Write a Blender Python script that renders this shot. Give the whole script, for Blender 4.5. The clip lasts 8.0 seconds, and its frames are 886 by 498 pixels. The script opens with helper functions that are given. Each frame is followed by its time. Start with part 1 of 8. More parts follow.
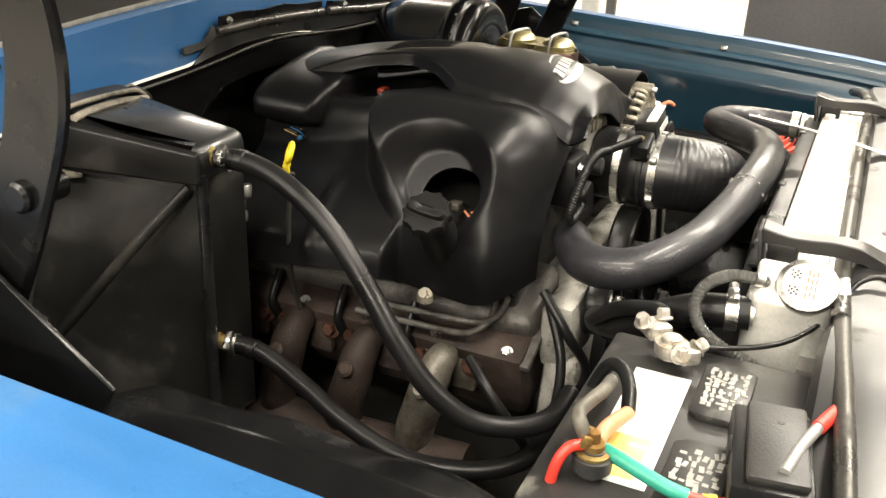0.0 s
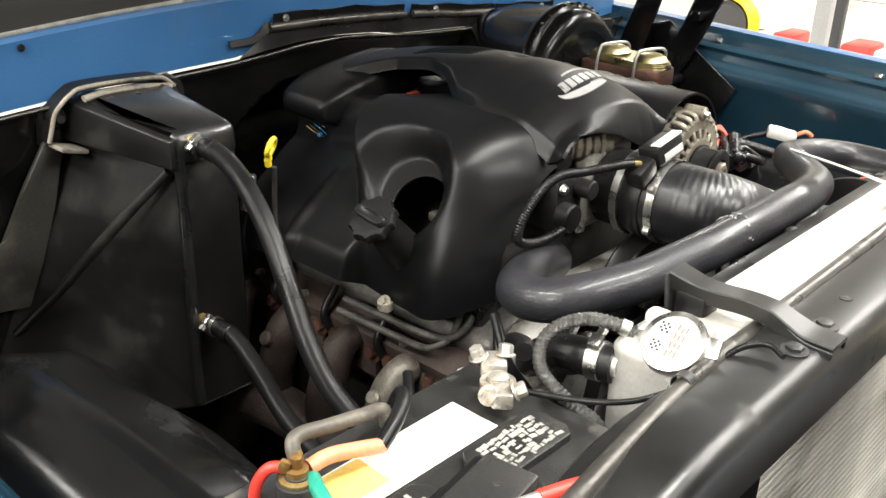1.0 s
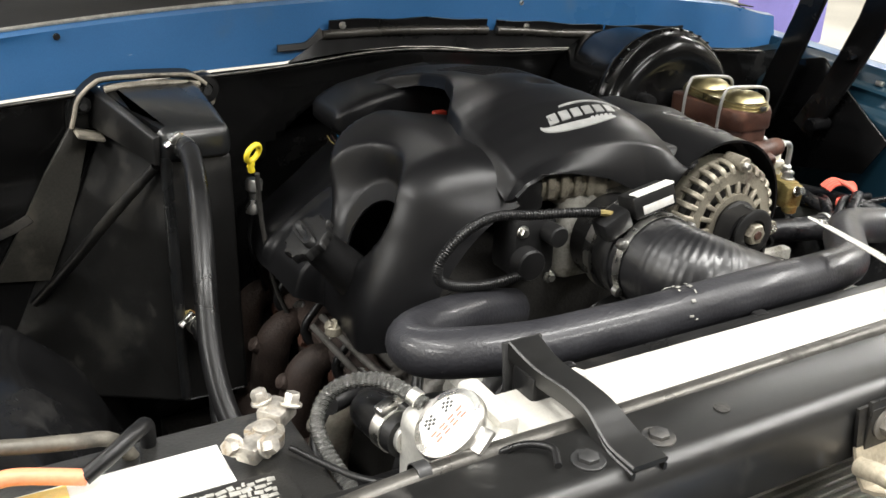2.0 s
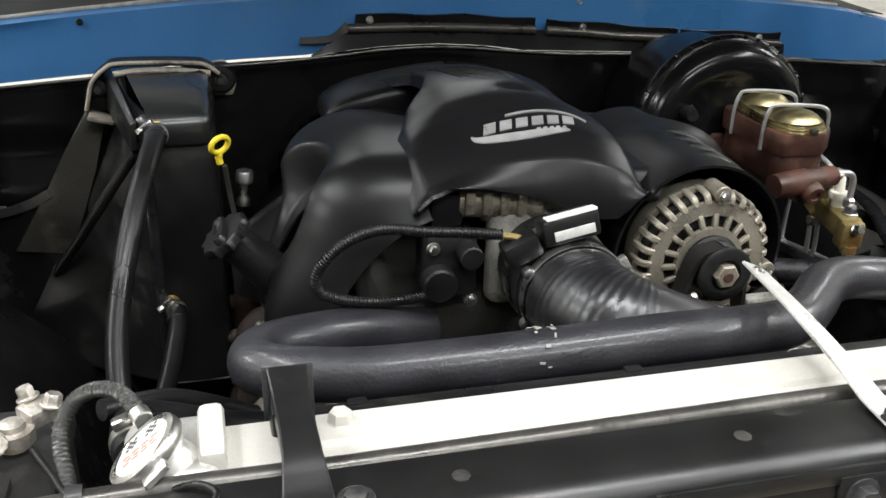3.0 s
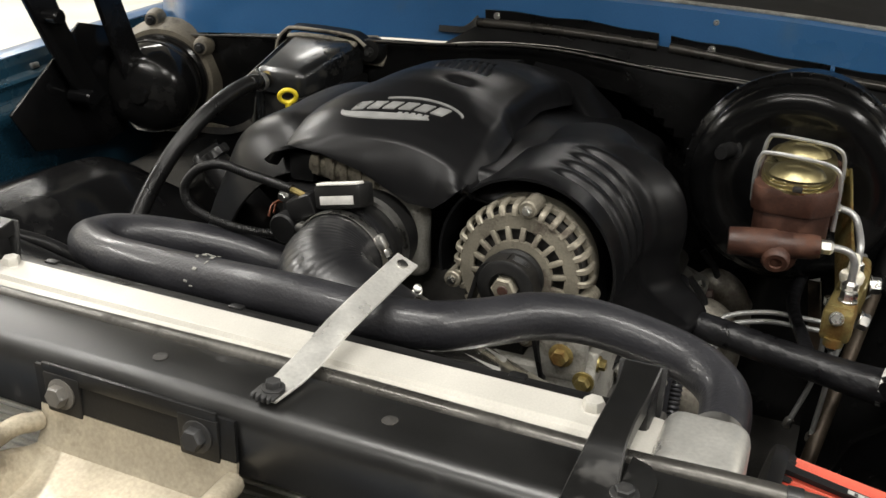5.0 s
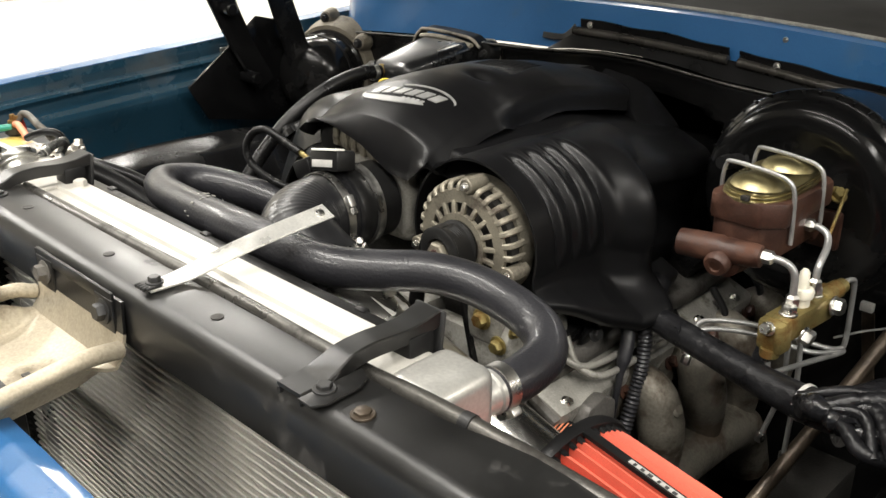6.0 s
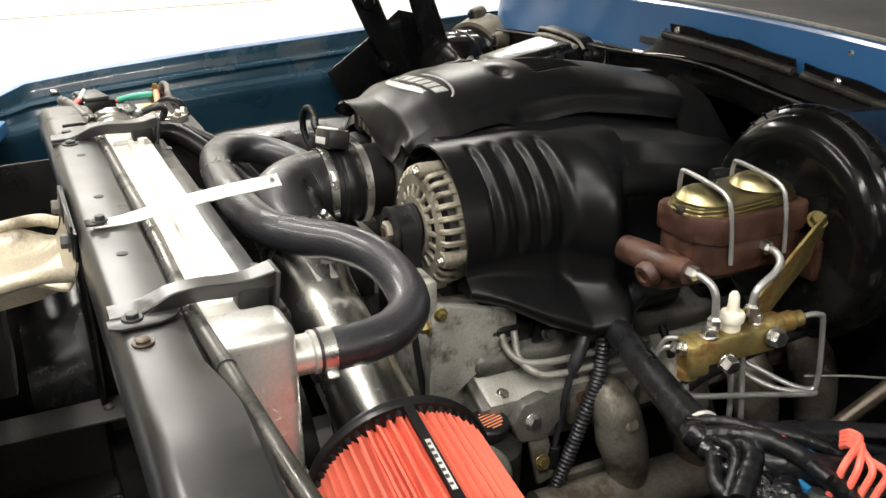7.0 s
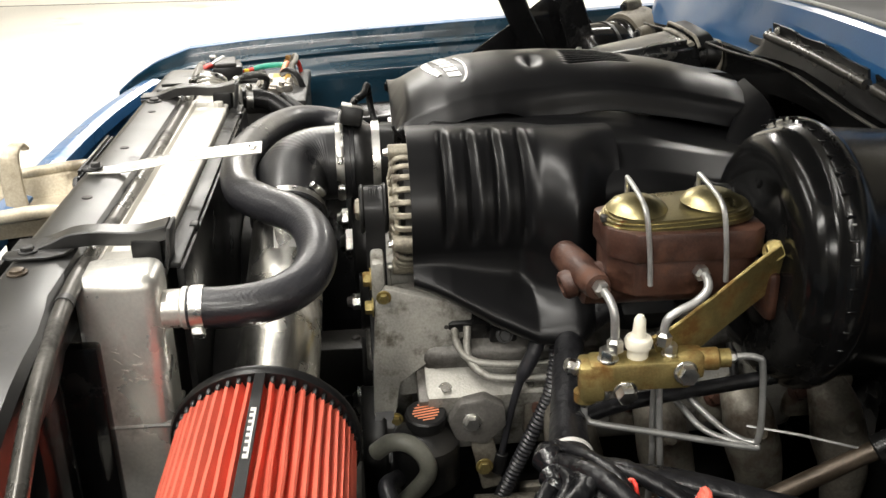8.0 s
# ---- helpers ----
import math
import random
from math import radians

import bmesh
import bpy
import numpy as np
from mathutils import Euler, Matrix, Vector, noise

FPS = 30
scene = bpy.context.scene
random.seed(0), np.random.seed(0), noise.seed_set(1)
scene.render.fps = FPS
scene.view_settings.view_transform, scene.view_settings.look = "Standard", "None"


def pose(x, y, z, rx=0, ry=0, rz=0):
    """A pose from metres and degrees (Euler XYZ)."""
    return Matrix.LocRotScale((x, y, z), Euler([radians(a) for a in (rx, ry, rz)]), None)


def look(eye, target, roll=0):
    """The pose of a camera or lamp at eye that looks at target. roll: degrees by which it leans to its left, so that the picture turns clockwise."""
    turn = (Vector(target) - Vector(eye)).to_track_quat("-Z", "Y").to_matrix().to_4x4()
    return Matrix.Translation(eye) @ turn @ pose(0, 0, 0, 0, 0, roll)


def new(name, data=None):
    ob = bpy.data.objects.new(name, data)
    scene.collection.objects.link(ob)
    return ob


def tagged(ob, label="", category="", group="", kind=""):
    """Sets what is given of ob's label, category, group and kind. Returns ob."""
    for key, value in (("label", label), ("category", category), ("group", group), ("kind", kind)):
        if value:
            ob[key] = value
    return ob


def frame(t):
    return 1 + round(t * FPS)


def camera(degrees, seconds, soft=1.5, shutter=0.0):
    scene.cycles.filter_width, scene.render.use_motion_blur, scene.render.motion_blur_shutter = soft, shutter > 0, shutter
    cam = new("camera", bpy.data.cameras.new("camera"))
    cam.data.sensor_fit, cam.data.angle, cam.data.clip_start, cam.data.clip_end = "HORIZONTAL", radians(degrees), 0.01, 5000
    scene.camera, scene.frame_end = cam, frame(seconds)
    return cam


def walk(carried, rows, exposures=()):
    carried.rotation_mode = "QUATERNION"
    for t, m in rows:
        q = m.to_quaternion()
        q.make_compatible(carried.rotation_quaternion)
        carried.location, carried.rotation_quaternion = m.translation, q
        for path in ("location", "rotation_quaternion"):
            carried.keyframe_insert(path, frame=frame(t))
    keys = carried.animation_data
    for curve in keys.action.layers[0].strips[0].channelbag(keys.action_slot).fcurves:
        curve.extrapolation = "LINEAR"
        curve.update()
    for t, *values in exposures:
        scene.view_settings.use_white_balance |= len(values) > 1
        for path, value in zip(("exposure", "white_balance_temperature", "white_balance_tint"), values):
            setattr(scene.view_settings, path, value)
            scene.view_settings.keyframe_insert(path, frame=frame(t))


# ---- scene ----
cam = camera(50.6, 8.0)
PATH = [
    (0, (-1.268, 0.065, 1.366), (0.407, 0.813, 0.57), 2.3),
    (0.5, (-1.173, -0.102, 1.368), (0.345, 0.925, 0.568), 1.9),
    (1, (-1.032, -0.229, 1.367), (0.327, 1.003, 0.57), 1.7),
    (1.5, (-0.86, -0.335, 1.367), (0.28, 1.103, 0.571), 1.5),
    (1.7, (-0.793, -0.363, 1.368), (0.259, 1.141, 0.575), 2.0),
    (2.8, (-0.429, -0.426, 1.358), (0.127, 1.323, 0.563), 1.3),
    (3, (-0.359, -0.444, 1.364), (0.103, 1.326, 0.555), 1.3),
    (3.5, (-0.182, -0.478, 1.363), (0.034, 1.336, 0.548), 1.3),
    (4, (0.009, -0.503, 1.367), (-0.087, 1.319, 0.548), 1.3),
    (4.5, (0.218, -0.497, 1.37), (-0.22, 1.272, 0.547), 1.2),
    (4.7, (0.3, -0.487, 1.371), (-0.264, 1.25, 0.555), 1.1),
    (5.8, (0.755, -0.413, 1.382), (-0.432, 0.988, 0.589), 0.4),
    (6, (0.834, -0.376, 1.381), (-0.459, 0.935, 0.6), 0.1),
    (6.5, (0.997, -0.249, 1.378), (-0.492, 0.837, 0.603), -0.4),
    (7, (1.12, -0.068, 1.372), (-0.551, 0.717, 0.606), -0.7),
    (7.5, (1.179, 0.135, 1.363), (-0.609, 0.592, 0.591), -0.9),
    (8, (1.214, 0.322, 1.353), (-0.622, 0.492, 0.581), -0.9),
]
EXPOSURES = [(0, 0.58, 7050, 10), (0.5, 0.61, 6750, 10), (1, 0.64, 6400, 10), (1.6, 0.52, 6350, 10), (2.8, 0.14, 6050, 10), (3.0, 0.05, 6000, 10), (3.5, -0.32, 5950, 10), (4.0, -0.41, 6000, 10), (4.7, -0.40, 6350, 10), (6, -0.04, 6500, 10), (8, 0.08, 6500, 10)]
walk(cam, [(t, look(eye, target, roll)) for t, eye, target, roll in PATH], EXPOSURES)

# ---- world and light ----
world = bpy.data.worlds.new("world")
scene.world = world
world.use_nodes = True
world.node_tree.nodes["Background"].inputs["Color"].default_value = (0.9, 0.95, 1.0, 1)
world.node_tree.nodes["Background"].inputs["Strength"].default_value = 0.02


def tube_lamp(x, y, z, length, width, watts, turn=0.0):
    """The light of one added ceiling fixture, out of view."""
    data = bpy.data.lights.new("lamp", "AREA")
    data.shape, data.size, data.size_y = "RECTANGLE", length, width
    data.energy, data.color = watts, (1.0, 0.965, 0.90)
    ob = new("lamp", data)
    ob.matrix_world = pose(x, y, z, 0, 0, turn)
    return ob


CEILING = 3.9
# Unseen lights, added; places and watts tuned for brightness and highlights.
ADDED_FIXTURES = [(0.0, -0.75, 0, 114), (0.0, -3.0, 0, 108), (-2.7, 0.7, 90, 105), (2.7, -1.3, 90, 125), (-6.0, -0.5, 90, 300), (-6.0, 4.0, 90, 300), (6.0, 0.0, 90, 250), (6.0, 4.5, 90, 120), (-2.7, 3.6, 90, 55), (-1.6, 7.4, 0, 60), (1.6, 7.4, 0, 60)]
for fx, fy, ft, power in ADDED_FIXTURES:
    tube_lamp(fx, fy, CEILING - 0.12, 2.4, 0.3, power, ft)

# ---- materials ----
def mat(name, color, rough=0.5, metal=0.0, var=0.2, scale=9.0, grain=260.0, bump=0.05, coat=0.0, dirt=None, dirt_amount=0.0, dirt_scale=6.0, rough_var=0.12, spec=0.5, coat_rough=0.08):
    """A procedural surface: tone drift at a large scale, grain at a small one, optional dirt blotches."""
    m = bpy.data.materials.new(name)
    m.use_nodes = True
    nt = m.node_tree
    n, l = nt.nodes, nt.links
    b = n["Principled BSDF"]
    co = n.new("ShaderNodeTexCoord")
    big = n.new("ShaderNodeTexNoise")
    big.inputs["Scale"].default_value, big.inputs["Detail"].default_value = scale, 6
    fine = n.new("ShaderNodeTexNoise")
    fine.inputs["Scale"].default_value, fine.inputs["Detail"].default_value = grain, 3
    for t in (big, fine):
        l.new(co.outputs["Object"], t.inputs["Vector"])
    ramp = n.new("ShaderNodeMapRange")
    ramp.inputs["From Min"].default_value, ramp.inputs["From Max"].default_value = 0.3, 0.7
    ramp.inputs["To Min"].default_value, ramp.inputs["To Max"].default_value = 1 - var, 1 + var
    l.new(big.outputs["Fac"], ramp.inputs["Value"])
    ramp2 = n.new("ShaderNodeMapRange")
    ramp2.inputs["From Min"].default_value, ramp2.inputs["From Max"].default_value = 0.3, 0.7
    ramp2.inputs["To Min"].default_value, ramp2.inputs["To Max"].default_value = 1 - var * 0.5, 1 + var * 0.5
    l.new(fine.outputs["Fac"], ramp2.inputs["Value"])
    mul = n.new("ShaderNodeMath")
    mul.operation = "MULTIPLY"
    l.new(ramp.outputs["Result"], mul.inputs[0])
    l.new(ramp2.outputs["Result"], mul.inputs[1])
    tone = n.new("ShaderNodeVectorMath")
    tone.operation = "SCALE"
    tone.inputs[0].default_value = color
    l.new(mul.outputs[0], tone.inputs["Scale"])
    out = tone.outputs["Vector"]
    rsock = None
    rr = n.new("ShaderNodeMapRange")
    rr.inputs["From Min"].default_value, rr.inputs["From Max"].default_value = 0.3, 0.7
    rr.inputs["To Min"].default_value, rr.inputs["To Max"].default_value = max(0.02, rough - rough_var), min(1, rough + rough_var)
    l.new(big.outputs["Fac"], rr.inputs["Value"])
    rsock = rr.outputs["Result"]
    if dirt:
        d = n.new("ShaderNodeTexNoise")
        d.inputs["Scale"].default_value, d.inputs["Detail"].default_value, d.inputs["Roughness"].default_value = dirt_scale, 9, 0.65
        l.new(co.outputs["Object"], d.inputs["Vector"])
        dr = n.new("ShaderNodeMapRange")
        dr.inputs["From Min"].default_value, dr.inputs["From Max"].default_value = 0.62 - dirt_amount * 0.3, 0.72 - dirt_amount * 0.2
        l.new(d.outputs["Fac"], dr.inputs["Value"])
        mix = n.new("ShaderNodeMix")
        mix.data_type = "RGBA"
        l.new(dr.outputs["Result"], mix.inputs["Factor"])
        l.new(out, mix.inputs["A"])
        mix.inputs["B"].default_value = (*dirt, 1)
        out = mix.outputs["Result"]
        mr = n.new("ShaderNodeMix")
        l.new(dr.outputs["Result"], mr.inputs["Factor"])
        l.new(rsock, mr.inputs["A"])
        mr.inputs["B"].default_value = 0.8
        rsock = mr.outputs["Result"]
    l.new(out, b.inputs["Base Color"])
    l.new(rsock, b.inputs["Roughness"])
    b.inputs["Metallic"].default_value = metal
    b.inputs["Specular IOR Level"].default_value = spec
    b.inputs["Coat Weight"].default_value, b.inputs["Coat Roughness"].default_value = coat, coat_rough
    if bump:
        bp = n.new("ShaderNodeBump")
        bp.inputs["Strength"].default_value, bp.inputs["Distance"].default_value = bump, 0.002
        l.new(fine.outputs["Fac"], bp.inputs["Height"])
        l.new(bp.outputs["Normal"], b.inputs["Normal"])
    return m


def glow(name, color, strength):
    m = bpy.data.materials.new(name)
    m.use_nodes = True
    b = m.node_tree.nodes["Principled BSDF"]
    b.inputs["Base Color"].default_value = (0.8, 0.8, 0.8, 1)
    b.inputs["Emission Color"].default_value, b.inputs["Emission Strength"].default_value = (*color, 1), strength
    return m


def banded(name, color, dark, rough, scale, axis, metal=0.0, bump=0.6):
    """A ribbed or woven surface: fine bands across one axis."""
    m = mat(name, color, rough, metal, 0.15)
    nt = m.node_tree
    n, l = nt.nodes, nt.links
    b = n["Principled BSDF"]
    co = n.new("ShaderNodeTexCoord")
    w = n.new("ShaderNodeTexWave")
    w.bands_direction = axis
    w.inputs["Scale"].default_value, w.inputs["Distortion"].default_value = scale, 0.6
    l.new(co.outputs["Object"], w.inputs["Vector"])
    mix = n.new("ShaderNodeMix")
    mix.data_type = "RGBA"
    l.new(w.outputs["Fac"], mix.inputs["Factor"])
    mix.inputs["A"].default_value, mix.inputs["B"].default_value = (*dark, 1), (*color, 1)
    l.new(mix.outputs["Result"], b.inputs["Base Color"])
    bp = n.new("ShaderNodeBump")
    bp.inputs["Strength"].default_value, bp.inputs["Distance"].default_value = bump, 0.001
    l.new(w.outputs["Fac"], bp.inputs["Height"])
    l.new(bp.outputs["Normal"], b.inputs["Normal"])
    return m


M_BLUE = mat("blue_paint", (0.028, 0.120, 0.290), 0.34, 0.0, 0.12, 5, 500, 0.02, 0.6, dirt=(0.045, 0.13, 0.26), dirt_amount=0.06, spec=0.35, coat_rough=0.12)
# Teal deepened so the inner side's shade sits in the colour.
M_TEAL = mat("shaded_inner_fender_paint", (0.0085, 0.034, 0.056), 0.30, 0.0, 0.25, 4, 300, 0.04, 0.6, dirt=(0.022, 0.034, 0.042), dirt_amount=0.2)
M_GLOSS = mat("gloss_black_paint", (0.0075, 0.0074, 0.0074), 0.16, 0.0, 0.3, 12, 300, 0.04, 0.0, dirt=(0.014, 0.013, 0.012), dirt_amount=0.06, spec=0.36)
M_SATIN = mat("satin_black_paint", (0.0095, 0.0094, 0.0093), 0.34, 0.0, 0.3, 10, 320, 0.08, 0.0, dirt=(0.022, 0.020, 0.017), dirt_amount=0.08, spec=0.30)
M_DUSTY = mat("dusty_black_steel", (0.02, 0.02, 0.02), 0.5, 0.0, 0.35, 8, 240, 0.1, 0.1, dirt=(0.12, 0.11, 0.095), dirt_amount=0.3)
M_HOODIN = mat("hood_inner_paint", (0.012, 0.012, 0.012), 0.6, 0.0, 0.2, 4, 200, 0.05, spec=0.25)
M_COVER = mat("moulded_black_plastic", (0.0058, 0.0058, 0.0062), 0.33, 0.0, 0.12, 7, 900, 0.05, 0.0, rough_var=0.04, spec=0.21)
M_HOSE = mat("grey_rubber_hose", (0.0195, 0.0195, 0.0225), 0.40, 0.0, 0.25, 14, 300, 0.30, 0.2, coat_rough=0.14, spec=0.42)
M_DUCT = mat("black_silicone", (0.010, 0.010, 0.011), 0.36, 0.0, 0.2, 20, 500, 0.06, 0.15, coat_rough=0.22)
M_BAR = mat("worn_black_bar", (0.085, 0.081, 0.073), 0.34, 0.6, 0.3, 14, 260, 0.05, dirt=(0.035, 0.032, 0.028), dirt_amount=0.25, dirt_scale=12)
M_HEATER = mat("dusty_heater_paint", (0.009, 0.0088, 0.0085), 0.44, 0.0, 0.35, 9, 300, 0.08, 0.1, dirt=(0.030, 0.028, 0.024), dirt_amount=0.2, dirt_scale=9, spec=0.32)
M_SUPPORT = mat("scuffed_gloss_black", (0.0090, 0.0089, 0.0086), 0.34, 0.0, 0.3, 12, 260, 0.015, 0.0, dirt=(0.034, 0.032, 0.029), dirt_amount=0.12, dirt_scale=14, rough_var=0.06, spec=0.68)
M_WORN = mat("worn_grey_print", (0.27, 0.265, 0.24), 0.55, 0.0, 0.3, 60, 300, 0.05)
M_BEAD = mat("worn_rail_bead", (0.060, 0.056, 0.050), 0.30, 0.5, 0.3, 14, 260, 0.05)
M_CLIPRED = mat("red_brown_plastic", (0.30, 0.035, 0.020), 0.45, 0.0, 0.2, 40, 300, 0.05)
M_BOOST = mat("dull_black_booster", (0.0045, 0.0045, 0.0046), 0.19, 0.0, 0.3, 12, 300, 0.03, 0.0, dirt=(0.009, 0.0085, 0.008), dirt_amount=0.06, rough_var=0.04, spec=0.24)
M_PAN = mat("gloss_heater_lid", (0.012, 0.0125, 0.013), 0.30, 0.0, 0.3, 12, 300, 0.04, 0.55, dirt=(0.05, 0.047, 0.04), dirt_amount=0.12, dirt_scale=16, spec=0.5, coat_rough=0.14)
M_TAN = mat("dust_caked_steel", (0.32, 0.29, 0.235), 0.55, 0.15, 0.35, 14, 240, 0.15, dirt=(0.05, 0.045, 0.038), dirt_amount=0.3, dirt_scale=18)
M_RUBBER = mat("black_rubber", (0.0085, 0.0084, 0.0086), 0.36, 0.0, 0.25, 15, 420, 0.08, 0.0, spec=0.30)
M_TAPE = mat("glossy_tape_wrap", (0.008, 0.008, 0.009), 0.36, 0.0, 0.3, 40, 90, 0.9, 0.06, coat_rough=0.15, spec=0.3)
M_WRAP = mat("shiny_crumpled_tape", (0.008, 0.008, 0.009), 0.20, 0.0, 0.3, 60, 130, 1.0, 0.3, coat_rough=0.10, spec=0.45)
M_WOVEN = mat("grey_woven_sleeve", (0.115, 0.105, 0.085), 0.55, 0.15, 0.35, 14, 240, 0.15, dirt=(0.05, 0.045, 0.038), dirt_amount=0.3, dirt_scale=18)
M_PLATE = mat("dusty_grey_flange", (0.042, 0.040, 0.034), 0.5, 0.1, 0.35, 9, 300, 0.08, dirt=(0.10, 0.092, 0.075), dirt_amount=0.3, dirt_scale=12)
M_CAST = mat("cast_aluminium", (0.32, 0.31, 0.28), 0.5, 0.4, 0.25, 20, 340, 0.35, dirt=(0.10, 0.09, 0.07), dirt_amount=0.3, dirt_scale=25)
# Dirt, plus shade below the engine cover put into the colour.
M_DIRTSHADECAST = mat("dirty_shaded_cast_aluminium", (0.115, 0.109, 0.10), 0.5, 0.4, 0.35, 16, 300, 0.3, dirt=(0.045, 0.04, 0.034), dirt_amount=0.4, dirt_scale=14)
M_ALTER = mat("alternator_casting", (0.29, 0.265, 0.210), 0.5, 0.6, 0.22, 25, 400, 0.35, dirt=(0.12, 0.10, 0.08), dirt_amount=0.25, dirt_scale=30)
M_ALLOY = mat("brushed_radiator_alloy", (0.57, 0.55, 0.50), 0.42, 0.2, 0.10, 10, 600, 0.06, dirt=(0.45, 0.42, 0.36), dirt_amount=0.1)
M_TANK = mat("polished_tank_alloy", (0.66, 0.65, 0.61), 0.33, 0.7, 0.14, 14, 300, 0.08, dirt=(0.42, 0.40, 0.37), dirt_amount=0.15, dirt_scale=18)
M_POLISH = mat("polished_tube", (0.74, 0.725, 0.68), 0.26, 1.0, 0.08, 10, 260, 0.05, rough_var=0.06, dirt=(0.5, 0.48, 0.43), dirt_amount=0.12, dirt_scale=14)
M_ZINC = mat("zinc_steel", (0.62, 0.61, 0.58), 0.32, 1.0, 0.15, 40, 500, 0.1)
M_LINE = mat("grey_steel_line", (0.42, 0.42, 0.41), 0.42, 0.7, 0.15, 40, 500, 0.1)
M_STRAP = mat("raw_alloy_strap", (0.72, 0.71, 0.67), 0.36, 0.6, 0.15, 30, 300, 0.15, dirt=(0.40, 0.38, 0.33), dirt_amount=0.2, dirt_scale=30)
M_GOLD = mat("yellow_zinc_plate", (0.30, 0.24, 0.095), 0.42, 0.75, 0.25, 25, 400, 0.12, dirt=(0.20, 0.105, 0.030), dirt_amount=0.45, dirt_scale=26)
M_CAPGOLD = mat("gold_zinc_lid", (0.38, 0.33, 0.175), 0.36, 1.0, 0.15, 20, 400, 0.06)
M_RUST = mat("rusty_cast_iron", (0.042, 0.0185, 0.0125), 0.40, 0.1, 0.45, 22, 380, 0.16, dirt=(0.085, 0.034, 0.018), dirt_amount=0.42, dirt_scale=24)
M_HOUSING = mat("dusty_blower_housing", (0.19, 0.168, 0.128), 0.55, 0.1, 0.3, 12, 300, 0.15, dirt=(0.05, 0.045, 0.038), dirt_amount=0.35, dirt_scale=14)
# Rust stains, with the passenger side's shade darkened into the colour.
M_RUSTSHADE = mat("rust_stained_shaded_iron", (0.034, 0.022, 0.017), 0.7, 0.2, 0.5, 18, 300, 0.5, dirt=(0.06, 0.045, 0.038), dirt_amount=0.3, dirt_scale=20)
M_WELL = mat("dusty_inner_fender_paint", (0.0060, 0.0060, 0.0063), 0.20, 0.0, 0.3, 8, 300, 0.05, 0.0, dirt=(0.013, 0.0125, 0.0115), dirt_amount=0.10, dirt_scale=8, spec=0.27)
M_EXH = mat("grey_exhaust_casting", (0.165, 0.152, 0.126), 0.40, 0.4, 0.35, 16, 260, 0.3, dirt=(0.070, 0.052, 0.036), dirt_amount=0.42, dirt_scale=17)
M_SHAFT = mat("brown_tinged_steel", (0.075, 0.058, 0.042), 0.38, 0.5, 0.35, 18, 260, 0.15)
M_FLUID = mat("grey_green_hose", (0.15, 0.15, 0.125), 0.5, 0.0, 0.2, 20, 300, 0.1)
M_BLOCK = mat("greasy_block", (0.035, 0.033, 0.030), 0.6, 0.2, 0.4, 14, 260, 0.4)
M_RED = mat("red_filter_media", (0.64, 0.120, 0.072), 0.72, 0.0, 0.15, 12, 700, 0.3)
M_REDWIRE = mat("red_insulation", (0.70, 0.045, 0.030), 0.42, 0.0, 0.1, 30, 300, 0.0)
M_PINK = mat("coral_insulation", (0.85, 0.16, 0.11), 0.42, 0.0, 0.1, 30, 300, 0.0)
M_ORANGE = mat("orange_insulation", (0.75, 0.27, 0.14), 0.45, 0.0, 0.15, 30, 300, 0.05)
M_GREEN = mat("green_tape", (0.02, 0.27, 0.19), 0.42, 0.0, 0.2, 30, 300, 0.1)
M_YELLOW = mat("yellow_plastic", (0.80, 0.62, 0.03), 0.4, 0.0, 0.1, 20, 300, 0.03)
M_LABEL = mat("white_paper_label", (0.80, 0.79, 0.74), 0.45, 0.0, 0.05, 20, 300, 0.0, 0.3)
M_LABELY = mat("yellow_print", (0.82, 0.60, 0.16), 0.45, 0.0, 0.15, 20, 300, 0.0, 0.3)
M_PRINT = mat("silver_print", (0.62, 0.61, 0.58), 0.4, 0.3, 0.1, 60, 300, 0.0)
M_SILVER = mat("silver_emblem", (0.42, 0.42, 0.41), 0.38, 0.6, 0.1, 60, 300, 0.02)
M_DARKPRINT = mat("dark_print", (0.05, 0.05, 0.05), 0.5)
M_BATT = mat("black_battery_case", (0.019, 0.0185, 0.0175), 0.42, 0.0, 0.25, 12, 500, 0.15, dirt=(0.10, 0.095, 0.08), dirt_amount=0.12, dirt_scale=14)
M_LEAD = mat("lead_terminal", (0.50, 0.47, 0.42), 0.42, 0.8, 0.3, 50, 300, 0.3, dirt=(0.34, 0.27, 0.18), dirt_amount=0.22, dirt_scale=60)
M_WHITEP = mat("ivory_plastic", (0.78, 0.74, 0.62), 0.4, 0.0, 0.08, 30, 300, 0.02)
M_LATCH = mat("primed_latch_steel", (0.42, 0.37, 0.28), 0.45, 0.35, 0.25, 12, 300, 0.1, 0.2, dirt=(0.20, 0.17, 0.12), dirt_amount=0.3, dirt_scale=14)
M_BRAID = banded("braided_hose", (0.22, 0.22, 0.21), (0.008, 0.008, 0.008), 0.24, 420, "DIAGONAL", 0.6)
M_FIN = mat("condenser_fin", (0.68, 0.66, 0.60), 0.5, 0.3, 0.2, 10, 500, 0.1)
M_FINDARK = mat("condenser_core", (0.12, 0.115, 0.105), 0.6, 0.3, 0.2, 10, 900, 0.6)
M_GLASS = mat("dark_windscreen_glass", (0.004, 0.004, 0.005), 0.06, 0.0, 0.05, 4, 200, 0.0, 1.0)
M_SMOKE = mat("smoky_plastic", (0.10, 0.11, 0.105), 0.22, 0.0, 0.2, 20, 300, 0.03, 0.5)
M_FUSEBLUE = mat("blue_fuse", (0.02, 0.14, 0.30), 0.3, 0.0, 0.1, 30, 300, 0.0)
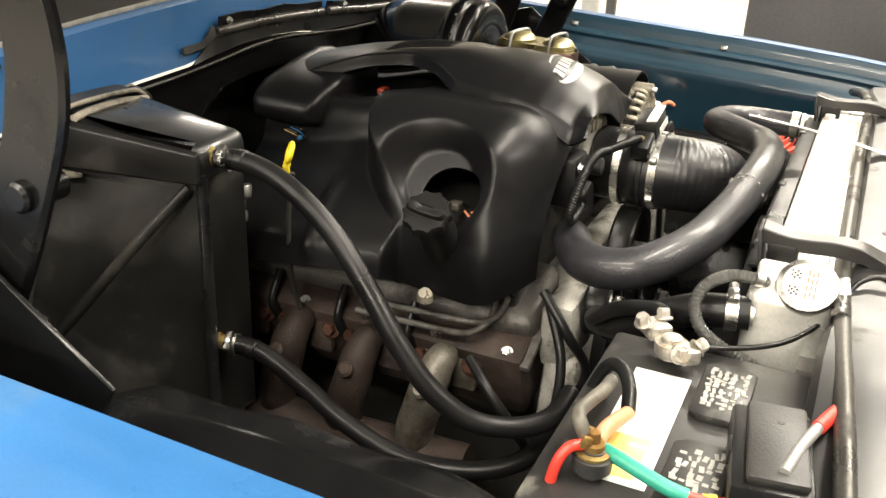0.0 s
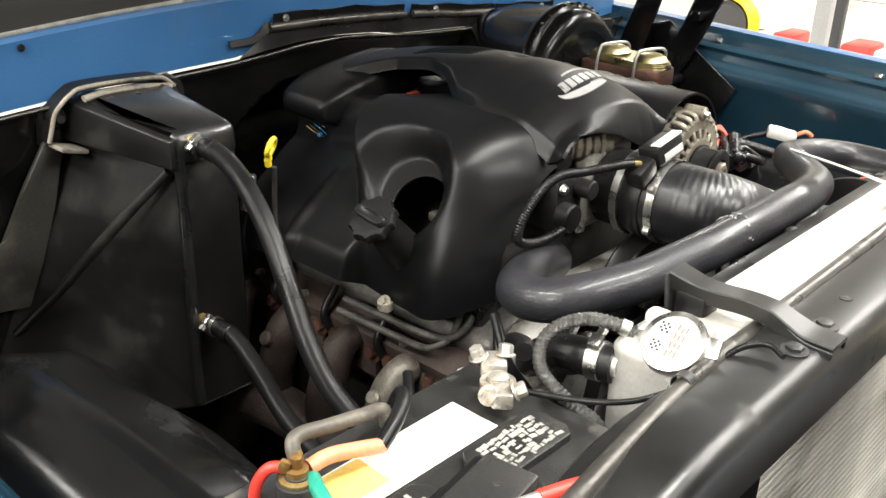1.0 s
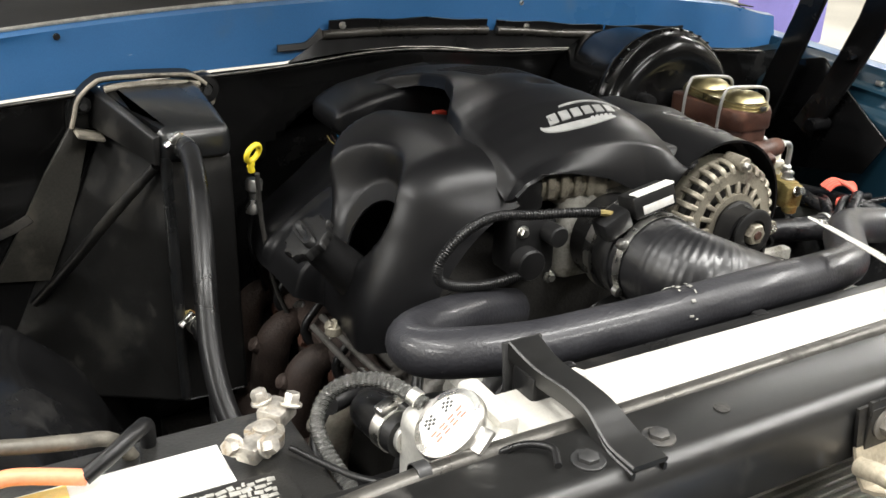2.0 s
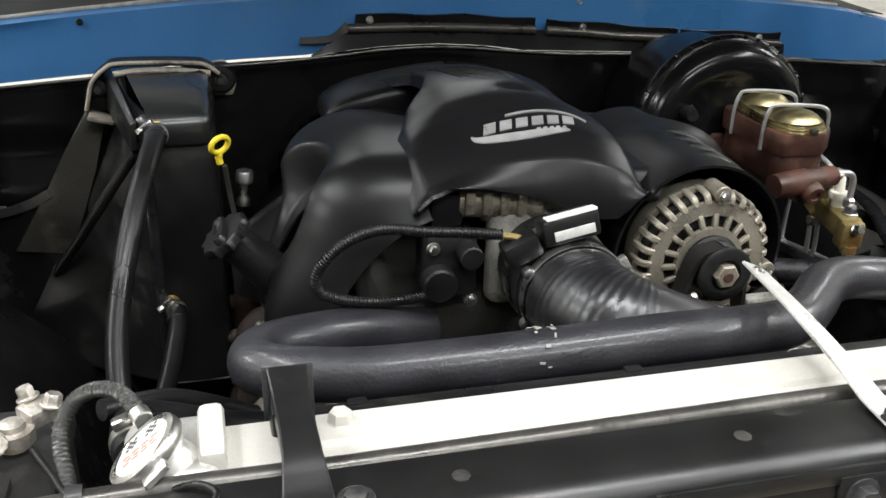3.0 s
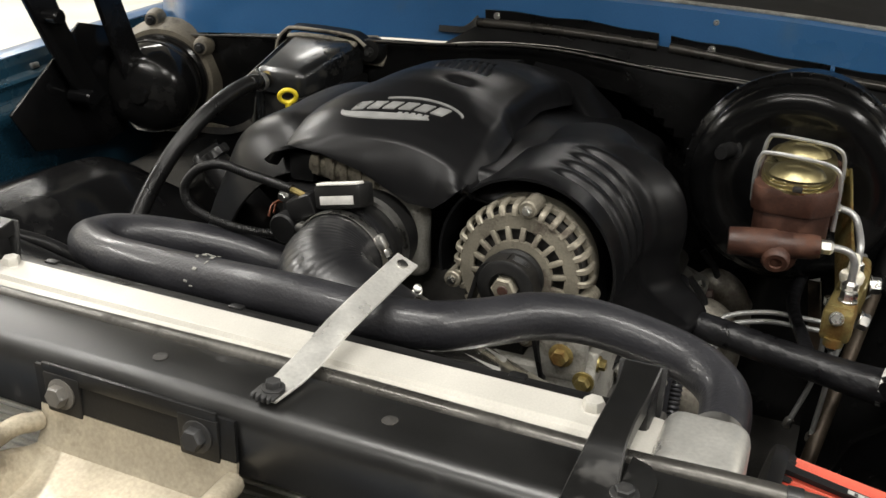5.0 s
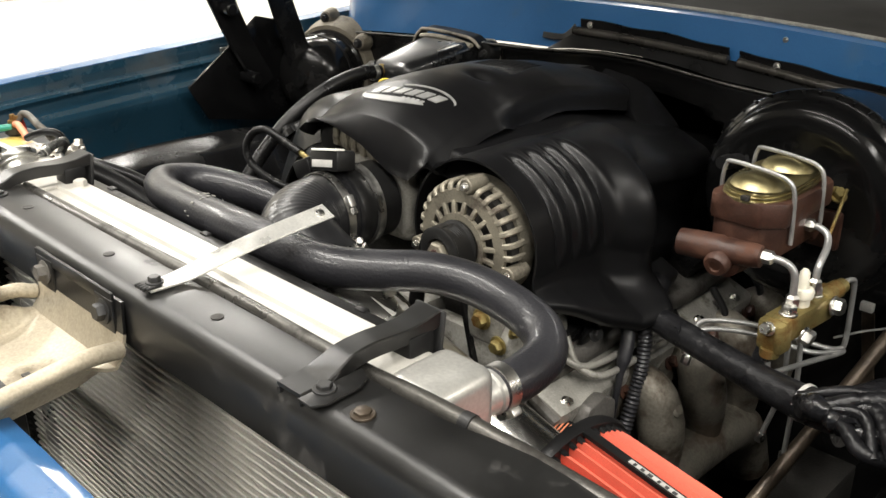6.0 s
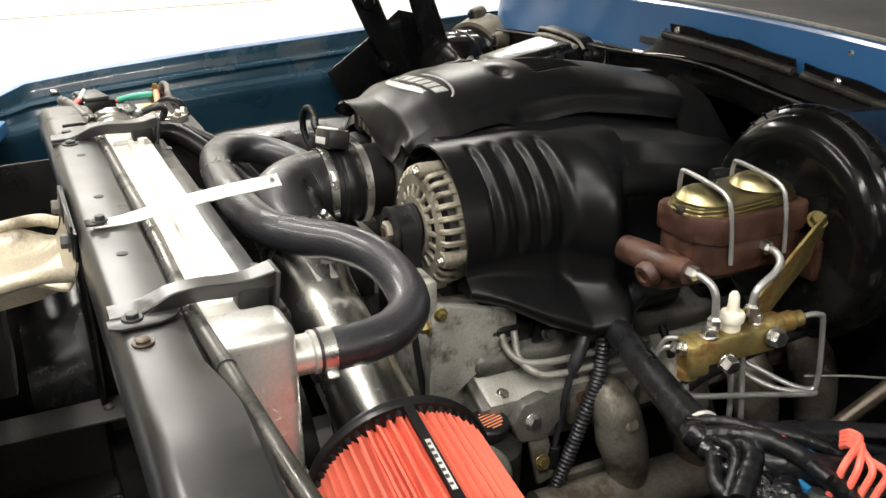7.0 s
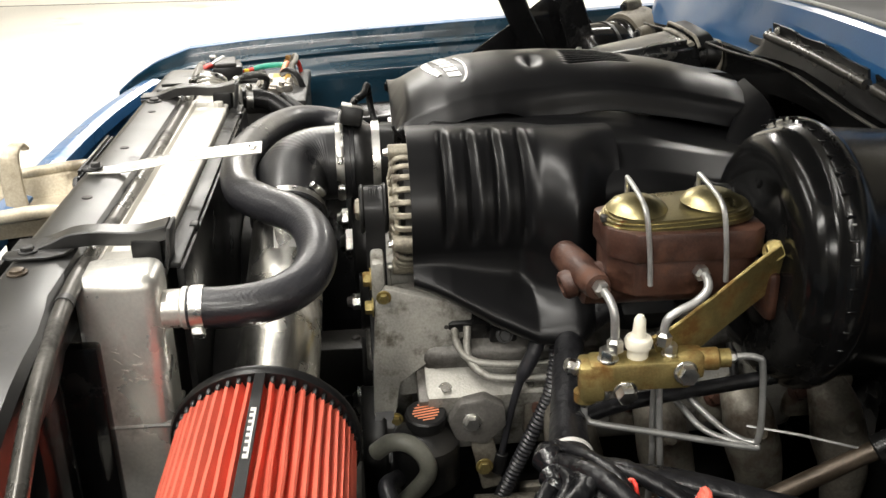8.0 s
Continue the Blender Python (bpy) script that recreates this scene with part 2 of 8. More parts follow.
M_FUSEYEL = mat("amber_fuse", (0.26, 0.21, 0.06), 0.35, 0.0, 0.1, 30, 300, 0.0)
M_CONCRETE = mat("pale_concrete", (0.62, 0.60, 0.55), 0.55, 0.0, 0.12, 1.2, 60, 0.1, 0.1, dirt=(0.42, 0.40, 0.36), dirt_amount=0.1, dirt_scale=1.0)
M_WALL = mat("cream_wall", (0.78, 0.75, 0.68), 0.7, 0.0, 0.05, 1.0, 60, 0.05)
M_CEIL = mat("shop_ceiling", (0.32, 0.312, 0.295), 0.8, 0.0, 0.05, 1.0, 60, 0.05)
M_POST = mat("grey_post_paint", (0.42, 0.42, 0.42), 0.4, 0.0, 0.1, 3, 100, 0.05)
M_SHOPRED = mat("red_shop_paint", (0.62, 0.05, 0.04), 0.4, 0.0, 0.1, 3, 100, 0.02)
M_SHOPDARK = mat("dark_grey_panel", (0.055, 0.055, 0.058), 0.5, 0.0, 0.2, 3, 100, 0.05)
M_BOX = mat("brown_cardboard", (0.46, 0.29, 0.14), 0.8, 0.0, 0.1, 3, 100, 0.1)
M_PURPLE = mat("violet_plastic", (0.22, 0.20, 0.55), 0.4, 0.0, 0.1, 3, 100, 0.02)
# Glow of the added, unseen ceiling tubes.
M_TUBE = glow("added_light_tube", (1.0, 0.96, 0.9), 6.0)

# ---- building tools ----
def thing(name, at, label, category, group="", kind=""):
    ob = new(name)
    ob.empty_display_size = 0.02
    ob.location = at
    ob.matrix_world = Matrix.Translation(at)
    return tagged(ob, label, category, group, kind)


def finish(bm, name, material, sharp=38.0, normals=True):
    if normals:
        bmesh.ops.recalc_face_normals(bm, faces=bm.faces)
    me = bpy.data.meshes.new(name)
    bm.to_mesh(me)
    bm.free()
    for p in me.polygons:
        p.use_smooth = True
    me.set_sharp_from_angle(angle=radians(sharp))
    me.materials.append(material)
    return me


def part(name, bm, material, parent=None, label="", sharp=38.0, normals=True):
    """One mesh object, in world coordinates, under a thing or a part."""
    ob = new(name, finish(bm, name, material, sharp, normals))
    if parent:
        ob.parent = parent
        m = parent.matrix_basis.copy()
        up = parent.parent
        while up:
            m = up.matrix_basis @ parent.matrix_parent_inverse @ m
            parent, up = up, up.parent
        ob.matrix_parent_inverse = m.inverted()
    if label:
        ob["label"] = label
    return ob


def solo(name, bm, material, label, category, group="", kind="", sharp=38.0):
    """A thing that is one mesh."""
    return tagged(part(name, bm, material, None, "", sharp), label, category, group, kind)


def axes(direction, hint=(0, 0, 1)):
    d = Vector(direction).normalized()
    h = Vector(hint)
    if abs(d.dot(h)) > 0.98:
        h = Vector((0, 1, 0))
    a = d.cross(h).normalized()
    return a, a.cross(d).normalized(), d


def spline(pts, n=6):
    """Catmull-Rom points through pts."""
    p = [Vector(q) for q in pts]
    p = [2 * p[0] - p[1]] + p + [2 * p[-1] - p[-2]]
    out = []
    for i in range(1, len(p) - 2):
        a, b, c, d = p[i - 1:i + 3]
        for k in range(n):
            t = k / n
            out.append(0.5 * (2 * b + (c - a) * t + (2 * a - 5 * b + 4 * c - d) * t * t + (3 * b - a - 3 * c + d) * t ** 3))
    out.append(p[-2])
    return out


def rings(bm, loops, cap=True, closed=True):
    rows = [[bm.verts.new(v) for v in loop] for loop in loops]
    n = len(rows[0])
    for a, b in zip(rows, rows[1:]):
        for i in range(n if closed else n - 1):
            j = (i + 1) % n
            bm.faces.new((a[i], a[j], b[j], b[i]))
    if cap and closed:
        bm.faces.new(rows[0][::-1])
        bm.faces.new(rows[-1])
    return rows


def tube(bm, pts, r, seg=12, n=6, cap=True, ripple=0.0, pitch=0.006, flat=1.0):
    """A round tube along a smooth path; r is one radius or one for each point. ripple: depth of corrugations."""
    path = spline(pts, n) if n > 1 else [Vector(p) for p in pts]
    if ripple:
        fine, total = [path[0]], 0.0
        for a, b in zip(path, path[1:]):
            k = max(1, round((b - a).length / (pitch / 4)))
            fine += [a.lerp(b, (i + 1) / k) for i in range(k)]
        path = fine
    m = len(path)
    radii = [r] * m if not hasattr(r, "__len__") else list(np.interp(np.linspace(0, 1, m), np.linspace(0, 1, len(r)), r))
    loops, a, run = [], None, 0.0
    for i, p in enumerate(path):
        d = (path[min(i + 1, m - 1)] - path[max(i - 1, 0)]).normalized()
        if a is None:
            a = axes(d)[0]
        a = (a - d * a.dot(d)).normalized()
        b = d.cross(a)
        run += (p - path[i - 1]).length if i else 0
        q = radii[i] + (ripple * math.sin(run / pitch * 2 * math.pi) if ripple else 0)
        loops.append([p + (a * math.cos(2 * math.pi * k / seg) + b * math.sin(2 * math.pi * k / seg) * flat) * q for k in range(seg)])
    rings(bm, loops, cap)
    return bm


def lathe(bm, origin, direction, profile, seg=28, cap=True, hint=(0, 0, 1), squash=1.0):
    """A turned form: profile rows of (way along the axis, radius)."""
    a, b, d = axes(direction, hint)
    o = Vector(origin)
    rings(bm, [[o + d * s + (a * math.cos(2 * math.pi * k / seg) + b * squash * math.sin(2 * math.pi * k / seg)) * max(r, 1e-5) for k in range(seg)] for s, r in profile], cap)
    return bm


def cyl(bm, p0, p1, r, seg=20, edge=0.0):
    d = Vector(p1) - Vector(p0)
    h = d.length
    e = edge or min(r, h) * 0.12
    return lathe(bm, p0, d, [(0, r - e), (e, r), (h - e, r), (h, r - e)], seg)


def hexhead(bm, p, direction, r=0.007, h=0.006, washer=1.45):
    """A flanged hexagon bolt head that sits on p."""
    if washer:
        lathe(bm, p, direction, [(0, r * washer), (0.0015, r * washer), (0.002, r * washer * 0.95)], 16)
    q = Vector(p) + Vector(direction).normalized() * 0.002
    lathe(bm, q, direction, [(0, r), (h * 0.8, r), (h, r * 0.86)], 6)
    return bm


def join(bm, other, m=None):
    idx = {}
    for v in other.verts:
        idx[v] = bm.verts.new(m @ v.co if m else v.co)
    for f in other.faces:
        bm.faces.new([idx[v] for v in f.verts])
    other.free()
    return bm


def box(bm, c, s, bevel=0.0, turn=(0, 0, 0), steps=2):
    t = bmesh.new()
    bmesh.ops.create_cube(t, size=1)
    for v in t.verts:
        v.co = Vector((v.co.x * s[0], v.co.y * s[1], v.co.z * s[2]))
    if bevel:
        bmesh.ops.bevel(t, geom=t.edges[:], offset=bevel, segments=steps, profile=0.5, affect="EDGES", clamp_overlap=True)
    return join(bm, t, pose(*c, *turn))


def beam(bm, p0, p1, w, h, bevel=0.0, hint=(0, 0, 1)):
    """A bar of section w x h from p0 to p1; h lies along the hint."""
    a, b, d = axes(Vector(p1) - Vector(p0), hint)
    t = bmesh.new()
    length = (Vector(p1) - Vector(p0)).length
    box(t, (0, 0, 0), (w, h, length), bevel)
    m = Matrix((a, b, d)).transposed().to_4x4()
    return join(bm, t, Matrix.Translation((Vector(p0) + Vector(p1)) / 2) @ m)


def prism(bm, outline, m, depth, bevel=0.0):
    """A flat outline (x, y), pulled up by depth along z, set at the pose m."""
    t = bmesh.new()
    lo = [t.verts.new((x, y, 0)) for x, y in outline]
    hi = [t.verts.new((x, y, depth)) for x, y in outline]
    t.faces.new(lo[::-1])
    t.faces.new(hi)
    k = len(lo)
    for i in range(k):
        t.faces.new((lo[i], lo[(i + 1) % k], hi[(i + 1) % k], hi[i]))
    if bevel:
        bmesh.ops.bevel(t, geom=t.edges[:], offset=bevel, segments=2, profile=0.5, affect="EDGES", clamp_overlap=True)
    return join(bm, t, m)


def strip(bm, centre, widths, thick, across):
    """A bent flat strap: points along its middle, its widths, its thickness, the direction across."""
    path = spline(centre, 5)
    k = len(path)
    ws = np.interp(np.linspace(0, 1, k), np.linspace(0, 1, len(widths)), widths)
    ac = [Vector(a).normalized() for a in across] if hasattr(across[0], "__len__") else [Vector(across).normalized()] * 2
    loops = []
    for i, p in enumerate(path):
        d = (path[min(i + 1, k - 1)] - path[max(i - 1, 0)]).normalized()
        x = i / (k - 1) * (len(ac) - 1)
        j = min(int(x), len(ac) - 2)
        a = ac[j].lerp(ac[j + 1], x - j)
        a = (a - d * a.dot(d)).normalized()
        u = a.cross(d).normalized()
        w, h, e = ws[i] / 2, thick / 2, thick * 0.3
        loops.append([p + a * sx + u * sz for sx, sz in ((-w, -h + e), (-w + e, -h), (w - e, -h), (w, -h + e), (w, h - e), (w - e, h), (-w + e, h), (-w, h - e))])
    rings(bm, loops)
    return bm


def surface(bm, f, us, vs, keep=None):
    """An open sheet through f(u, v)."""
    grid = [[Vector(f(u, v)) for u in us] for v in vs]
    vert = [[bm.verts.new(p) for p in row] for row in grid]
    for j in range(len(vs) - 1):
        for i in range(len(us) - 1):
            if keep and not keep((grid[j][i] + grid[j + 1][i + 1]) / 2):
                continue
            bm.faces.new((vert[j][i], vert[j][i + 1], vert[j + 1][i + 1], vert[j + 1][i]))
    loose = [v for v in bm.verts if not v.link_faces]
    bmesh.ops.delete(bm, geom=loose, context="VERTS")
    return bm


def shell(bm, thick):
    bmesh.ops.recalc_face_normals(bm, faces=bm.faces)
    bmesh.ops.solidify(bm, geom=bm.faces[:], thickness=thick)
    return bm


def smooth(a, b, x):
    t = min(1, max(0, (x - a) / (b - a)))
    return t * t * (3 - 2 * t)


def bump2(x, y, cx, cy, rx, ry):
    return math.exp(-((x - cx) / rx) ** 2 - ((y - cy) / ry) ** 2)


def lerp_rows(rows, t):
    ks = [r[0] for r in rows]
    return [float(np.interp(t, ks, [r[i] for r in rows])) for i in range(1, len(rows[0]))]

# ---- the workshop ----
def slab(name, c, s, material, label, category):
    return solo(name, box(bmesh.new(), c, s), material, label, category, kind="structure")


slab("floor", (0, 1.5, -0.06), (18, 16, 0.12), M_CONCRETE, "pale smooth concrete workshop floor", "floor")
slab("ceiling", (0, 1.5, CEILING + 0.06), (18, 16, 0.12), M_CEIL, "plain grey workshop ceiling", "ceiling")
slab("wall_west", (-9.06, 1.5, CEILING / 2), (0.12, 16, CEILING - 0.01), M_WALL, "plain cream painted workshop wall", "wall")
slab("wall_east", (9.06, 1.5, CEILING / 2), (0.12, 16, CEILING - 0.01), M_WALL, "plain cream painted workshop wall", "wall")
slab("wall_north", (0, 9.56, CEILING / 2), (18, 0.12, CEILING - 0.01), M_WALL, "plain cream painted workshop wall", "wall")
# Out of view; made dark so forward-facing surfaces pick up little light.
slab("wall_south", (0, -6.56, CEILING / 2), (18, 0.12, CEILING - 0.01), M_SHOPDARK, "unseen dark grey wall, added to keep front faces dark", "wall")
# Housings and glowing tubes invented for the added lamps.
for fx, fy, ft, power in ADDED_FIXTURES:
    fixture = thing("added_ceiling_light", (fx, fy, CEILING), "added ceiling light, out of view, with two glowing tubes", "ceiling light", "ceiling lights")
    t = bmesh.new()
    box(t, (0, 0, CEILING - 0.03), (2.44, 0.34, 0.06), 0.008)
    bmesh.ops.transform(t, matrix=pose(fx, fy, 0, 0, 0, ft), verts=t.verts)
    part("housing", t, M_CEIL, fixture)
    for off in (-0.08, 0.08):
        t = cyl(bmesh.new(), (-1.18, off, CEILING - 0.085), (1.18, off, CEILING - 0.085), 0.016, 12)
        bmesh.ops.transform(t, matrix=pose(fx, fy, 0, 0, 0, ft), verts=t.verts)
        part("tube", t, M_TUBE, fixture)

# shop things beyond the driver's side fender
for px, py, pw, pm, pl in ((2.75, 1.21, 0.062, M_POST, "grey painted square steel post on the shop floor"), (2.45, 1.04, 0.036, M_SHOPDARK, "thin dark steel post on the shop floor")):
    post = thing("lift_post", (px, py, 0), pl, "post", "steel posts")
    part("column", box(bmesh.new(), (px, py, 1.31), (pw, pw, 2.6), 0.006), pm, post)
    part("base_plate", box(bmesh.new(), (px, py, 0.006), (0.16, 0.16, 0.012), 0.003), pm, post)
reel = thing("hose_reel", (5.3, 2.85, 0), "yellow air hose coiled on a reel", "hose reel")
t = bmesh.new()
for k in range(4):
    tube(t, [(5.26 + 0.035 * k, 2.85 + 0.19 * math.cos(a), 0.24 + 0.19 * math.sin(a)) for a in np.linspace(0, 6.283, 17)], 0.018, 8, 2)
part("coil", t, M_YELLOW, reel)
part("drum", cyl(bmesh.new(), (5.24, 2.85, 0.24), (5.4, 2.85, 0.24), 0.16, 24), M_SHOPDARK, reel)
part("foot", box(bmesh.new(), (5.32, 2.85, 0.03), (0.25, 0.4, 0.05), 0.01), M_SHOPDARK, reel)
for bx, by, bw, bh, m_, lab in ((5.6, 2.66, 0.22, 0.16, M_LABEL, "white carton lying on the shop floor"), (5.5, 2.46, 0.16, 0.22, M_SHOPRED, "red plastic container on the shop floor"), (5.7, 2.12, 0.5, 0.16, M_LABEL, "white folded cloth bundle on the shop floor"),
                                (5.6, 2.0, 0.2, 0.2, M_SHOPRED, "red plastic container on the shop floor"), (6.2, 0.62, 0.3, 0.24, M_SHOPRED, "red and white tin on the shop floor")):
    solo("container", box(bmesh.new(), (bx, by, bh / 2), (0.3, bw, bh), 0.025), m_, lab, "container", "loose containers")
carton = thing("cardboard_box", (6.4, 0.36, 0), "brown cardboard box on the shop floor", "box")
part("body", box(bmesh.new(), (6.4, 0.36, 0.15), (0.4, 0.5, 0.3), 0.006), M_BOX, carton)
part("flap", box(bmesh.new(), (6.4, 0.36, 0.305), (0.41, 0.24, 0.006), 0.001), M_BOX, carton)
panel = thing("tool_cabinet", (6.0, 0.28, 0), "dark grey steel tool cabinet in the workshop", "cabinet")
part("body", box(bmesh.new(), (6.9, 0.1, 0.75), (0.5, 1.5, 1.4), 0.02), M_SHOPDARK, panel)
for k in range(4):
    part("drawer", box(bmesh.new(), (6.645, 0.1, 0.3 + 0.3 * k), (0.02, 1.4, 0.26), 0.006), M_SHOPDARK, panel)
crate = thing("storage_bin", (5.6, 5.1, 0), "violet plastic storage bin against the wall", "bin")
part("tub", box(bmesh.new(), (5.6, 5.1, 0.2), (0.4, 0.6, 0.4), 0.03), M_PURPLE, crate)
part("lid", box(bmesh.new(), (5.6, 5.1, 0.415), (0.44, 0.64, 0.03), 0.01), M_LABEL, crate)
cart = thing("shop_cart", (2.4, -0.1, 0), "dark steel shop cart with a brown box on its shelf", "cart")
part("cabinet", box(bmesh.new(), (2.42, -0.11, 0.93), (0.5, 1.2, 0.76), 0.02), M_SHOPDARK, cart)
part("shelf", box(bmesh.new(), (2.42, -0.11, 0.30), (0.46, 1.1, 0.03), 0.005), M_SHOPDARK, cart)
for cx in (2.22, 2.62):
    for cy in (-0.66, 0.44):
        part("leg", box(bmesh.new(), (cx, cy, 0.30), (0.04, 0.04, 0.58), 0.004), M_SHOPDARK, cart)
solo("parts_box", box(bmesh.new(), (2.36, 0.30, 0.405), (0.26, 0.22, 0.178), 0.006), M_BOX, "brown cardboard parts box on the cart shelf", "box")
bench = thing("workbench", (6.8, 4.2, 0), "cream steel workbench standing by the wall", "workbench")
part("top", box(bmesh.new(), (6.8, 3.6, 0.88), (0.7, 1.8, 0.05), 0.01), M_WALL, bench)
part("cabinet", box(bmesh.new(), (6.85, 3.6, 0.43), (0.6, 1.7, 0.84), 0.01), M_WALL, bench)

# ---- the truck's sheet metal ----
truck_label = "front sheet metal of a blue classic pickup truck with its hood open"


def wing_edge(side, y):
    """Place of the upper inner edge of a fender at y."""
    rows = [(-0.165, 0.765, 0.912), (-0.14, 0.805, 0.932), (-0.10, 0.845, 0.954), (-0.03, 0.872, 0.976), (0.1, 0.879, 0.988), (0.3, 0.880, 1.002), (0.6, 0.884, 1.016), (0.92, 0.887, 1.033), (1.4, 0.892, 1.055)]
    x, z = lerp_rows(rows, y)
    return (-x, z) if side < 0 else (x - 0.025, z - 0.004)


WING_OUT = [(0.0, 0.0), (0.03, 0.001), (0.06, -0.004), (0.09, -0.016), (0.115, -0.05), (0.13, -0.10), (0.14, -0.20), (0.145, -0.34)]
WING_IN = [(0.0, -0.001), (-0.006, -0.012), (-0.010, -0.028), (-0.022, -0.033), (-0.026, -0.037), (-0.024, -0.044), (-0.030, -0.062), (-0.046, -0.072), (-0.050, -0.080), (-0.040, -0.15), (-0.030, -0.26)]


def build_fender(side, word):
    fender = thing("fender", (side * 0.9, 0.5, 0.5), "glossy blue painted front fender, " + word, "fender", "front fenders")
    ys = np.concatenate([np.linspace(-0.165, 0.0, 12), np.linspace(0.03, 1.4, 38)])

    def f_out(u, v):
        x, z = wing_edge(side, v)
        dx, dz = lerp_rows([(i / 7, *p) for i, p in enumerate(WING_OUT)], u)
        k = 0.3 + 0.7 * smooth(-0.20, -0.03, v)
        return x + side * dx * k, v, z + dz * (k if u < 0.5 else 1)

    def f_in(u, v):
        x, z = wing_edge(side, v)
        dx, dz = lerp_rows([(i / 10, *p) for i, p in enumerate(WING_IN)], u)
        k = 0.3 + 0.7 * smooth(-0.20, -0.03, v)
        return x + side * dx * k, v, z + dz * k
    part("outer_panel", shell(surface(bmesh.new(), f_out, np.linspace(0, 1, 22), ys), -0.0015), M_BLUE, fender)
    part("inner_panel", shell(surface(bmesh.new(), f_in, np.linspace(0, 1, 41), ys), 0.0015), M_TEAL, fender, "dull dark teal on the inside, deepened for shade", sharp=50)
    for y in ((0.02, 0.7) if side < 0 else (0.02, 0.36, 0.7)):
        x, z = wing_edge(side, y)
        part("clip", box(bmesh.new(), (x - side * 0.012, y, z - 0.022), (0.008, 0.016, 0.010), 0.002, (0, side * 15, 0)), M_ZINC, fender)
    return fender


build_fender(-1, "passenger side")
build_fender(1, "driver side")


def well_height(x, y, side):
    """Height of the wheel house over the plan."""
    a = abs(x)
    w = lerp_rows([(0.40, 0.30), (0.47, 0.42), (0.52, 0.64), (0.58, 0.79), (0.65, 0.865), (0.71, 0.885), (0.77, 0.865), (0.84, 0.80)], a)[0]
    k = 1 - 0.20 * smooth(0.15, 0.55, abs(y - 0.47)) * smooth(0.45, 0.6, a) - 0.06 * ((y - 0.45) / 0.5) ** 2
    z = w * k
    z += 0.006 * math.sin(y * 42) * smooth(0.55, 0.6, a) * (1 - smooth(0.62, 0.68, a))
    return z - (0.06 if side > 0 else 0.0)


def build_well(side, word):
    house = thing("inner_fender", (side * 0.7, 0.45, 0.5), "satin black steel inner fender arched over the wheel, " + word, "inner fender", "inner fenders")
    part("arch", shell(surface(bmesh.new(), lambda u, v: (side * u, v, well_height(u, v, side)), np.linspace(0.40, 0.865, 40), np.linspace(-0.12, 0.935, 50)), 0.002), M_WELL, house)
    for y in (0.12, 0.33, 0.55, 0.77):
        part("bolt", hexhead(bmesh.new(), (side * 0.80, y, well_height(0.80, y, side) + 0.002), (0, 0, 1), 0.006, 0.005), M_DUSTY, house)
    return house


build_well(-1, "passenger side")
build_well(1, "driver side")

# firewall: one pressed sheet with a deep recess behind the engine
def fire_y(x, z):
    dx, dz = (x + 0.02) / 0.30, (z - 0.55) / 0.475
    inside = 1 - smooth(0.90, 1.0, (abs(dx) ** 2.6 + max(dz, 0) ** 2.6) ** (1 / 2.6))
    y = 0.945 + 0.15 * inside
    y += 0.012 * smooth(0.05, 0.0, abs(z - 0.93)) * smooth(0.33, 0.38, abs(x + 0.02))
    y += 0.010 * bump2(x, z, 0.62, 0.78, 0.10, 0.10) - 0.012 * bump2(x, z, -0.66, 0.70, 0.14, 0.12)
    return y


def lip_z(x):
    return lerp_rows([(-0.9, 1.008), (-0.67, 1.029), (-0.55, 1.038), (-0.32, 1.054), (-0.205, 1.058), (-0.16, 1.065), (-0.093, 1.0705), (-0.016, 1.072), (0.06, 1.067), (0.122, 1.058), (0.225, 1.053), (0.34, 1.048), (0.54, 1.033), (0.8, 1.012)], x)[0]


firewall = thing("firewall", (0, 0.95, 0.4), "gloss black steel firewall with a recess behind the engine", "firewall", kind="structure")
part("panel", shell(surface(bmesh.new(), lambda u, v: (u, fire_y(u, 0.2 + v * (lip_z(u) - 0.2)), 0.2 + v * (lip_z(u) - 0.2)), np.linspace(-0.99, 0.96, 116), np.linspace(0, 1, 68)), -0.002), M_GLOSS, firewall)


t = bmesh.new()
strip(t, [(x, 0.933 - 0.012 * math.exp(-(x / 0.4) ** 2), lip_z(x)) for x in np.linspace(-0.87, 0.78, 20)], [0.012, 0.012], 0.004, (0, 1, -0.5))
part("flange", t, M_BAR, firewall, "folded upper flange")

# cowl: the blue panel under the windscreen
def cowl_top(x):
    return 1.149 - 0.085 * x * x


def cowl_f(u, v):
    z0, z1 = lip_z(u) + 0.003, cowl_top(u)
    end = 0.03 * smooth(0.70, 0.88, u) + 0.10 * smooth(0.74, 0.90, -u)
    dent = 0.004 * bump2(u, v, -0.62, 0.55, 0.06, 0.3) - 0.004 * bump2(u, v, -0.70, 0.5, 0.05, 0.3)
    if v < 0.8:
        k = v / 0.8
        return u, 0.951 + 0.012 * k + end + dent, z0 + (z1 - 0.004 - z0) * k - 0.012 * smooth(0.68, 0.86, u) * k
    k = (v - 0.8) / 0.2
    return u, 0.963 + 0.016 * k + end, z1 - 0.004 + 0.004 * k - 0.012 * smooth(0.68, 0.86, u)


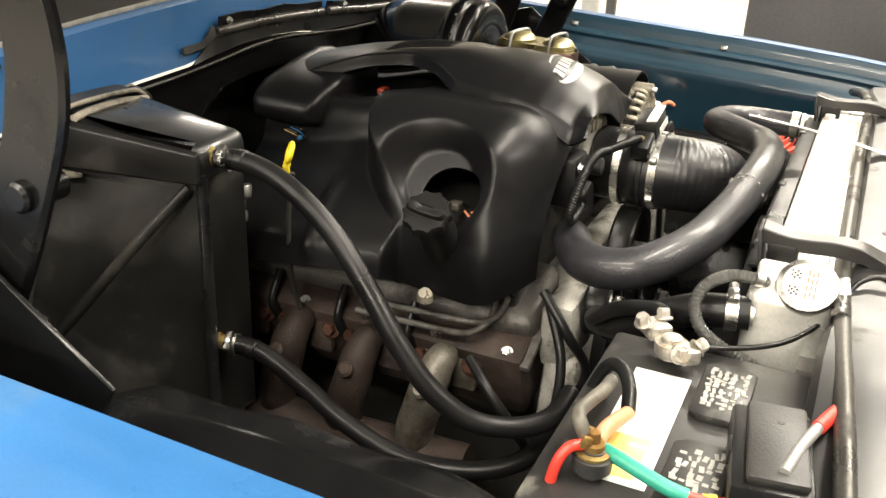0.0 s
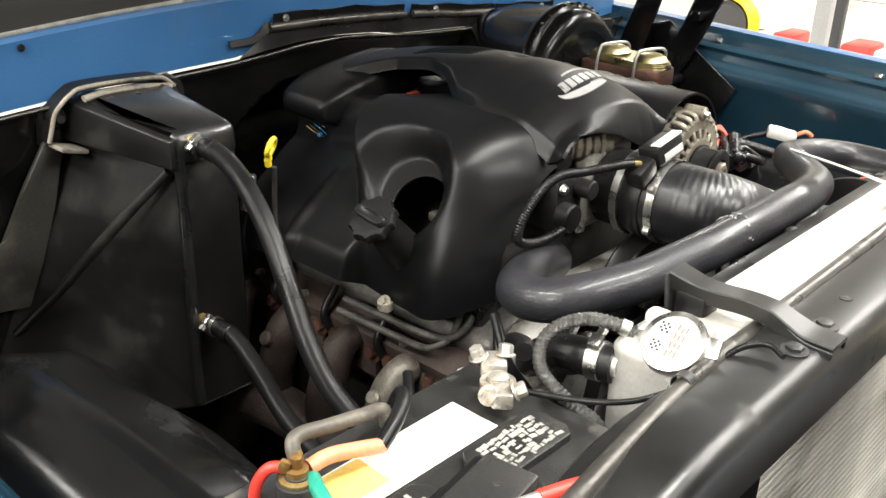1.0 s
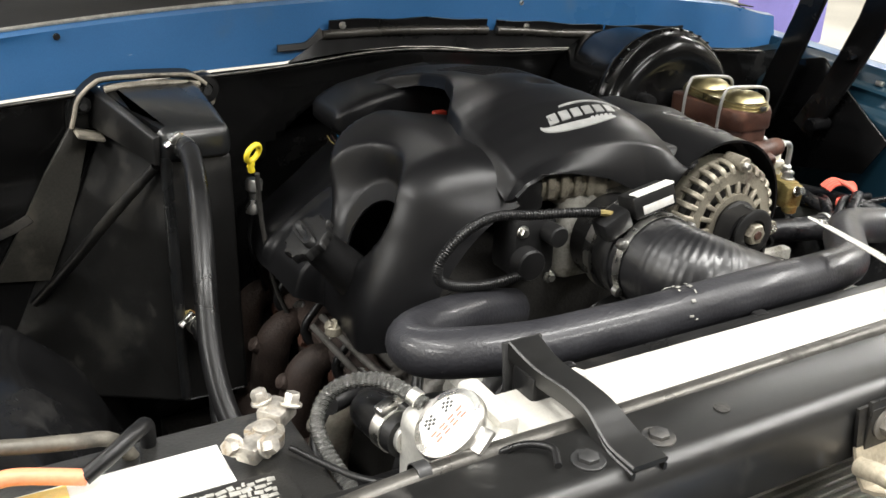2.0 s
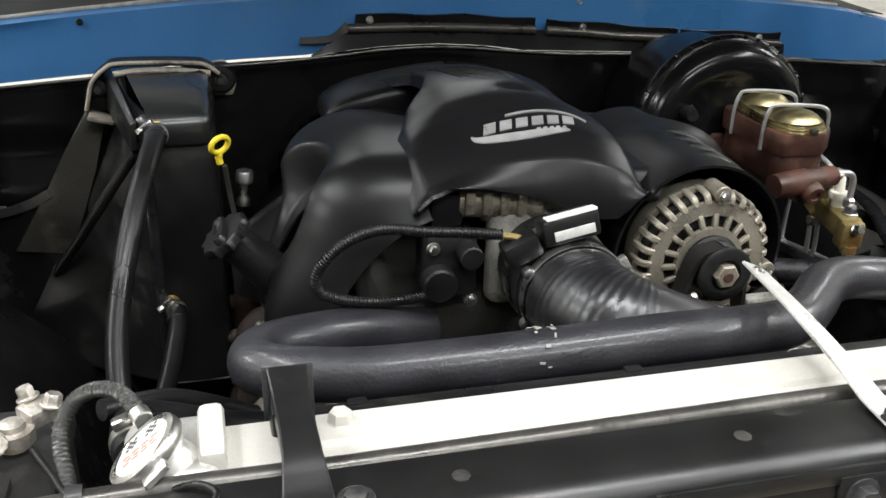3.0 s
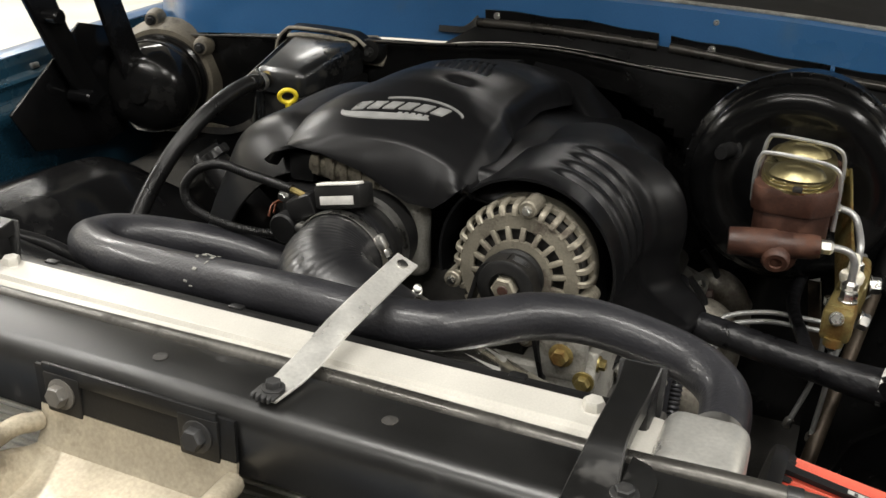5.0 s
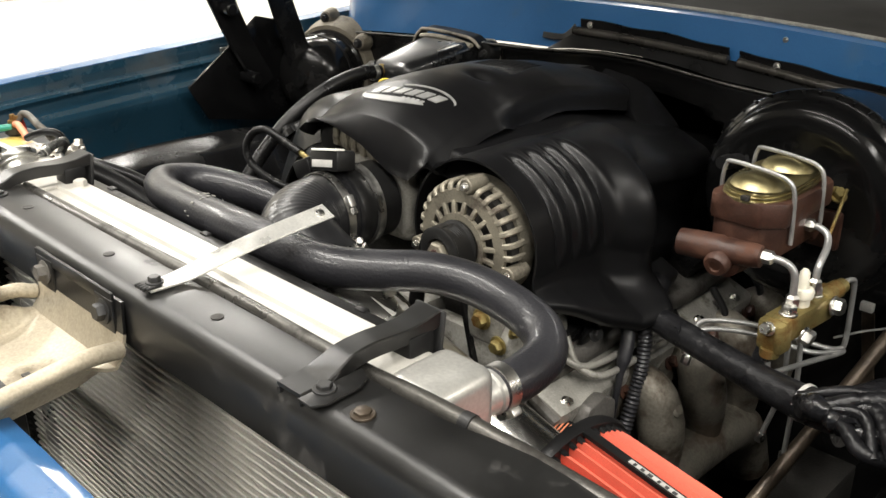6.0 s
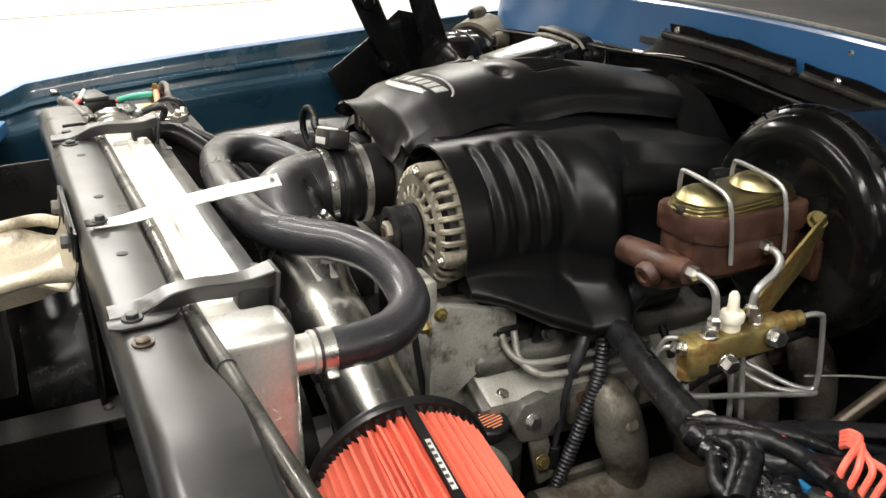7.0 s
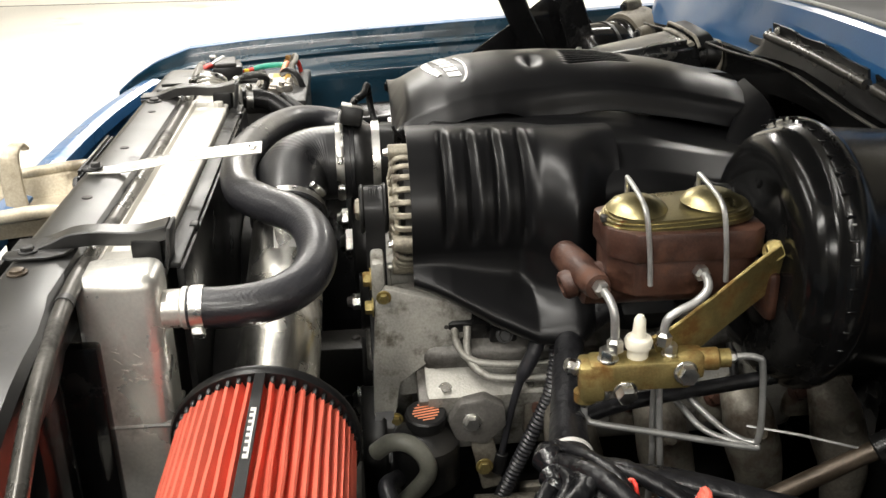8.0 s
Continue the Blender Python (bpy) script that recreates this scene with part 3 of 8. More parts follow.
cowl = thing("cowl", (0, 1.0, 1.05), "glossy blue painted cowl panel below the windscreen", "cowl", kind="structure")
part("face", shell(surface(bmesh.new(), cowl_f, np.linspace(-0.88, 0.87, 90), [0, 0.1, 0.25, 0.4, 0.55, 0.68, 0.76, 0.8, 0.83, 0.88, 0.94, 1.0]), -0.0015), M_BLUE, cowl)
t = bmesh.new()
strip(t, [(x, 0.982, cowl_top(x) + 0.003) for x in np.linspace(-0.86, 0.70, 16)], [0.010, 0.010], 0.006, (0, 1, 0))
part("seam_trim", t, M_WORN, cowl, "pale sealing strip")
t = bmesh.new()
surface(t, lambda u, v: (u, v, cowl_top(u) - 0.002 + 0.03 * (v - 1.03)), np.linspace(-0.88, 0.80, 30), [0.985, 1.1, 1.25, 1.45])
part("vent_panel", shell(t, -0.002), M_HOODIN, cowl, "black air inlet panel")
cab = thing("windscreen", (0, 1.45, 1.12), "dark windscreen of the truck cab behind the cowl", "windscreen")
t = bmesh.new()
surface(t, lambda u, v: (u * (0.80 - 0.10 * v), 1.44 + 0.32 * v - 0.10 * u * u, 1.12 + 0.42 * v), np.linspace(-1, 1, 20), np.linspace(0, 1, 8))
part("glass", shell(t, 0.006), M_GLASS, cab)
for sd in (-1, 1):
    part("pillar", beam(bmesh.new(), (sd * 0.815, 1.335, 1.11), (sd * 0.715, 1.66, 1.55), 0.05, 0.05, 0.012), M_BLUE, cab, "blue windscreen pillar")
for x in (-0.523,):
    t = bmesh.new()
    lathe(t, (x, 0.9585, 1.115), (0, -1, 0.15), [(0.0, 0.0048), (0.002, 0.0048), (0.003, 0.0036)], 16)
    part("plug", t, M_RUBBER, cowl)
for x in (0.22,):
    part("screw", hexhead(bmesh.new(), (x, 0.9610, 1.128), (0, -1, 0.15), 0.003, 0.003), M_ZINC, cowl)

rng = random.Random(8)
seam_rows = []
for x in np.linspace(-0.44, -0.20, 22):
    z = 1.083 + 0.045 * (x + 0.434) + rng.uniform(-0.0022, 0.0022)
    k = (z - lip_z(x)) / (cowl_top(x) - lip_z(x))
    seam_rows.append((x, 0.9505 + 0.012 * k, z))
part("weld_seam", tube(bmesh.new(), seam_rows, [rng.uniform(0.0005, 0.0014) for _ in range(22)], 8, 3), M_BLUE, cowl, "uneven painted-over weld seam")

# rubber seal rail along the cowl
rail = thing("cowl_seal_rail", (0.15, 0.95, 1.08), "black steel seal rail screwed along the cowl, in two lengths", "seal rail")


def rail_z(x):
    """Height of the rail's rounded bead."""
    return lerp_rows([(-0.16, 1.099), (-0.06, 1.0990), (0.02, 1.0965), (0.15, 1.0895), (0.22, 1.0835), (0.283, 1.0765), (0.385, 1.070), (0.50, 1.061), (0.60, 1.053)], x)[0]


def rail_top(x):
    return lerp_rows([(-0.14, 1.121), (0.025, 1.1165), (0.11, 1.110), (0.22, 1.101), (0.39, 1.085), (0.56, 1.075)], x)[0]


for x0, x1 in ((-0.150, 0.142), (0.160, 0.386), (0.392, 0.575)):
    xs = np.linspace(x0, x1, 16)
    t = bmesh.new()
    surface(t, lambda u, v: (u, 0.948 - 0.004 * v + 0.001 * math.sin(u * 31), rail_z(u) + v * (rail_top(u) - rail_z(u) + 0.0012 * math.sin(u * 55))), np.linspace(max(x0, -0.138), x1, 22), [0, 0.5, 1])
    part("back_flange", shell(t, 0.003), M_RUBBER, rail)
    part("bead", tube(bmesh.new(), [(x, 0.9415, rail_z(x)) for x in xs], 0.0072, 12, 2), M_BEAD, rail, "rounded bead with a dull shine")
t = bmesh.new()
strip(t, [(-0.220, 0.946, 1.082), (-0.195, 0.946, 1.0825), (-0.175, 0.946, 1.084), (-0.160, 0.945, 1.093), (-0.148, 0.944, 1.103)], [0.011, 0.011, 0.011, 0.012, 0.016], 0.004, (0, 0.2, 1))
part("tail", t, M_DUSTY, rail)
t = bmesh.new()
surface(t, lambda u, v: (u, 0.940 + 0.004 * v, lip_z(u) + 0.002 + v * (rail_z(u) - lip_z(u) - 0.002) * smooth(-0.21, -0.13, u)), np.linspace(-0.205, 0.585, 30), [0, 0.35, 0.7, 1])
part("skirt", shell(t, 0.002), M_RUBBER, rail, "black skirt below the bead")
for x in (-0.117, 0.221, 0.535):
    part("screw", hexhead(bmesh.new(), (x, 0.942, rail_top(x) - 0.009), (0, -1, 0.1), 0.004, 0.003), M_ZINC, rail)

# open hood above the bay
hood = thing("hood", (0, 1.1, 1.3), "blue truck hood standing open, black underneath", "hood")
t = bmesh.new()
box(t, (0, -0.66, 0.012), (1.55, 1.32, 0.02), 0.009)
bmesh.ops.transform(t, matrix=pose(0, 1.10, 1.32, -41, 0, 0), verts=t.verts)
part("skin", t, M_BLUE, hood)
t = bmesh.new()
box(t, (0, -0.66, -0.012), (1.46, 1.24, 0.018), 0.006)
for bx in (-0.45, 0.45):
    box(t, (bx, -0.62, -0.03), (0.12, 1.1, 0.03), 0.012)
box(t, (0, -0.14, -0.03), (1.3, 0.12, 0.03), 0.012)
bmesh.ops.transform(t, matrix=pose(0, 1.10, 1.32, -41, 0, 0), verts=t.verts)
part("inner_frame", t, M_HOODIN, hood, "dull black inner frame")

# hood hinges
def build_hinge(side):
    x = side * 0.785
    y0 = 0.73 if side < 0 else 0.79
    dz = 0.0 if side < 0 else -0.045
    hinge = thing("hood_linkage", (x, y0, 0.9 + dz), "black steel hood linkage with two flat arms", "hood linkage", "hood linkages")
    t = bmesh.new()
    outline = [(-0.17, 0.0), (-0.13, -0.07), (0.02, -0.10), (0.12, -0.08), (0.14, 0.02), (0.08, 0.10), (0.0, 0.12), (-0.08, 0.06)]
    m = Matrix.Translation((x + side * 0.008, y0, 0.955 + dz)) @ Matrix(((0, 0, 1, 0), (1, 0, 0, 0), (0, 1, 0, 0), (0, 0, 0, 1)))
    prism(t, outline, m, 0.005, 0.0015)
    part("base_plate", t, M_WELL, hinge)
    t = bmesh.new()
    strip(t, [(x - side * 0.012, y0 + yy, zz + dz) for yy, zz in ((0.0, 0.94), (-0.05, 1.03), (-0.085, 1.11), (-0.108, 1.175), (-0.112, 1.235), (-0.09, 1.32), (-0.04, 1.43))], [0.050, 0.052, 0.056, 0.060, 0.056, 0.050, 0.048], 0.012, (0, 1, 0.25))
    part("front_arm", t, M_WELL, hinge)
    t = bmesh.new()
    strip(t, [(x - side * 0.034, y0 + yy, zz + dz) for yy, zz in ((0.085, 0.95), (0.06, 1.03), (0.03, 1.12), (0.0, 1.22), (-0.02, 1.31), (0.0, 1.40))], [0.056, 0.058, 0.054, 0.052, 0.052, 0.050], 0.010, (0, 1, 0.25))
    part("rear_arm", t, M_WELL, hinge)
    for yy, zz in ((-0.04, 0.96), (0.09, 0.955), (-0.085, 1.10)):
        part("pivot", cyl(bmesh.new(), (x + side * 0.002, y0 + yy, zz + dz), (x - side * 0.046, y0 + yy, zz + dz), 0.013, 18, 0.003), M_WELL, hinge)
    return hinge


build_hinge(-1)
build_hinge(1)

# ---- front of the bay ----
support = thing("radiator_support", (0, 0, 0.6), "black painted steel radiator support, scuffed and dusty on top", "radiator support", kind="structure")
SUP = [(0.046, 0.940), (0.046, 0.990), (0.040, 0.9975), (0.028, 1.0), (-0.006, 1.0), (-0.012, 0.999), (-0.019, 0.994), (-0.023, 0.984), (-0.024, 0.945)]
t = bmesh.new()
loops = []
for x in np.linspace(-0.70, 0.72, 40):
    drop = 0.05 * smooth(0.45, 0.74, abs(x)) ** 2
    loops.append([(x, y + (0.012 * smooth(0.42, 0.5, abs(x)) if y > 0.03 else 0), z - drop) for y, z in SUP])
rows_ = rings(t, loops, False, False)
part("top_channel", shell(t, 0.0025), M_SUPPORT, support)
for s in (-1, 1):
    part("side_post", box(bmesh.new(), (s * 0.485, 0.02, 0.66), (0.075, 0.05, 0.60), 0.008), M_GLOSS, support)
    part("wing_panel", box(bmesh.new(), (s * 0.595, -0.005, 0.62), (0.37, 0.012, 0.62), 0.004), M_GLOSS, support)
part("lower_channel", box(bmesh.new(), (0, 0.02, 0.40), (1.1, 0.06, 0.06), 0.01), M_GLOSS, support)
for x in (-0.292, -0.352):
    part("bolt", hexhead(bmesh.new(), (x, 0.004, 1.0), (0, 0, 1), 0.0075, 0.0035, 1.6), M_DUSTY, support)
part("bolt", hexhead(bmesh.new(), (0.381, 0.0, 1.0), (0, 0, 1), 0.0070, 0.003, 1.4), M_SHAFT, support, "flat brownish bolt")
for x in (-0.225, -0.03, 0.17):
    t = lathe(bmesh.new(), (x, 0.012, 1.0002), (0, 0, 1), [(0, 0.006), (0.0006, 0.006), (0.0008, 0.005)], 14)
    part("hole", t, M_BLOCK, support)

seal = thing("seal_tube", (0, 0.05, 0.99), "worn dark tubular bar lying along the radiator support", "tube")
part("bar", tube(bmesh.new(), [(-0.70, 0.022, 0.975), (-0.60, 0.031, 0.988), (-0.45, 0.043, 0.995), (-0.3, 0.050, 0.990), (-0.1, 0.052, 0.9905), (0.1, 0.054, 0.991), (0.3, 0.052, 0.990), (0.42, 0.055, 0.992), (0.56, 0.066, 0.978), (0.70, 0.085, 0.95)], 0.0080, 14, 4), M_BAR, seal)
for x, y, z in ((-0.46, 0.0445, 0.9965), (0.43, 0.0555, 0.9915)):
    part("joint_band", lathe(bmesh.new(), (x, y, z), (1, 0.05, 0), [(0, 0.0080), (0.0003, 0.0088), (0.010, 0.0088), (0.0103, 0.0080)], 18, False), M_DUSTY, seal)

header = thing("header_panel", (0, -0.3, 0.85), "light blue painted header panel above the grille", "body panel")


def hdr_f(u, v):
    y = lerp_rows([(0, -0.140), (0.10, -0.143), (0.35, -0.163), (0.55, -0.182), (0.72, -0.195), (1, -0.205)], v)[0]
    z = lerp_rows([(0, 0.896), (0.06, 0.914), (0.3, 0.919), (0.55, 0.914), (0.72, 0.893), (1, 0.83)], v)[0]
    return u, y + 0.055 * (u / 0.75) ** 4, z + (0.012 if u < 0 else -0.015) * (abs(u) / 0.75) ** 3


part("panel", shell(surface(bmesh.new(), hdr_f, np.linspace(-0.78, 0.76, 50), np.linspace(0, 1, 24)), -0.0015), M_BLUE, header)
# Added dark sheet; hides the lit floor past the header's end.
part("end_blocker", box(bmesh.new(), (-0.772, -0.12, 0.50), (0.010, 0.26, 0.70), 0.003), M_SATIN, header, "black sheet added to hide the bright floor")

# hood latch tray
latch = thing("hood_latch", (-0.03, -0.1, 0.9), "primed tan steel hood latch tray bolted to the radiator support", "latch")
t = bmesh.new()


def tray(u, v):
    w = 0.094 - 0.004 * v
    x = -0.028 + w * u + 0.012 * v
    side_up = 0.030 * smooth(0.80, 0.97, abs(u))
    y = lerp_rows([(0, -0.027), (0.22, -0.030), (0.32, -0.040), (0.45, -0.075), (1, -0.215)], v)[0]
    z = lerp_rows([(0, 0.992), (0.22, 0.955), (0.32, 0.928), (0.45, 0.918), (1, 0.905)], v)[0]
    return x, y, z + side_up * smooth(0.3, 0.5, v)


part("tray", shell(surface(bmesh.new(), tray, np.linspace(-1, 1, 33), np.linspace(0.20, 1, 26)), 0.003), M_LATCH, latch)
part("mounting_plate", shell(surface(bmesh.new(), tray, np.linspace(-1, 1, 33), np.linspace(0, 0.196, 8)), 0.003), M_SATIN, latch, "black mounting plate")
t = bmesh.new()
tube(t, [(-0.118, -0.035, 0.945), (-0.12, -0.075, 0.952), (-0.108, -0.21, 0.938)], 0.008, 10)
part("rolled_edge", t, M_LATCH, latch)
t = bmesh.new()
tube(t, [(0.067, -0.035, 0.945), (0.074, -0.075, 0.952), (0.072, -0.13, 0.945), (0.076, -0.21, 0.938)], 0.009, 10)
part("rolled_edge", t, M_LATCH, latch)
for x in (-0.093, 0.036):
    t = bmesh.new()
    box(t, (x, -0.029, 0.972), (0.036, 0.004, 0.036), 0.0018)
    part("ear", t, M_SATIN, latch, "black mounting ear")
    part("bolt", hexhead(bmesh.new(), (x, -0.031, 0.974), (0, -1, 0.1), 0.009, 0.008), M_DUSTY, latch)
part("strip_edge", box(bmesh.new(), (-0.03, -0.028, 0.990), (0.165, 0.004, 0.014), 0.0018), M_SATIN, latch, "black folded upper edge")
t = bmesh.new()
strip(t, [(-0.045, -0.145, 0.912), (-0.055, -0.150, 0.95), (-0.065, -0.150, 0.985), (-0.085, -0.145, 0.995), (-0.10, -0.14, 0.985)], [0.03, 0.028, 0.02, 0.012], 0.005, (0, 1, 0))
part("hook", t, M_LATCH, latch, "tan steel safety hook")
for y in (-0.10, -0.17):
    part("slot", box(bmesh.new(), (0.01, y, 0.9165 if y > -0.15 else 0.9105), (0.03, 0.008, 0.002), 0.0008), M_BLOCK, latch)
t = bmesh.new()
box(t, (-0.02, -0.13, 0.85), (0.10, 0.03, 0.13), 0.008)
part("lock_body", t, M_SATIN, latch)

# ---- radiator group ----
rad = thing("radiator", (0, 0.1, 0.45), "aluminium cross-flow radiator with welded end tanks, bright top channel", "radiator")
CH = [(0.056, 0.940), (0.056, 0.986), (0.0575, 0.990), (0.0625, 0.990), (0.064, 0.9835), (0.082, 0.9840), (0.0845, 0.9880), (0.087, 0.9885), (0.115, 0.9885), (0.117, 0.9865), (0.117, 0.940)]
t = bmesh.new()
rings(t, [[(x, y, z) for y, z in CH] for x in (-0.335, 0.337)], False, False)
part("top_channel", shell(t, 0.002), M_ALLOY, rad)
part("core", box(bmesh.new(), (0, 0.095, 0.71), (0.66, 0.050, 0.50)), M_FINDARK, rad)


def end_tank(x0, x1, material_):
    t = bmesh.new()
    c = ((x0 + x1) / 2, 0.089, 0.74)
    box(t, c, (x1 - x0, 0.078, 0.515), 0.014, steps=4)
    return t


tank_r = part("end_tank", end_tank(0.340, 0.402, M_TANK), M_TANK, rad, "polished right end tank")
part("weld_seam", box(bmesh.new(), (0.371, 0.089, 0.838), (0.0645, 0.081, 0.006), 0.003), M_TANK, tank_r)
rng = random.Random(21)
for k in range(12):
    part("scratch", box(bmesh.new(), (0.4021, 0.092 + rng.uniform(-0.014, 0.016), 0.905 + rng.uniform(-0.022, 0.020)), (0.0006, rng.uniform(0.004, 0.012), rng.uniform(0.0006, 0.0014)), 0.0, (rng.uniform(-70, 70), 0, 0)), M_ALLOY, tank_r)
tank_l = part("end_tank", end_tank(-0.432, -0.368, M_TANK), M_TANK, rad, "polished end tank with the filler neck")
part("weld_seam", box(bmesh.new(), (-0.400, 0.089, 0.835), (0.0645, 0.081, 0.006), 0.003), M_TANK, tank_l)
part("end_plate", box(bmesh.new(), (-0.342, 0.087, 0.983), (0.06, 0.058, 0.012), 0.003), M_ALLOY, rad)
part("end_plate", box(bmesh.new(), (0.325, 0.087, 0.983), (0.034, 0.058, 0.012), 0.003), M_ALLOY, rad)
part("outlet", lathe(bmesh.new(), (0.374, 0.122, 0.952), (0, 1, 0), [(0, 0.019), (0.022, 0.019), (0.024, 0.021), (0.028, 0.021), (0.03, 0.019), (0.05, 0.0185)], 24), M_TANK, tank_r)
part("inlet", lathe(bmesh.new(), (-0.424, 0.118, 0.968), (-0.15, 1, 0), [(0, 0.012), (0.03, 0.012), (0.032, 0.014), (0.036, 0.012), (0.05, 0.012)], 20), M_TANK, tank_l)
for x, y in ((-0.287, 0.104), (0.290, 0.106)):
    part("bolt", hexhead(bmesh.new(), (x, y, 0.987), (0, 0, 1), 0.0085, 0.008, 1.1), M_ALLOY, rad)
part("neck_block", box(bmesh.new(), (-0.374, 0.094, 0.984), (0.018, 0.062, 0.040), 0.005), M_ALLOY, tank_l)
CAPC = Vector((-0.415, 0.077, 1.003))
CAPD = Vector((-0.64, 0.04, 0.77)).normalized()
ca, cb, _ = axes(CAPD, (0, 1, 0))
part("neck", lathe(bmesh.new(), CAPC - CAPD * 0.030, CAPD, [(0, 0.022), (0.020, 0.020), (0.021, 0.0245), (0.0245, 0.0245)], 28), M_TANK, tank_l)
cap = part("filler_cap", lathe(bmesh.new(), CAPC - CAPD * 0.006, CAPD, [(0, 0.0265), (0.002, 0.0280), (0.007, 0.0280), (0.0095, 0.0270), (0.010, 0.0226), (0.0092, 0.0220)], 40), M_ZINC, rad, "round silver filler cap with a printed white disc")
for sgn, turn in ((-1, 0.25), (1, 0.25)):
    e = (cb * math.cos(turn) + ca * math.sin(turn)) * sgn
    part("ear", beam(bmesh.new(), CAPC - CAPD * 0.003 + e * 0.026, CAPC - CAPD * 0.004 + e * 0.037, 0.019, 0.005, 0.002, CAPD), M_ZINC, cap)
part("disc", lathe(bmesh.new(), CAPC + CAPD * 0.0028, CAPD, [(0, 0.0217), (0.0010, 0.0215), (0.0014, 0.0204)], 40), M_LABEL, cap, "white printed disc")
cm = Matrix.Translation(CAPC + CAPD * 0.0043) @ Matrix((-cb, ca * (1 if cb.cross(ca).dot(CAPD) < 0 else -1), CAPD)).transposed().to_4x4() @ pose(0, 0, 0, 0, 0, 90) @ Matrix.Diagonal((0.9, 0.9, 1, 1))
for r in range(4):
    for c in range(4):
        for s in (-1, 1):
            if (r + c) % 2 == 0:
                t = box(bmesh.new(), (s * 0.0095 + (r - 1.5) * 0.0026, 0.0125 + (c - 1.5) * 0.0026, 0), (0.0026, 0.0026, 0.0004))
                bmesh.ops.transform(t, matrix=cm, verts=t.verts)
                part("print_square", t, M_DARKPRINT, cap)
for k, (yy, w) in enumerate(((0.000, 0.036), (-0.0042, 0.030), (-0.0084, 0.034), (-0.0126, 0.026))):
    for j in range(4):
        t = box(bmesh.new(), ((j - 1.5) * w / 4, yy, 0), (w / 4 * 0.72, 0.0022, 0.0004))
        bmesh.ops.transform(t, matrix=cm, verts=t.verts)
        part("print_bar", t, M_PINK if k < 3 else M_PRINT, cap)

# shroud behind the core
shroud = thing("fan_shroud", (0, 0.165, 0.45), "black fan shroud behind the radiator core", "fan shroud")
t = bmesh.new()
box(t, (0, 0.138, 0.715), (0.66, 0.008, 0.52), 0.002)
box(t, (0, 0.129, 0.978), (0.66, 0.020, 0.006), 0.002)
part("panel", t, M_SATIN, shroud)
for cx in (-0.16, 0.16):
    t = bmesh.new()
    lathe(t, (cx, 0.144, 0.70), (0, 1, 0), [(0, 0.15), (0.03, 0.15), (0.03, 0.144), (0, 0.144)], 36, False)
    part("fan_ring", t, M_SATIN, shroud)
    t = cyl(bmesh.new(), (cx, 0.145, 0.70), (cx, 0.187, 0.70), 0.045, 20)
    part("fan_motor", t, M_RUBBER, shroud)
    for k in range(3):
        a = k * 2.094
        part("strut", beam(bmesh.new(), (cx, 0.167, 0.70), (cx + 0.147 * math.cos(a), 0.167, 0.70 + 0.147 * math.sin(a)), 0.012, 0.01, 0.002, (0, 1, 0)), M_SATIN, shroud)
for x in (-0.27, -0.05, 0.22):
    part("clip", box(bmesh.new(), (x, 0.137, 0.978), (0.016, 0.010, 0.010), 0.003), M_RUBBER, shroud)


# hold-down brackets
def build_bracket(x, word):
    b = thing("radiator_bracket", (x, 0.0, 1.0), "black pressed steel radiator hold-down bracket, " + word, "bracket", "radiator brackets")
    t = bmesh.new()
    pts = [(x, -0.020, 1.003), (x, 0.004, 1.004), (x, 0.020, 1.009), (x, 0.036, 1.015), (x, 0.060, 1.0165), (x, 0.086, 1.0145), (x, 0.106, 1.015), (x, 0.130, 1.020)]
    strip(t, pts, [0.030, 0.031, 0.028, 0.025, 0.024, 0.025, 0.026, 0.029], 0.004, (1, 0, 0))
    part("strap", t, M_SUPPORT, b)
    for s in (-1, 1):
        t = bmesh.new()
        wd = [0.0155, 0.0160, 0.0145, 0.0130, 0.0125, 0.0130, 0.0135, 0.0150]
        strip(t, [(x + s * (w - 0.002), y, z - 0.006) for w, (_, y, z) in zip(wd, pts)], [0.006, 0.008, 0.011, 0.014, 0.014, 0.013, 0.013, 0.014], 0.003, (0, 0, 1))
        part("side_flange", t, M_SUPPORT, b)
    t = bmesh.new()
    box(t, (x, 0.1295, 0.999), (0.036, 0.004, 0.044), 0.0015, (-8, 0, 0))
    part("end_tab", t, M_DUSTY, b)
    if x > 0:
        t = bmesh.new()
        prism(t, [(0.006, -0.024), (0.022, -0.024), (0.028, -0.012), (0.027, 0.020), (0.020, 0.034), (0.006, 0.040)], Matrix.Translation((x + 0.010, 0.0, 1.0015)), 0.003, 0.001)
        part("foot_flange", t, M_SUPPORT, b)
        part("bolt", hexhead(bmesh.new(), (x + 0.021, -0.002, 1.0045), (0, 0, 1), 0.0065, 0.004), M_DUSTY, b)
    part("pad", box(bmesh.new(), (x, 0.108, 0.992), (0.03, 0.03, 0.032), 0.004), M_RUBBER, b, "black rubber pad")
    return b


build_bracket(-0.320, "beside the filler cap")
build_bracket(0.318, "beside the polished end tank")

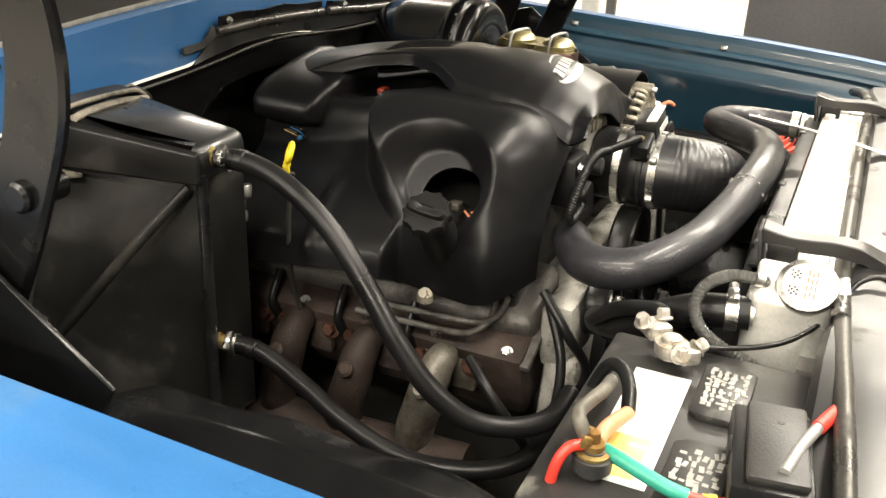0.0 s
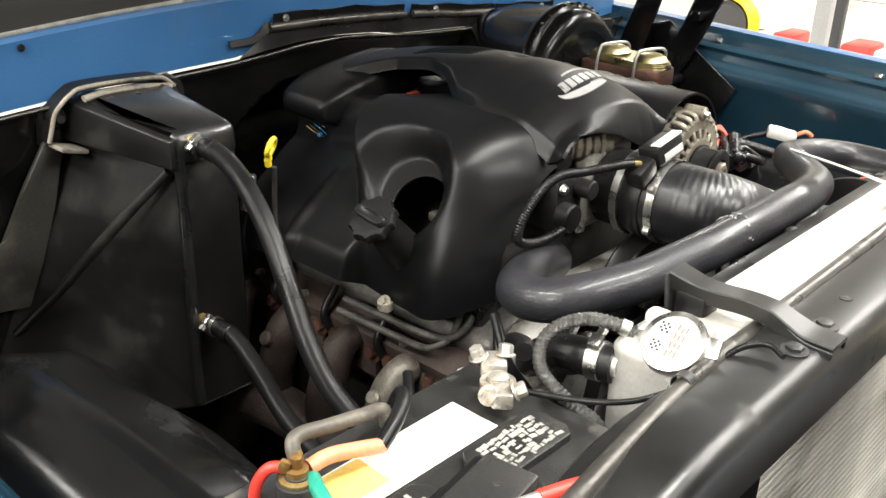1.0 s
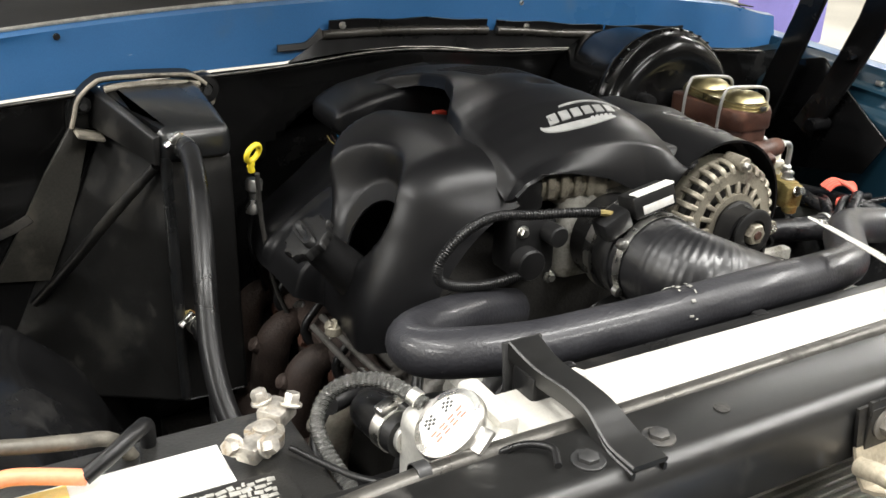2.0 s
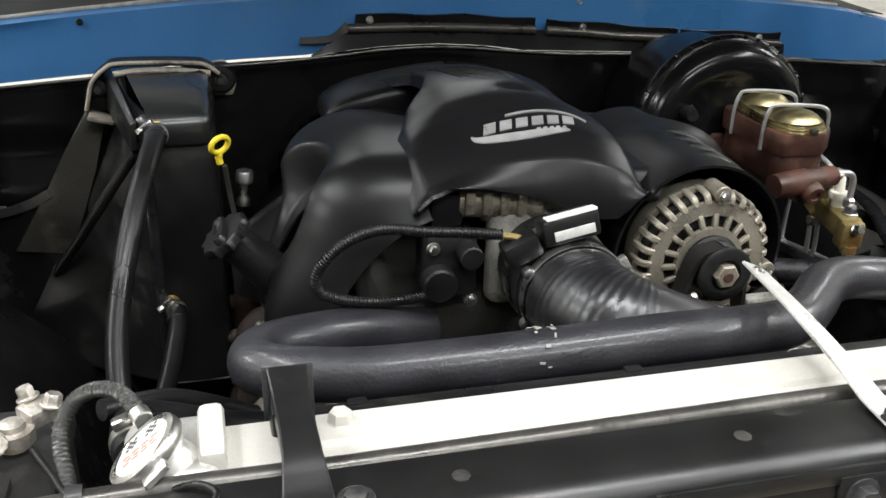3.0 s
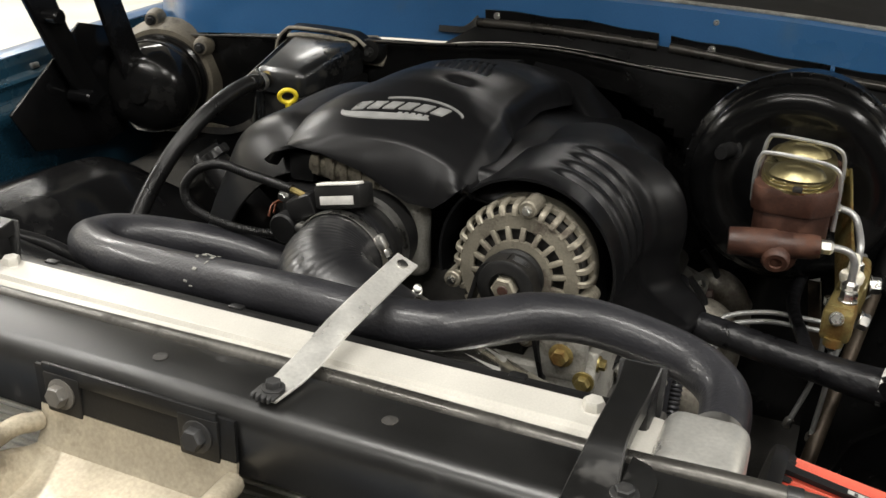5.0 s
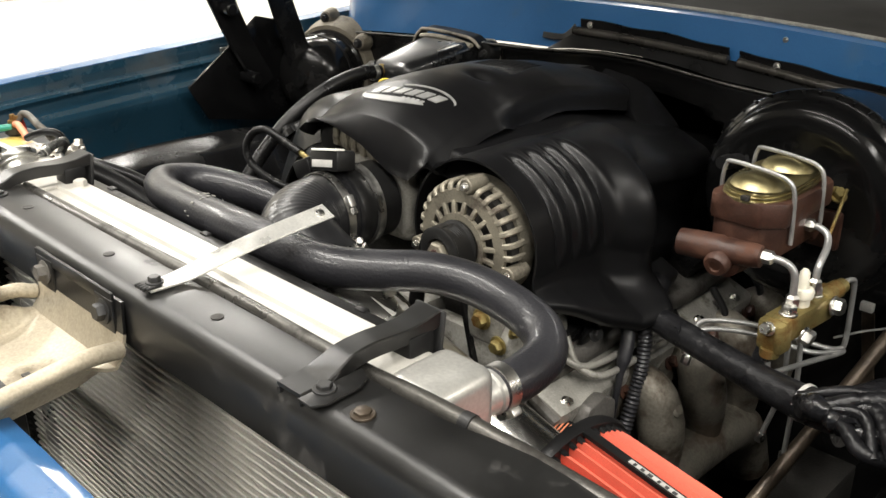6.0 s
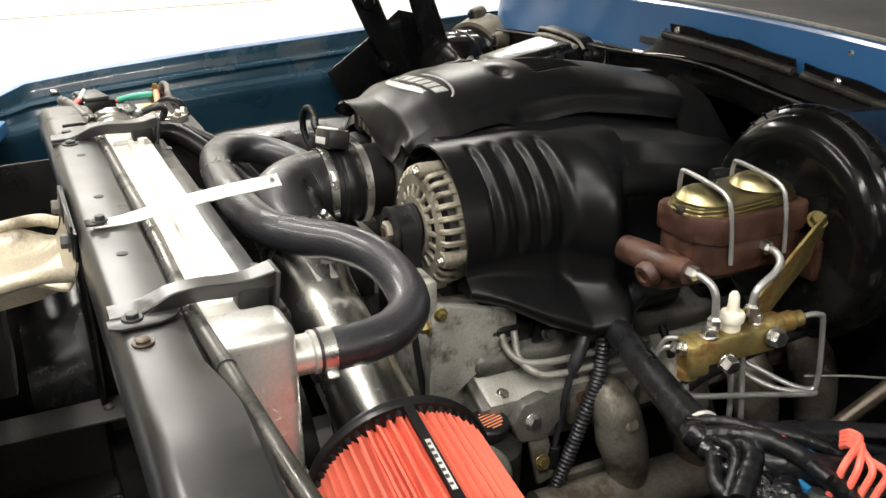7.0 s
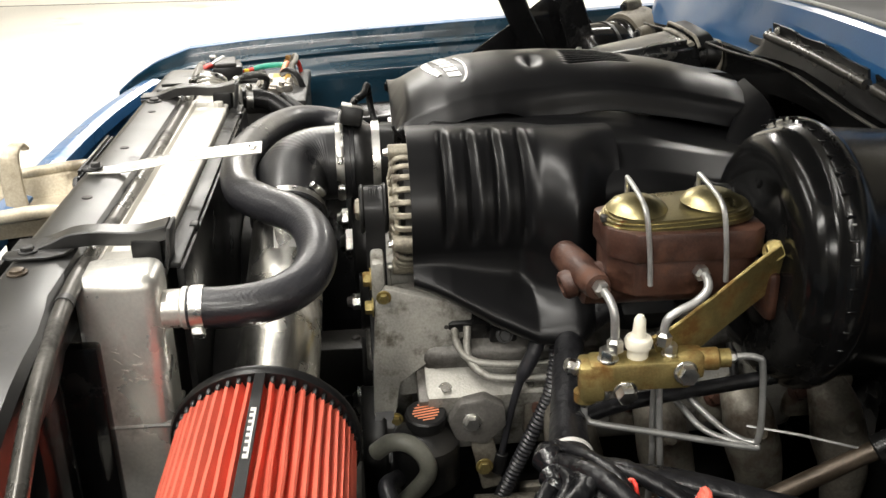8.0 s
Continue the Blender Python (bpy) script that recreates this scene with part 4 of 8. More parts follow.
# bright strap over the radiator
strap = thing("alloy_strap", (0.082, 0.0, 1.0), "bent bright aluminium strap reaching over the radiator hose", "strap")
part("strap", strip(bmesh.new(), [(0.079, -0.006, 1.0035), (0.081, 0.018, 1.0045), (0.0815, 0.030, 1.0055), (0.083, 0.05, 1.009), (0.084, 0.09, 1.016), (0.086, 0.14, 1.022), (0.088, 0.205, 1.0275)], [0.020, 0.022, 0.0225, 0.0225, 0.0225, 0.0225, 0.0222], 0.0028, [(1, 0, -0.02), (1, 0, -0.22), (1, 0, -0.42)]), M_STRAP, strap)
foot_bm = bmesh.new()
box(foot_bm, (0.0795, -0.003, 1.0068), (0.020, 0.016, 0.003), 0.001)
for a in range(4):
    box(foot_bm, (0.0728 + a * 0.0045, -0.011, 1.0070), (0.0026, 0.006, 0.004), 0.001)
part("foot", foot_bm, M_DUSTY, strap, "black serrated foot")
part("screw", hexhead(bmesh.new(), (0.081, 0.002, 1.0078), (0, 0, 1), 0.006, 0.005), M_DUSTY, strap)
part("rivet", lathe(bmesh.new(), (0.088, 0.194, 1.0275), (0.38, -0.1, 0.9), [(0, 0.0055), (0.002, 0.005), (0.003, 0.002)], 14), M_ZINC, strap)

# condenser rows in front of the core
cond = thing("condenser", (0, 0.05, 0.45), "finned condenser in front of the radiator core, grey tube rows", "condenser")
part("core", box(bmesh.new(), (-0.03, 0.064, 0.69), (0.86, 0.014, 0.50)), M_FINDARK, cond)
for s in (-1, 1):
    part("side_rail", box(bmesh.new(), (-0.03 + s * 0.436, 0.050, 0.685), (0.016, 0.040, 0.50), 0.004), M_GLOSS, cond)
row_mesh = finish(box(bmesh.new(), (0, 0, 0), (0.86, 0.010, 0.0046), 0.0012, steps=1), "fin", M_FIN)
for k in range(44):
    row = new("fin", row_mesh)
    row.parent = cond
    row.matrix_parent_inverse = cond.matrix_basis.inverted()
    row.location = (-0.03, 0.0545, 0.925 - 0.0112 * k)

# upper radiator hose
hose = thing("radiator_hose", (0.0, 0.16, 0.98), "long grey-black rubber radiator hose curving over the radiator", "hose")
HOSE = [(0.374, 0.148, 0.952), (0.376, 0.188, 0.951), (0.368, 0.230, 0.953), (0.338, 0.261, 0.957), (0.290, 0.273, 0.963), (0.238, 0.267, 0.972), (0.196, 0.244, 0.978), (0.160, 0.211, 0.979), (0.120, 0.181, 0.981), (0.06, 0.169, 0.984), (0.0, 0.167, 0.986), (-0.06, 0.170, 0.983),
        (-0.14, 0.179, 0.976), (-0.20, 0.189, 0.970), (-0.258, 0.203, 0.963), (-0.308, 0.226, 0.957), (-0.336, 0.258, 0.948), (-0.330, 0.297, 0.940), (-0.288, 0.330, 0.930), (-0.222, 0.356, 0.918), (-0.16, 0.378, 0.898)]
part("hose", tube(bmesh.new(), HOSE, [0.0205, 0.0215, 0.022, 0.0225, 0.0225, 0.0235, 0.0235], 24, 6), M_HOSE, hose)
t = bmesh.new()
rng = random.Random(5)
for k in range(14):
    a = radians(rng.uniform(-5, 150))
    box(t, (-0.108 + rng.uniform(-0.012, 0.009), 0.1755 - 0.0233 * math.cos(a) * 1.0, 0.9795 + 0.0233 * math.sin(a)), (rng.uniform(0.0015, 0.005), rng.uniform(0.0015, 0.005), 0.0008), 0.0003, (90 - math.degrees(a), 0, rng.uniform(-20, 20)))
part("print", t, M_WORN, hose, "flaked pale print")


def build_clamp(c, d, r, width, name_, tail):
    """A worm-drive clamp round an axis."""
    cl = thing("hose_clamp", c, "stainless worm-drive clamp on the " + name_, "hose clamp", "hose clamps")
    a, b, dd = axes(d)
    part("band", lathe(bmesh.new(), Vector(c) - dd * width / 2, d, [(0, r), (0.0003, r + 0.001), (width - 0.0003, r + 0.001), (width, r)], 32, False), M_ZINC, cl)
    p = Vector(c) + Vector(tail).normalized() * (r + 0.004)
    tang = dd.cross(Vector(tail)).normalized()
    part("worm_housing", beam(bmesh.new(), p - tang * 0.008, p + tang * 0.008, width * 0.9, 0.008, 0.002, tail), M_ZINC, cl)
    part("screw", lathe(bmesh.new(), p + tang * 0.008, tang, [(0, 0.0035), (0.003, 0.0045), (0.008, 0.0045), (0.009, 0.003)], 6), M_ZINC, cl)
    return cl


build_clamp((0.3745, 0.160, 0.952), (0.02, 1, 0), 0.0208, 0.013, "radiator hose", (0.6, 0, -0.8))

# ---- engine cover ----
COVER_FRONT = [(-0.303, 0.858), (-0.300, 0.890), (-0.290, 0.928), (-0.268, 0.968), (-0.238, 1.002), (-0.200, 1.028), (-0.150, 1.044), (-0.10, 1.050), (-0.03, 1.052), (0.04, 1.050), (0.09, 1.045), (0.14, 1.035), (0.185, 1.008), (0.212, 0.965), (0.222, 0.925), (0.224, 0.890), (0.222, 0.868)]
COVER_REAR = [(-0.335, 0.880), (-0.330, 0.905), (-0.312, 0.940), (-0.280, 0.978), (-0.240, 1.006), (-0.195, 1.022), (-0.150, 1.030), (-0.10, 1.034), (-0.03, 1.046), (0.04, 1.045), (0.10, 1.041), (0.155, 1.034), (0.203, 1.016), (0.240, 0.982), (0.267, 0.938), (0.290, 0.892), (0.284, 0.852)]
# left flank: the rounded front shield, its raised rear edge, and the sunk flank behind it
FLANK_NEAR = [(-0.312, 0.846), (-0.315, 0.888), (-0.307, 0.930), (-0.296, 0.970), (-0.283, 1.004), (-0.264, 1.033), (-0.225, 1.056), (-0.172, 1.064), (-0.03, 1.058)]
FLANK_LIP = [(-0.314, 0.860), (-0.308, 0.905), (-0.300, 0.950), (-0.290, 0.992), (-0.275, 1.026), (-0.250, 1.047), (-0.210, 1.061), (-0.165, 1.064), (-0.03, 1.056)]
FLANK_BACK = [(-0.346, 0.868), (-0.335, 0.900), (-0.309, 0.924), (-0.281, 0.944), (-0.255, 0.962), (-0.231, 0.980), (-0.200, 0.998), (-0.165, 1.010), (-0.03, 1.036)]
DISH = Vector((-0.289, 0.500, 0.977))
DISH_AXIS = Vector((-0.78, 0.05, 0.62)).normalized()


def off_dish(p):
    r = p - DISH
    return (r - DISH_AXIS * r.dot(DISH_AXIS)).length


def step_line(z):
    """Where the front shield of the left flank ends, going back."""
    return 0.552 + max(0.0, z - 0.95) * 0.80


def along(rows, k):
    """A smooth curve through the points of a profile."""
    i = min(int(k), len(rows) - 2)
    f = k - i
    p0, p1, p2, p3 = (rows[max(0, min(len(rows) - 1, n))] for n in (i - 1, i, i + 1, i + 2))
    return [0.5 * (2 * p1[j] + (p2[j] - p0[j]) * f + (2 * p0[j] - 5 * p1[j] + 4 * p2[j] - p3[j]) * f * f + (3 * p1[j] - p0[j] - 3 * p2[j] + p3[j]) * f ** 3) for j in (0, 1)]


def flank_f(u, y):
    """The left half of the shell."""
    k = u * 16
    near, lip, back, edge = (along(rows, k) for rows in (FLANK_NEAR, FLANK_LIP, FLANK_BACK, COVER_FRONT[:9]))
    edge = [edge[0] * 0.83 - 0.0051, edge[1] * 0.8 + 0.186]
    f = 1 - (1 - min(1.0, (y - 0.388) / 0.085)) ** 2.3
    x, z = (edge[j] + (near[j] - edge[j]) * f for j in (0, 1))
    s = smooth(0.47, 0.60, y)
    x, z = x + (lip[0] - x) * s, z + (lip[1] - z) * s
    d = smooth(0.0, 0.012, y - step_line(z)) * (1 - smooth(0.36, 0.46, u))
    x, z = x + (back[0] - x) * d, z + (back[1] - z) * d
    z -= 0.035 * smooth(0.62, 0.84, y)
    z -= 0.034 * bump2(x, y, -0.085, 0.685, 0.070, 0.060)
    x += (-0.04 - x) * 0.10 * smooth(0.66, 0.84, y)
    x -= 0.010 * math.exp(-((y - 0.668) / 0.010) ** 2) * smooth(0.0, 0.06, u) * (1 - smooth(0.22, 0.30, u))
    x -= 0.012 * math.exp(-((y - 0.430) / 0.030) ** 2) * (1 - smooth(0.08, 0.22, u))
    p = Vector((x, y, z))
    r = off_dish(p - Vector((0.012, 0.022, 0.010)))
    h = (p - DISH).dot(DISH_AXIS)
    floor_h = -0.020 + 0.10 * (p.y - 0.5)
    if h > floor_h:
        p -= DISH_AXIS * (h - floor_h) * max(0.0, min(1.0, (0.078 - r) / 0.034))
    return p


def bell(y):
    """How far the barrel has flared out into the flank, going back."""
    return smooth(0.500, 0.562, y)


def tuck(y):
    """How far the lower flank has turned in again behind its rounded rear ridge."""
    return smooth(0.558, 0.620, y)


def cover_f(u, y):
    if u < 0.5:
        return flank_f(u, y)
    k = u * 16
    i = min(int(k), 15)
    fr = k - i
    fr = fr * fr * (3 - 2 * fr) * 0.35 + fr * 0.65
    a = [COVER_FRONT[i][j] + (COVER_FRONT[i + 1][j] - COVER_FRONT[i][j]) * fr for j in (0, 1)]
    b = [COVER_REAR[i][j] + (COVER_REAR[i + 1][j] - COVER_REAR[i][j]) * fr for j in (0, 1)]
    s = smooth(0.525, 0.605, y) if u > 0.6 else smooth(0.42, 0.70, y)
    x, z = a[0] + (b[0] - a[0]) * s, a[1] + (b[1] - a[1]) * s
    z -= 0.035 * smooth(0.62, 0.84, y)
    x += (-0.04 - x) * 0.10 * smooth(0.66, 0.84, y) - 0.075 * tuck(y) * smooth(0.76, 0.90, u)
    yy = y
    e = 1 - smooth(0.0, 0.056, y - 0.388)
    if e > 0:
        x += (-0.03 - x) * 0.17 * e ** 2
        z += (0.93 - z) * 0.20 * e ** 2
        yy = 0.388 + (y - 0.388) * 0.65 + 0.006 * e
    return Vector((x, yy, z))


HOLE = 0.040


def round_hole(bm):
    """Draw the ragged rim of the filler opening onto a circle."""
    for v in bm.verts:
        if v.is_boundary and v.co.x < -0.2:
            d = off_dish(v.co)
            if d < HOLE * 1.3:
                r = v.co - DISH
                along = DISH_AXIS * r.dot(DISH_AXIS)
                v.co = DISH + along + (r - along).normalized() * HOLE


cover = thing("engine_cover", (-0.04, 0.58, 0.86), "satin black moulded plastic engine cover with a silver emblem", "engine cover")
t = surface(bmesh.new(), cover_f, np.linspace(0, 1, 170), np.concatenate([np.linspace(0.388, 0.445, 22), np.linspace(0.449, 0.84, 106)]), lambda p: not (p.x < -0.2 and off_dish(p) < HOLE))
round_hole(t)
part("base_shell", shell(t, 0.003), M_COVER, cover, sharp=60)

ALT = Vector((0.139, 0.358, 0.959))


SKIRT = [(0.378, 0.246, 0.904), (0.40, 0.258, 0.900), (0.42, 0.268, 0.893), (0.465, 0.284, 0.868), (0.515, 0.298, 0.848), (0.555, 0.310, 0.850), (0.60, 0.306, 0.858), (0.64, 0.300, 0.862)]


def barrel_point(deg, y):
    r = 0.0985 + (0.037 * bell(y) - 0.060 * tuck(y)) * (1 - smooth(8, 80, deg)) - 0.006 * smooth(0.50, 0.56, y) * smooth(60, 105, deg)
    win = smooth(-12, 2, deg) * (1 - smooth(72, 86, deg))
    for yk in (0.418, 0.448, 0.478, 0.508):
        r -= 0.0055 * math.exp(-((y - yk) / 0.0042) ** 2) * win
        r += 0.0025 * math.exp(-((y - yk - 0.010) / 0.006) ** 2) * win
    return Vector((ALT.x + r * math.cos(radians(deg)), y, ALT.z + r * math.sin(radians(deg))))


def shroud_f(u, y):
    """The barrel over the alternator, hanging down on its outer side into a flared skirt."""
    if u > 0.34:
        return barrel_point(-14 + 208 * (u - 0.34) / 0.66, y)
    top = barrel_point(-14, y)
    xe, ze = lerp_rows(SKIRT, y)
    xe = max(xe - 0.070 * tuck(y), top.x + 0.012)
    d = xe - top.x
    h = top.z - ze
    pts = [Vector((xe - 0.008, y, ze - 0.007)), Vector((xe - 0.001, y, ze - 0.001)), Vector((xe, y, ze + min(0.009, 0.14 * h))), Vector((top.x + d * 0.80, y, ze + min(0.021, 0.29 * h))), Vector((top.x + d * 0.44, y, ze + min(0.033, 0.45 * h))), Vector((top.x + d * 0.12, y, ze + min(0.048, 0.62 * h))), Vector((top.x + d * 0.02, y, ze + 0.82 * h)), top]
    path = spline(pts, 5)
    f = u / 0.34 * (len(path) - 1)
    i = min(int(f), len(path) - 2)
    return path[i].lerp(path[i + 1], f - i)


t = surface(bmesh.new(), shroud_f, np.concatenate([np.linspace(0, 0.34, 37)[:-1], np.linspace(0.34, 1, 84)]), np.linspace(0.378, 0.622, 112))
part("alternator_shroud", shell(t, 0.003), M_COVER, cover, "ribbed barrel flaring into a rounded skirt", sharp=60)
HUMP_X = -0.049


def hump_half(y, u=1.0):
    """Half width of the top panel; its left edge is cut back over the coil recess."""
    if u < 0:
        return lerp_rows([(0.36, 0.124), (0.44, 0.124), (0.50, 0.118), (0.56, 0.100), (0.60, 0.072), (0.64, 0.058), (0.71, 0.058), (0.76, 0.080), (0.80, 0.096), (0.86, 0.090)], y)[0]
    return lerp_rows([(0.36, 0.124), (0.44, 0.128), (0.50, 0.124), (0.545, 0.112), (0.58, 0.108), (0.75, 0.108), (0.86, 0.100)], y)[0]


def crest(y):
    return lerp_rows([(0.375, 1.064), (0.39, 1.073), (0.41, 1.083), (0.435, 1.0925), (0.47, 1.1005), (0.52, 1.105), (0.58, 1.106), (0.66, 1.101), (0.75, 1.086), (0.82, 1.070), (0.86, 1.057)], y)[0]


def hump_z(x, y):
    u = (x - HUMP_X) / hump_half(y, 1.0)
    drop = 0.037 * abs(u) ** 2.4 + 0.012 * smooth(0.86, 1.0, abs(u))
    return crest(y) - drop * (1 - 0.25 * smooth(0.55, 0.65, y))


def lip_line(x):
    return lerp_rows([(-0.175, 1.034), (-0.16, 1.048), (-0.141, 1.055), (-0.10, 1.051), (-0.049, 1.038), (-0.012, 1.020), (0.006, 1.0115), (0.037, 1.010), (0.050, 1.020), (0.078, 1.046)], x)[0]


def hump_f(u, v):
    if v < 0:
        y1 = 0.388
        x = HUMP_X + u * hump_half(y1, u)
        k = 1 + v
        z = lip_line(x) + (hump_z(x, y1) - lip_line(x)) * k
        return x, y1 - 0.019 * (1 - k ** 1.7), z
    y = 0.388 + v * 0.462
    x = HUMP_X + u * hump_half(y, u)
    z = hump_z(x, y)
    edge = smooth(0.93, 1.0, abs(u)) * smooth(0.5, 0.56, y)
    z -= 0.016 * edge
    for xs in np.linspace(-0.078, -0.012, 8):
        if 0.60 < y < 0.70:
            z -= 0.0050 * math.exp(-((x - xs + 0.25 * (y - 0.65)) / 0.0022) ** 2) * smooth(0.60, 0.61, y) * (1 - smooth(0.685, 0.695, y))
    z -= 0.010 * bump2(x, y, -0.015, 0.555, 0.018, 0.010)
    return x, y, z


t = surface(bmesh.new(), hump_f, np.linspace(-1, 1, 121), np.concatenate([np.linspace(-1, -0.04, 14), np.linspace(0, 1, 84)]))
part("top_panel", shell(t, 0.004), M_COVER, cover, "raised top panel", sharp=60)


def build_arm(x_end, y0, y1, z_end, z_low):
    """A side arm of the top panel at its rear, closed at the end."""
    t = bmesh.new()
    loops = []
    x0 = -0.034
    for k, f in enumerate((0.0, 0.2, 0.4, 0.6, 0.75, 0.88, 0.95, 0.985, 1.0)):
        x = x0 + (x_end - x0) * f
        e = 0.0 if f < 0.88 else (0.004 if f < 0.95 else 0.008 if f < 0.985 else 0.013 if f < 1 else 0.022)
        zt = crest((y0 + y1) / 2) - 0.004 + (z_end - crest((y0 + y1) / 2)) * f ** 1.5
        c, hy, zc, hz = (y0 + y1) / 2, (y1 - y0) / 2 - e, (zt + z_low) / 2, (zt - z_low) / 2 - e
        loops.append([(x, c + hy * (1 if math.cos(a) > 0 else -1) * abs(math.cos(a)) ** 0.35, zc + hz * (1 if math.sin(a) > 0 else -1) * abs(math.sin(a)) ** 0.35) for a in np.linspace(0.05, 2 * math.pi + 0.05, 32, endpoint=False)])
    rings(t, loops)
    return t


part("rear_arm", build_arm(-0.212, 0.735, 0.850, 1.045, 0.992), M_COVER, cover, sharp=50)
# the right rear arm ends in a broad sloping face
t = bmesh.new()
ARM = [(-0.02, 1.062, 0.010), (0.030, 1.056, 0.010), (0.048, 1.050, 0.008), (0.062, 1.042, 0.004), (0.092, 1.018, 0.001), (0.112, 1.003, 0.0), (0.117, 0.997, 0.0), (0.116, 0.990, 0.002)]
loops = []
for x, z, e in ARM:
    y0, y1 = 0.812 - 0.6 * max(0.0, x - 0.05) + e, 0.872 - 0.15 * max(0.0, x - 0.05) - e
    loops.append([(x, y0, z - 0.018), (x, y0 + 0.006, z - 0.012), (x, y1 - 0.006, z + 0.004), (x, y1, z - 0.002), (x - 0.012, y1, 0.982), (x - 0.012, y0, 0.982)])
rings(t, loops)
bmesh.ops.subdivide_edges(t, edges=t.edges[:], cuts=1, use_grid_fill=True)
part("rear_arm", t, M_COVER, cover, "arm with a sloping end face", sharp=50)
t = bmesh.new()
cyl(t, (-0.318, 0.511, 0.850), (-0.318, 0.511, 0.838), 0.010)
hexhead(t, (-0.319, 0.511, 0.848), (-0.8, 0, 0.5), 0.0065, 0.006)
part("fastener", t, M_ALTER, cover, "grey fixing nut")

# silver emblem, letters as plain slanted bars
def on_top(a, b, up=0.0):
    x, y = -0.037 + a + 0.30 * b, 0.441 + b + 0.17 * a
    return Vector((x, y, hump_z(x, y) + up))


def patch(outline, rows_, thick=0.0012):
    """A thin raised plate on the top panel between two edges given along a."""
    t = bmesh.new()
    lo, hi = outline
    n = rows_
    top = [[t.verts.new(on_top(a, lo(a) + (hi(a) - lo(a)) * k / 2, thick)) for a in n] for k in range(3)]
    bot = [[t.verts.new(on_top(a, lo(a) + (hi(a) - lo(a)) * k / 2, -0.0005)) for a in n] for k in range(3)]
    for k in range(2):
        for i in range(len(n) - 1):
            t.faces.new((top[k][i], top[k][i + 1], top[k + 1][i + 1], top[k + 1][i]))
            t.faces.new((bot[k][i], bot[k + 1][i], bot[k + 1][i + 1], bot[k][i + 1]))
    for i in range(len(n) - 1):
        t.faces.new((top[0][i], bot[0][i], bot[0][i + 1], top[0][i + 1]))
        t.faces.new((top[2][i], top[2][i + 1], bot[2][i + 1], bot[2][i]))
    for i in (0, len(n) - 1):
        for k in range(2):
            t.faces.new((top[k][i], top[k + 1][i], bot[k + 1][i], bot[k][i]))
    return t


emblem = part("emblem_swoosh", patch((lambda a: -0.0245 * math.sqrt(max(0, 1 - (a / 0.068) ** 2)), lambda a: -0.0245 * math.sqrt(max(0, 1 - (a / 0.068) ** 2)) + 0.0105 * math.sqrt(max(0.0, 1 - ((a + 0.012) / 0.0565) ** 2)) + 0.0006), np.linspace(-0.0675, 0.045, 36)), M_SILVER, cover, "silver crescent")
part("emblem_arc", patch((lambda a: 0.0225 * math.sqrt(max(0, 1 - (a / 0.068) ** 2)), lambda a: 0.0225 * math.sqrt(max(0, 1 - (a / 0.068) ** 2)) + 0.0030), np.linspace(-0.030, 0.066, 36)), M_SILVER, cover, "silver thin arc")
for k in range(6):
    part("emblem_bar", patch((lambda a: -0.0050, lambda a: 0.0115), np.linspace(-0.0540 + 0.0182 * k, -0.0405 + 0.0182 * k, 6)), M_SILVER, cover)
for k in range(5):
    part("emblem_small_bar", patch((lambda a: -0.0150, lambda a: -0.0115), np.linspace(0.006 + 0.0075 * k, 0.0105 + 0.0075 * k, 4)), M_SILVER, cover)

# oil filler
filler = thing("oil_filler", (-0.30, 0.50, 0.86), "black ribbed oil filler cap on a short neck", "oil filler")
part("neck", tube(bmesh.new(), [(-0.255, 0.505, 0.860), (-0.290, 0.500, 0.905), (-0.345, 0.496, 0.965)], [0.030, 0.026, 0.020], 20, 5), M_RUBBER, filler)
cd = Vector((-0.62, -0.08, 0.78)).normalized()
t = bmesh.new()
ca, cb, _ = axes(cd)
CAP = Vector((-0.350, 0.496, 0.968))
rings(t, [[CAP + cd * s_ + (ca * math.cos(g) + cb * math.sin(g)) * (r_ + (0.003 * max(0, math.cos(10 * g)) if r_ > 0.024 else 0)) for g in np.linspace(0, 2 * math.pi, 80, endpoint=False)] for s_, r_ in ((-0.004, 0.019), (-0.002, 0.027), (0.006, 0.0275), (0.009, 0.0255), (0.0095, 0.020), (0.0092, 0.001))])
part("cap", t, M_SATIN, filler, "scalloped cap")
ga = (Vector((0.05, 1, 0.12)) - cd * Vector((0.05, 1, 0.12)).dot(cd)).normalized()
gb = cd.cross(ga)
t = bmesh.new()
lobe = [(0.024 * math.cos(g), (0.0075 + 0.006 * abs(math.cos(g)) ** 3) * math.sin(g)) for g in np.linspace(0, 2 * math.pi, 40, endpoint=False)]
rings(t, [[CAP + cd * s_ + ga * a * q + gb * b * q for a, b in lobe] for s_, q in ((0.008, 1.06), (0.013, 1.02), (0.016, 0.92), (0.0162, 0.60), (0.0145, 0.45), (0.0143, 0.02))])
part("grip", t, M_SATIN, filler, "two-lobed handle")

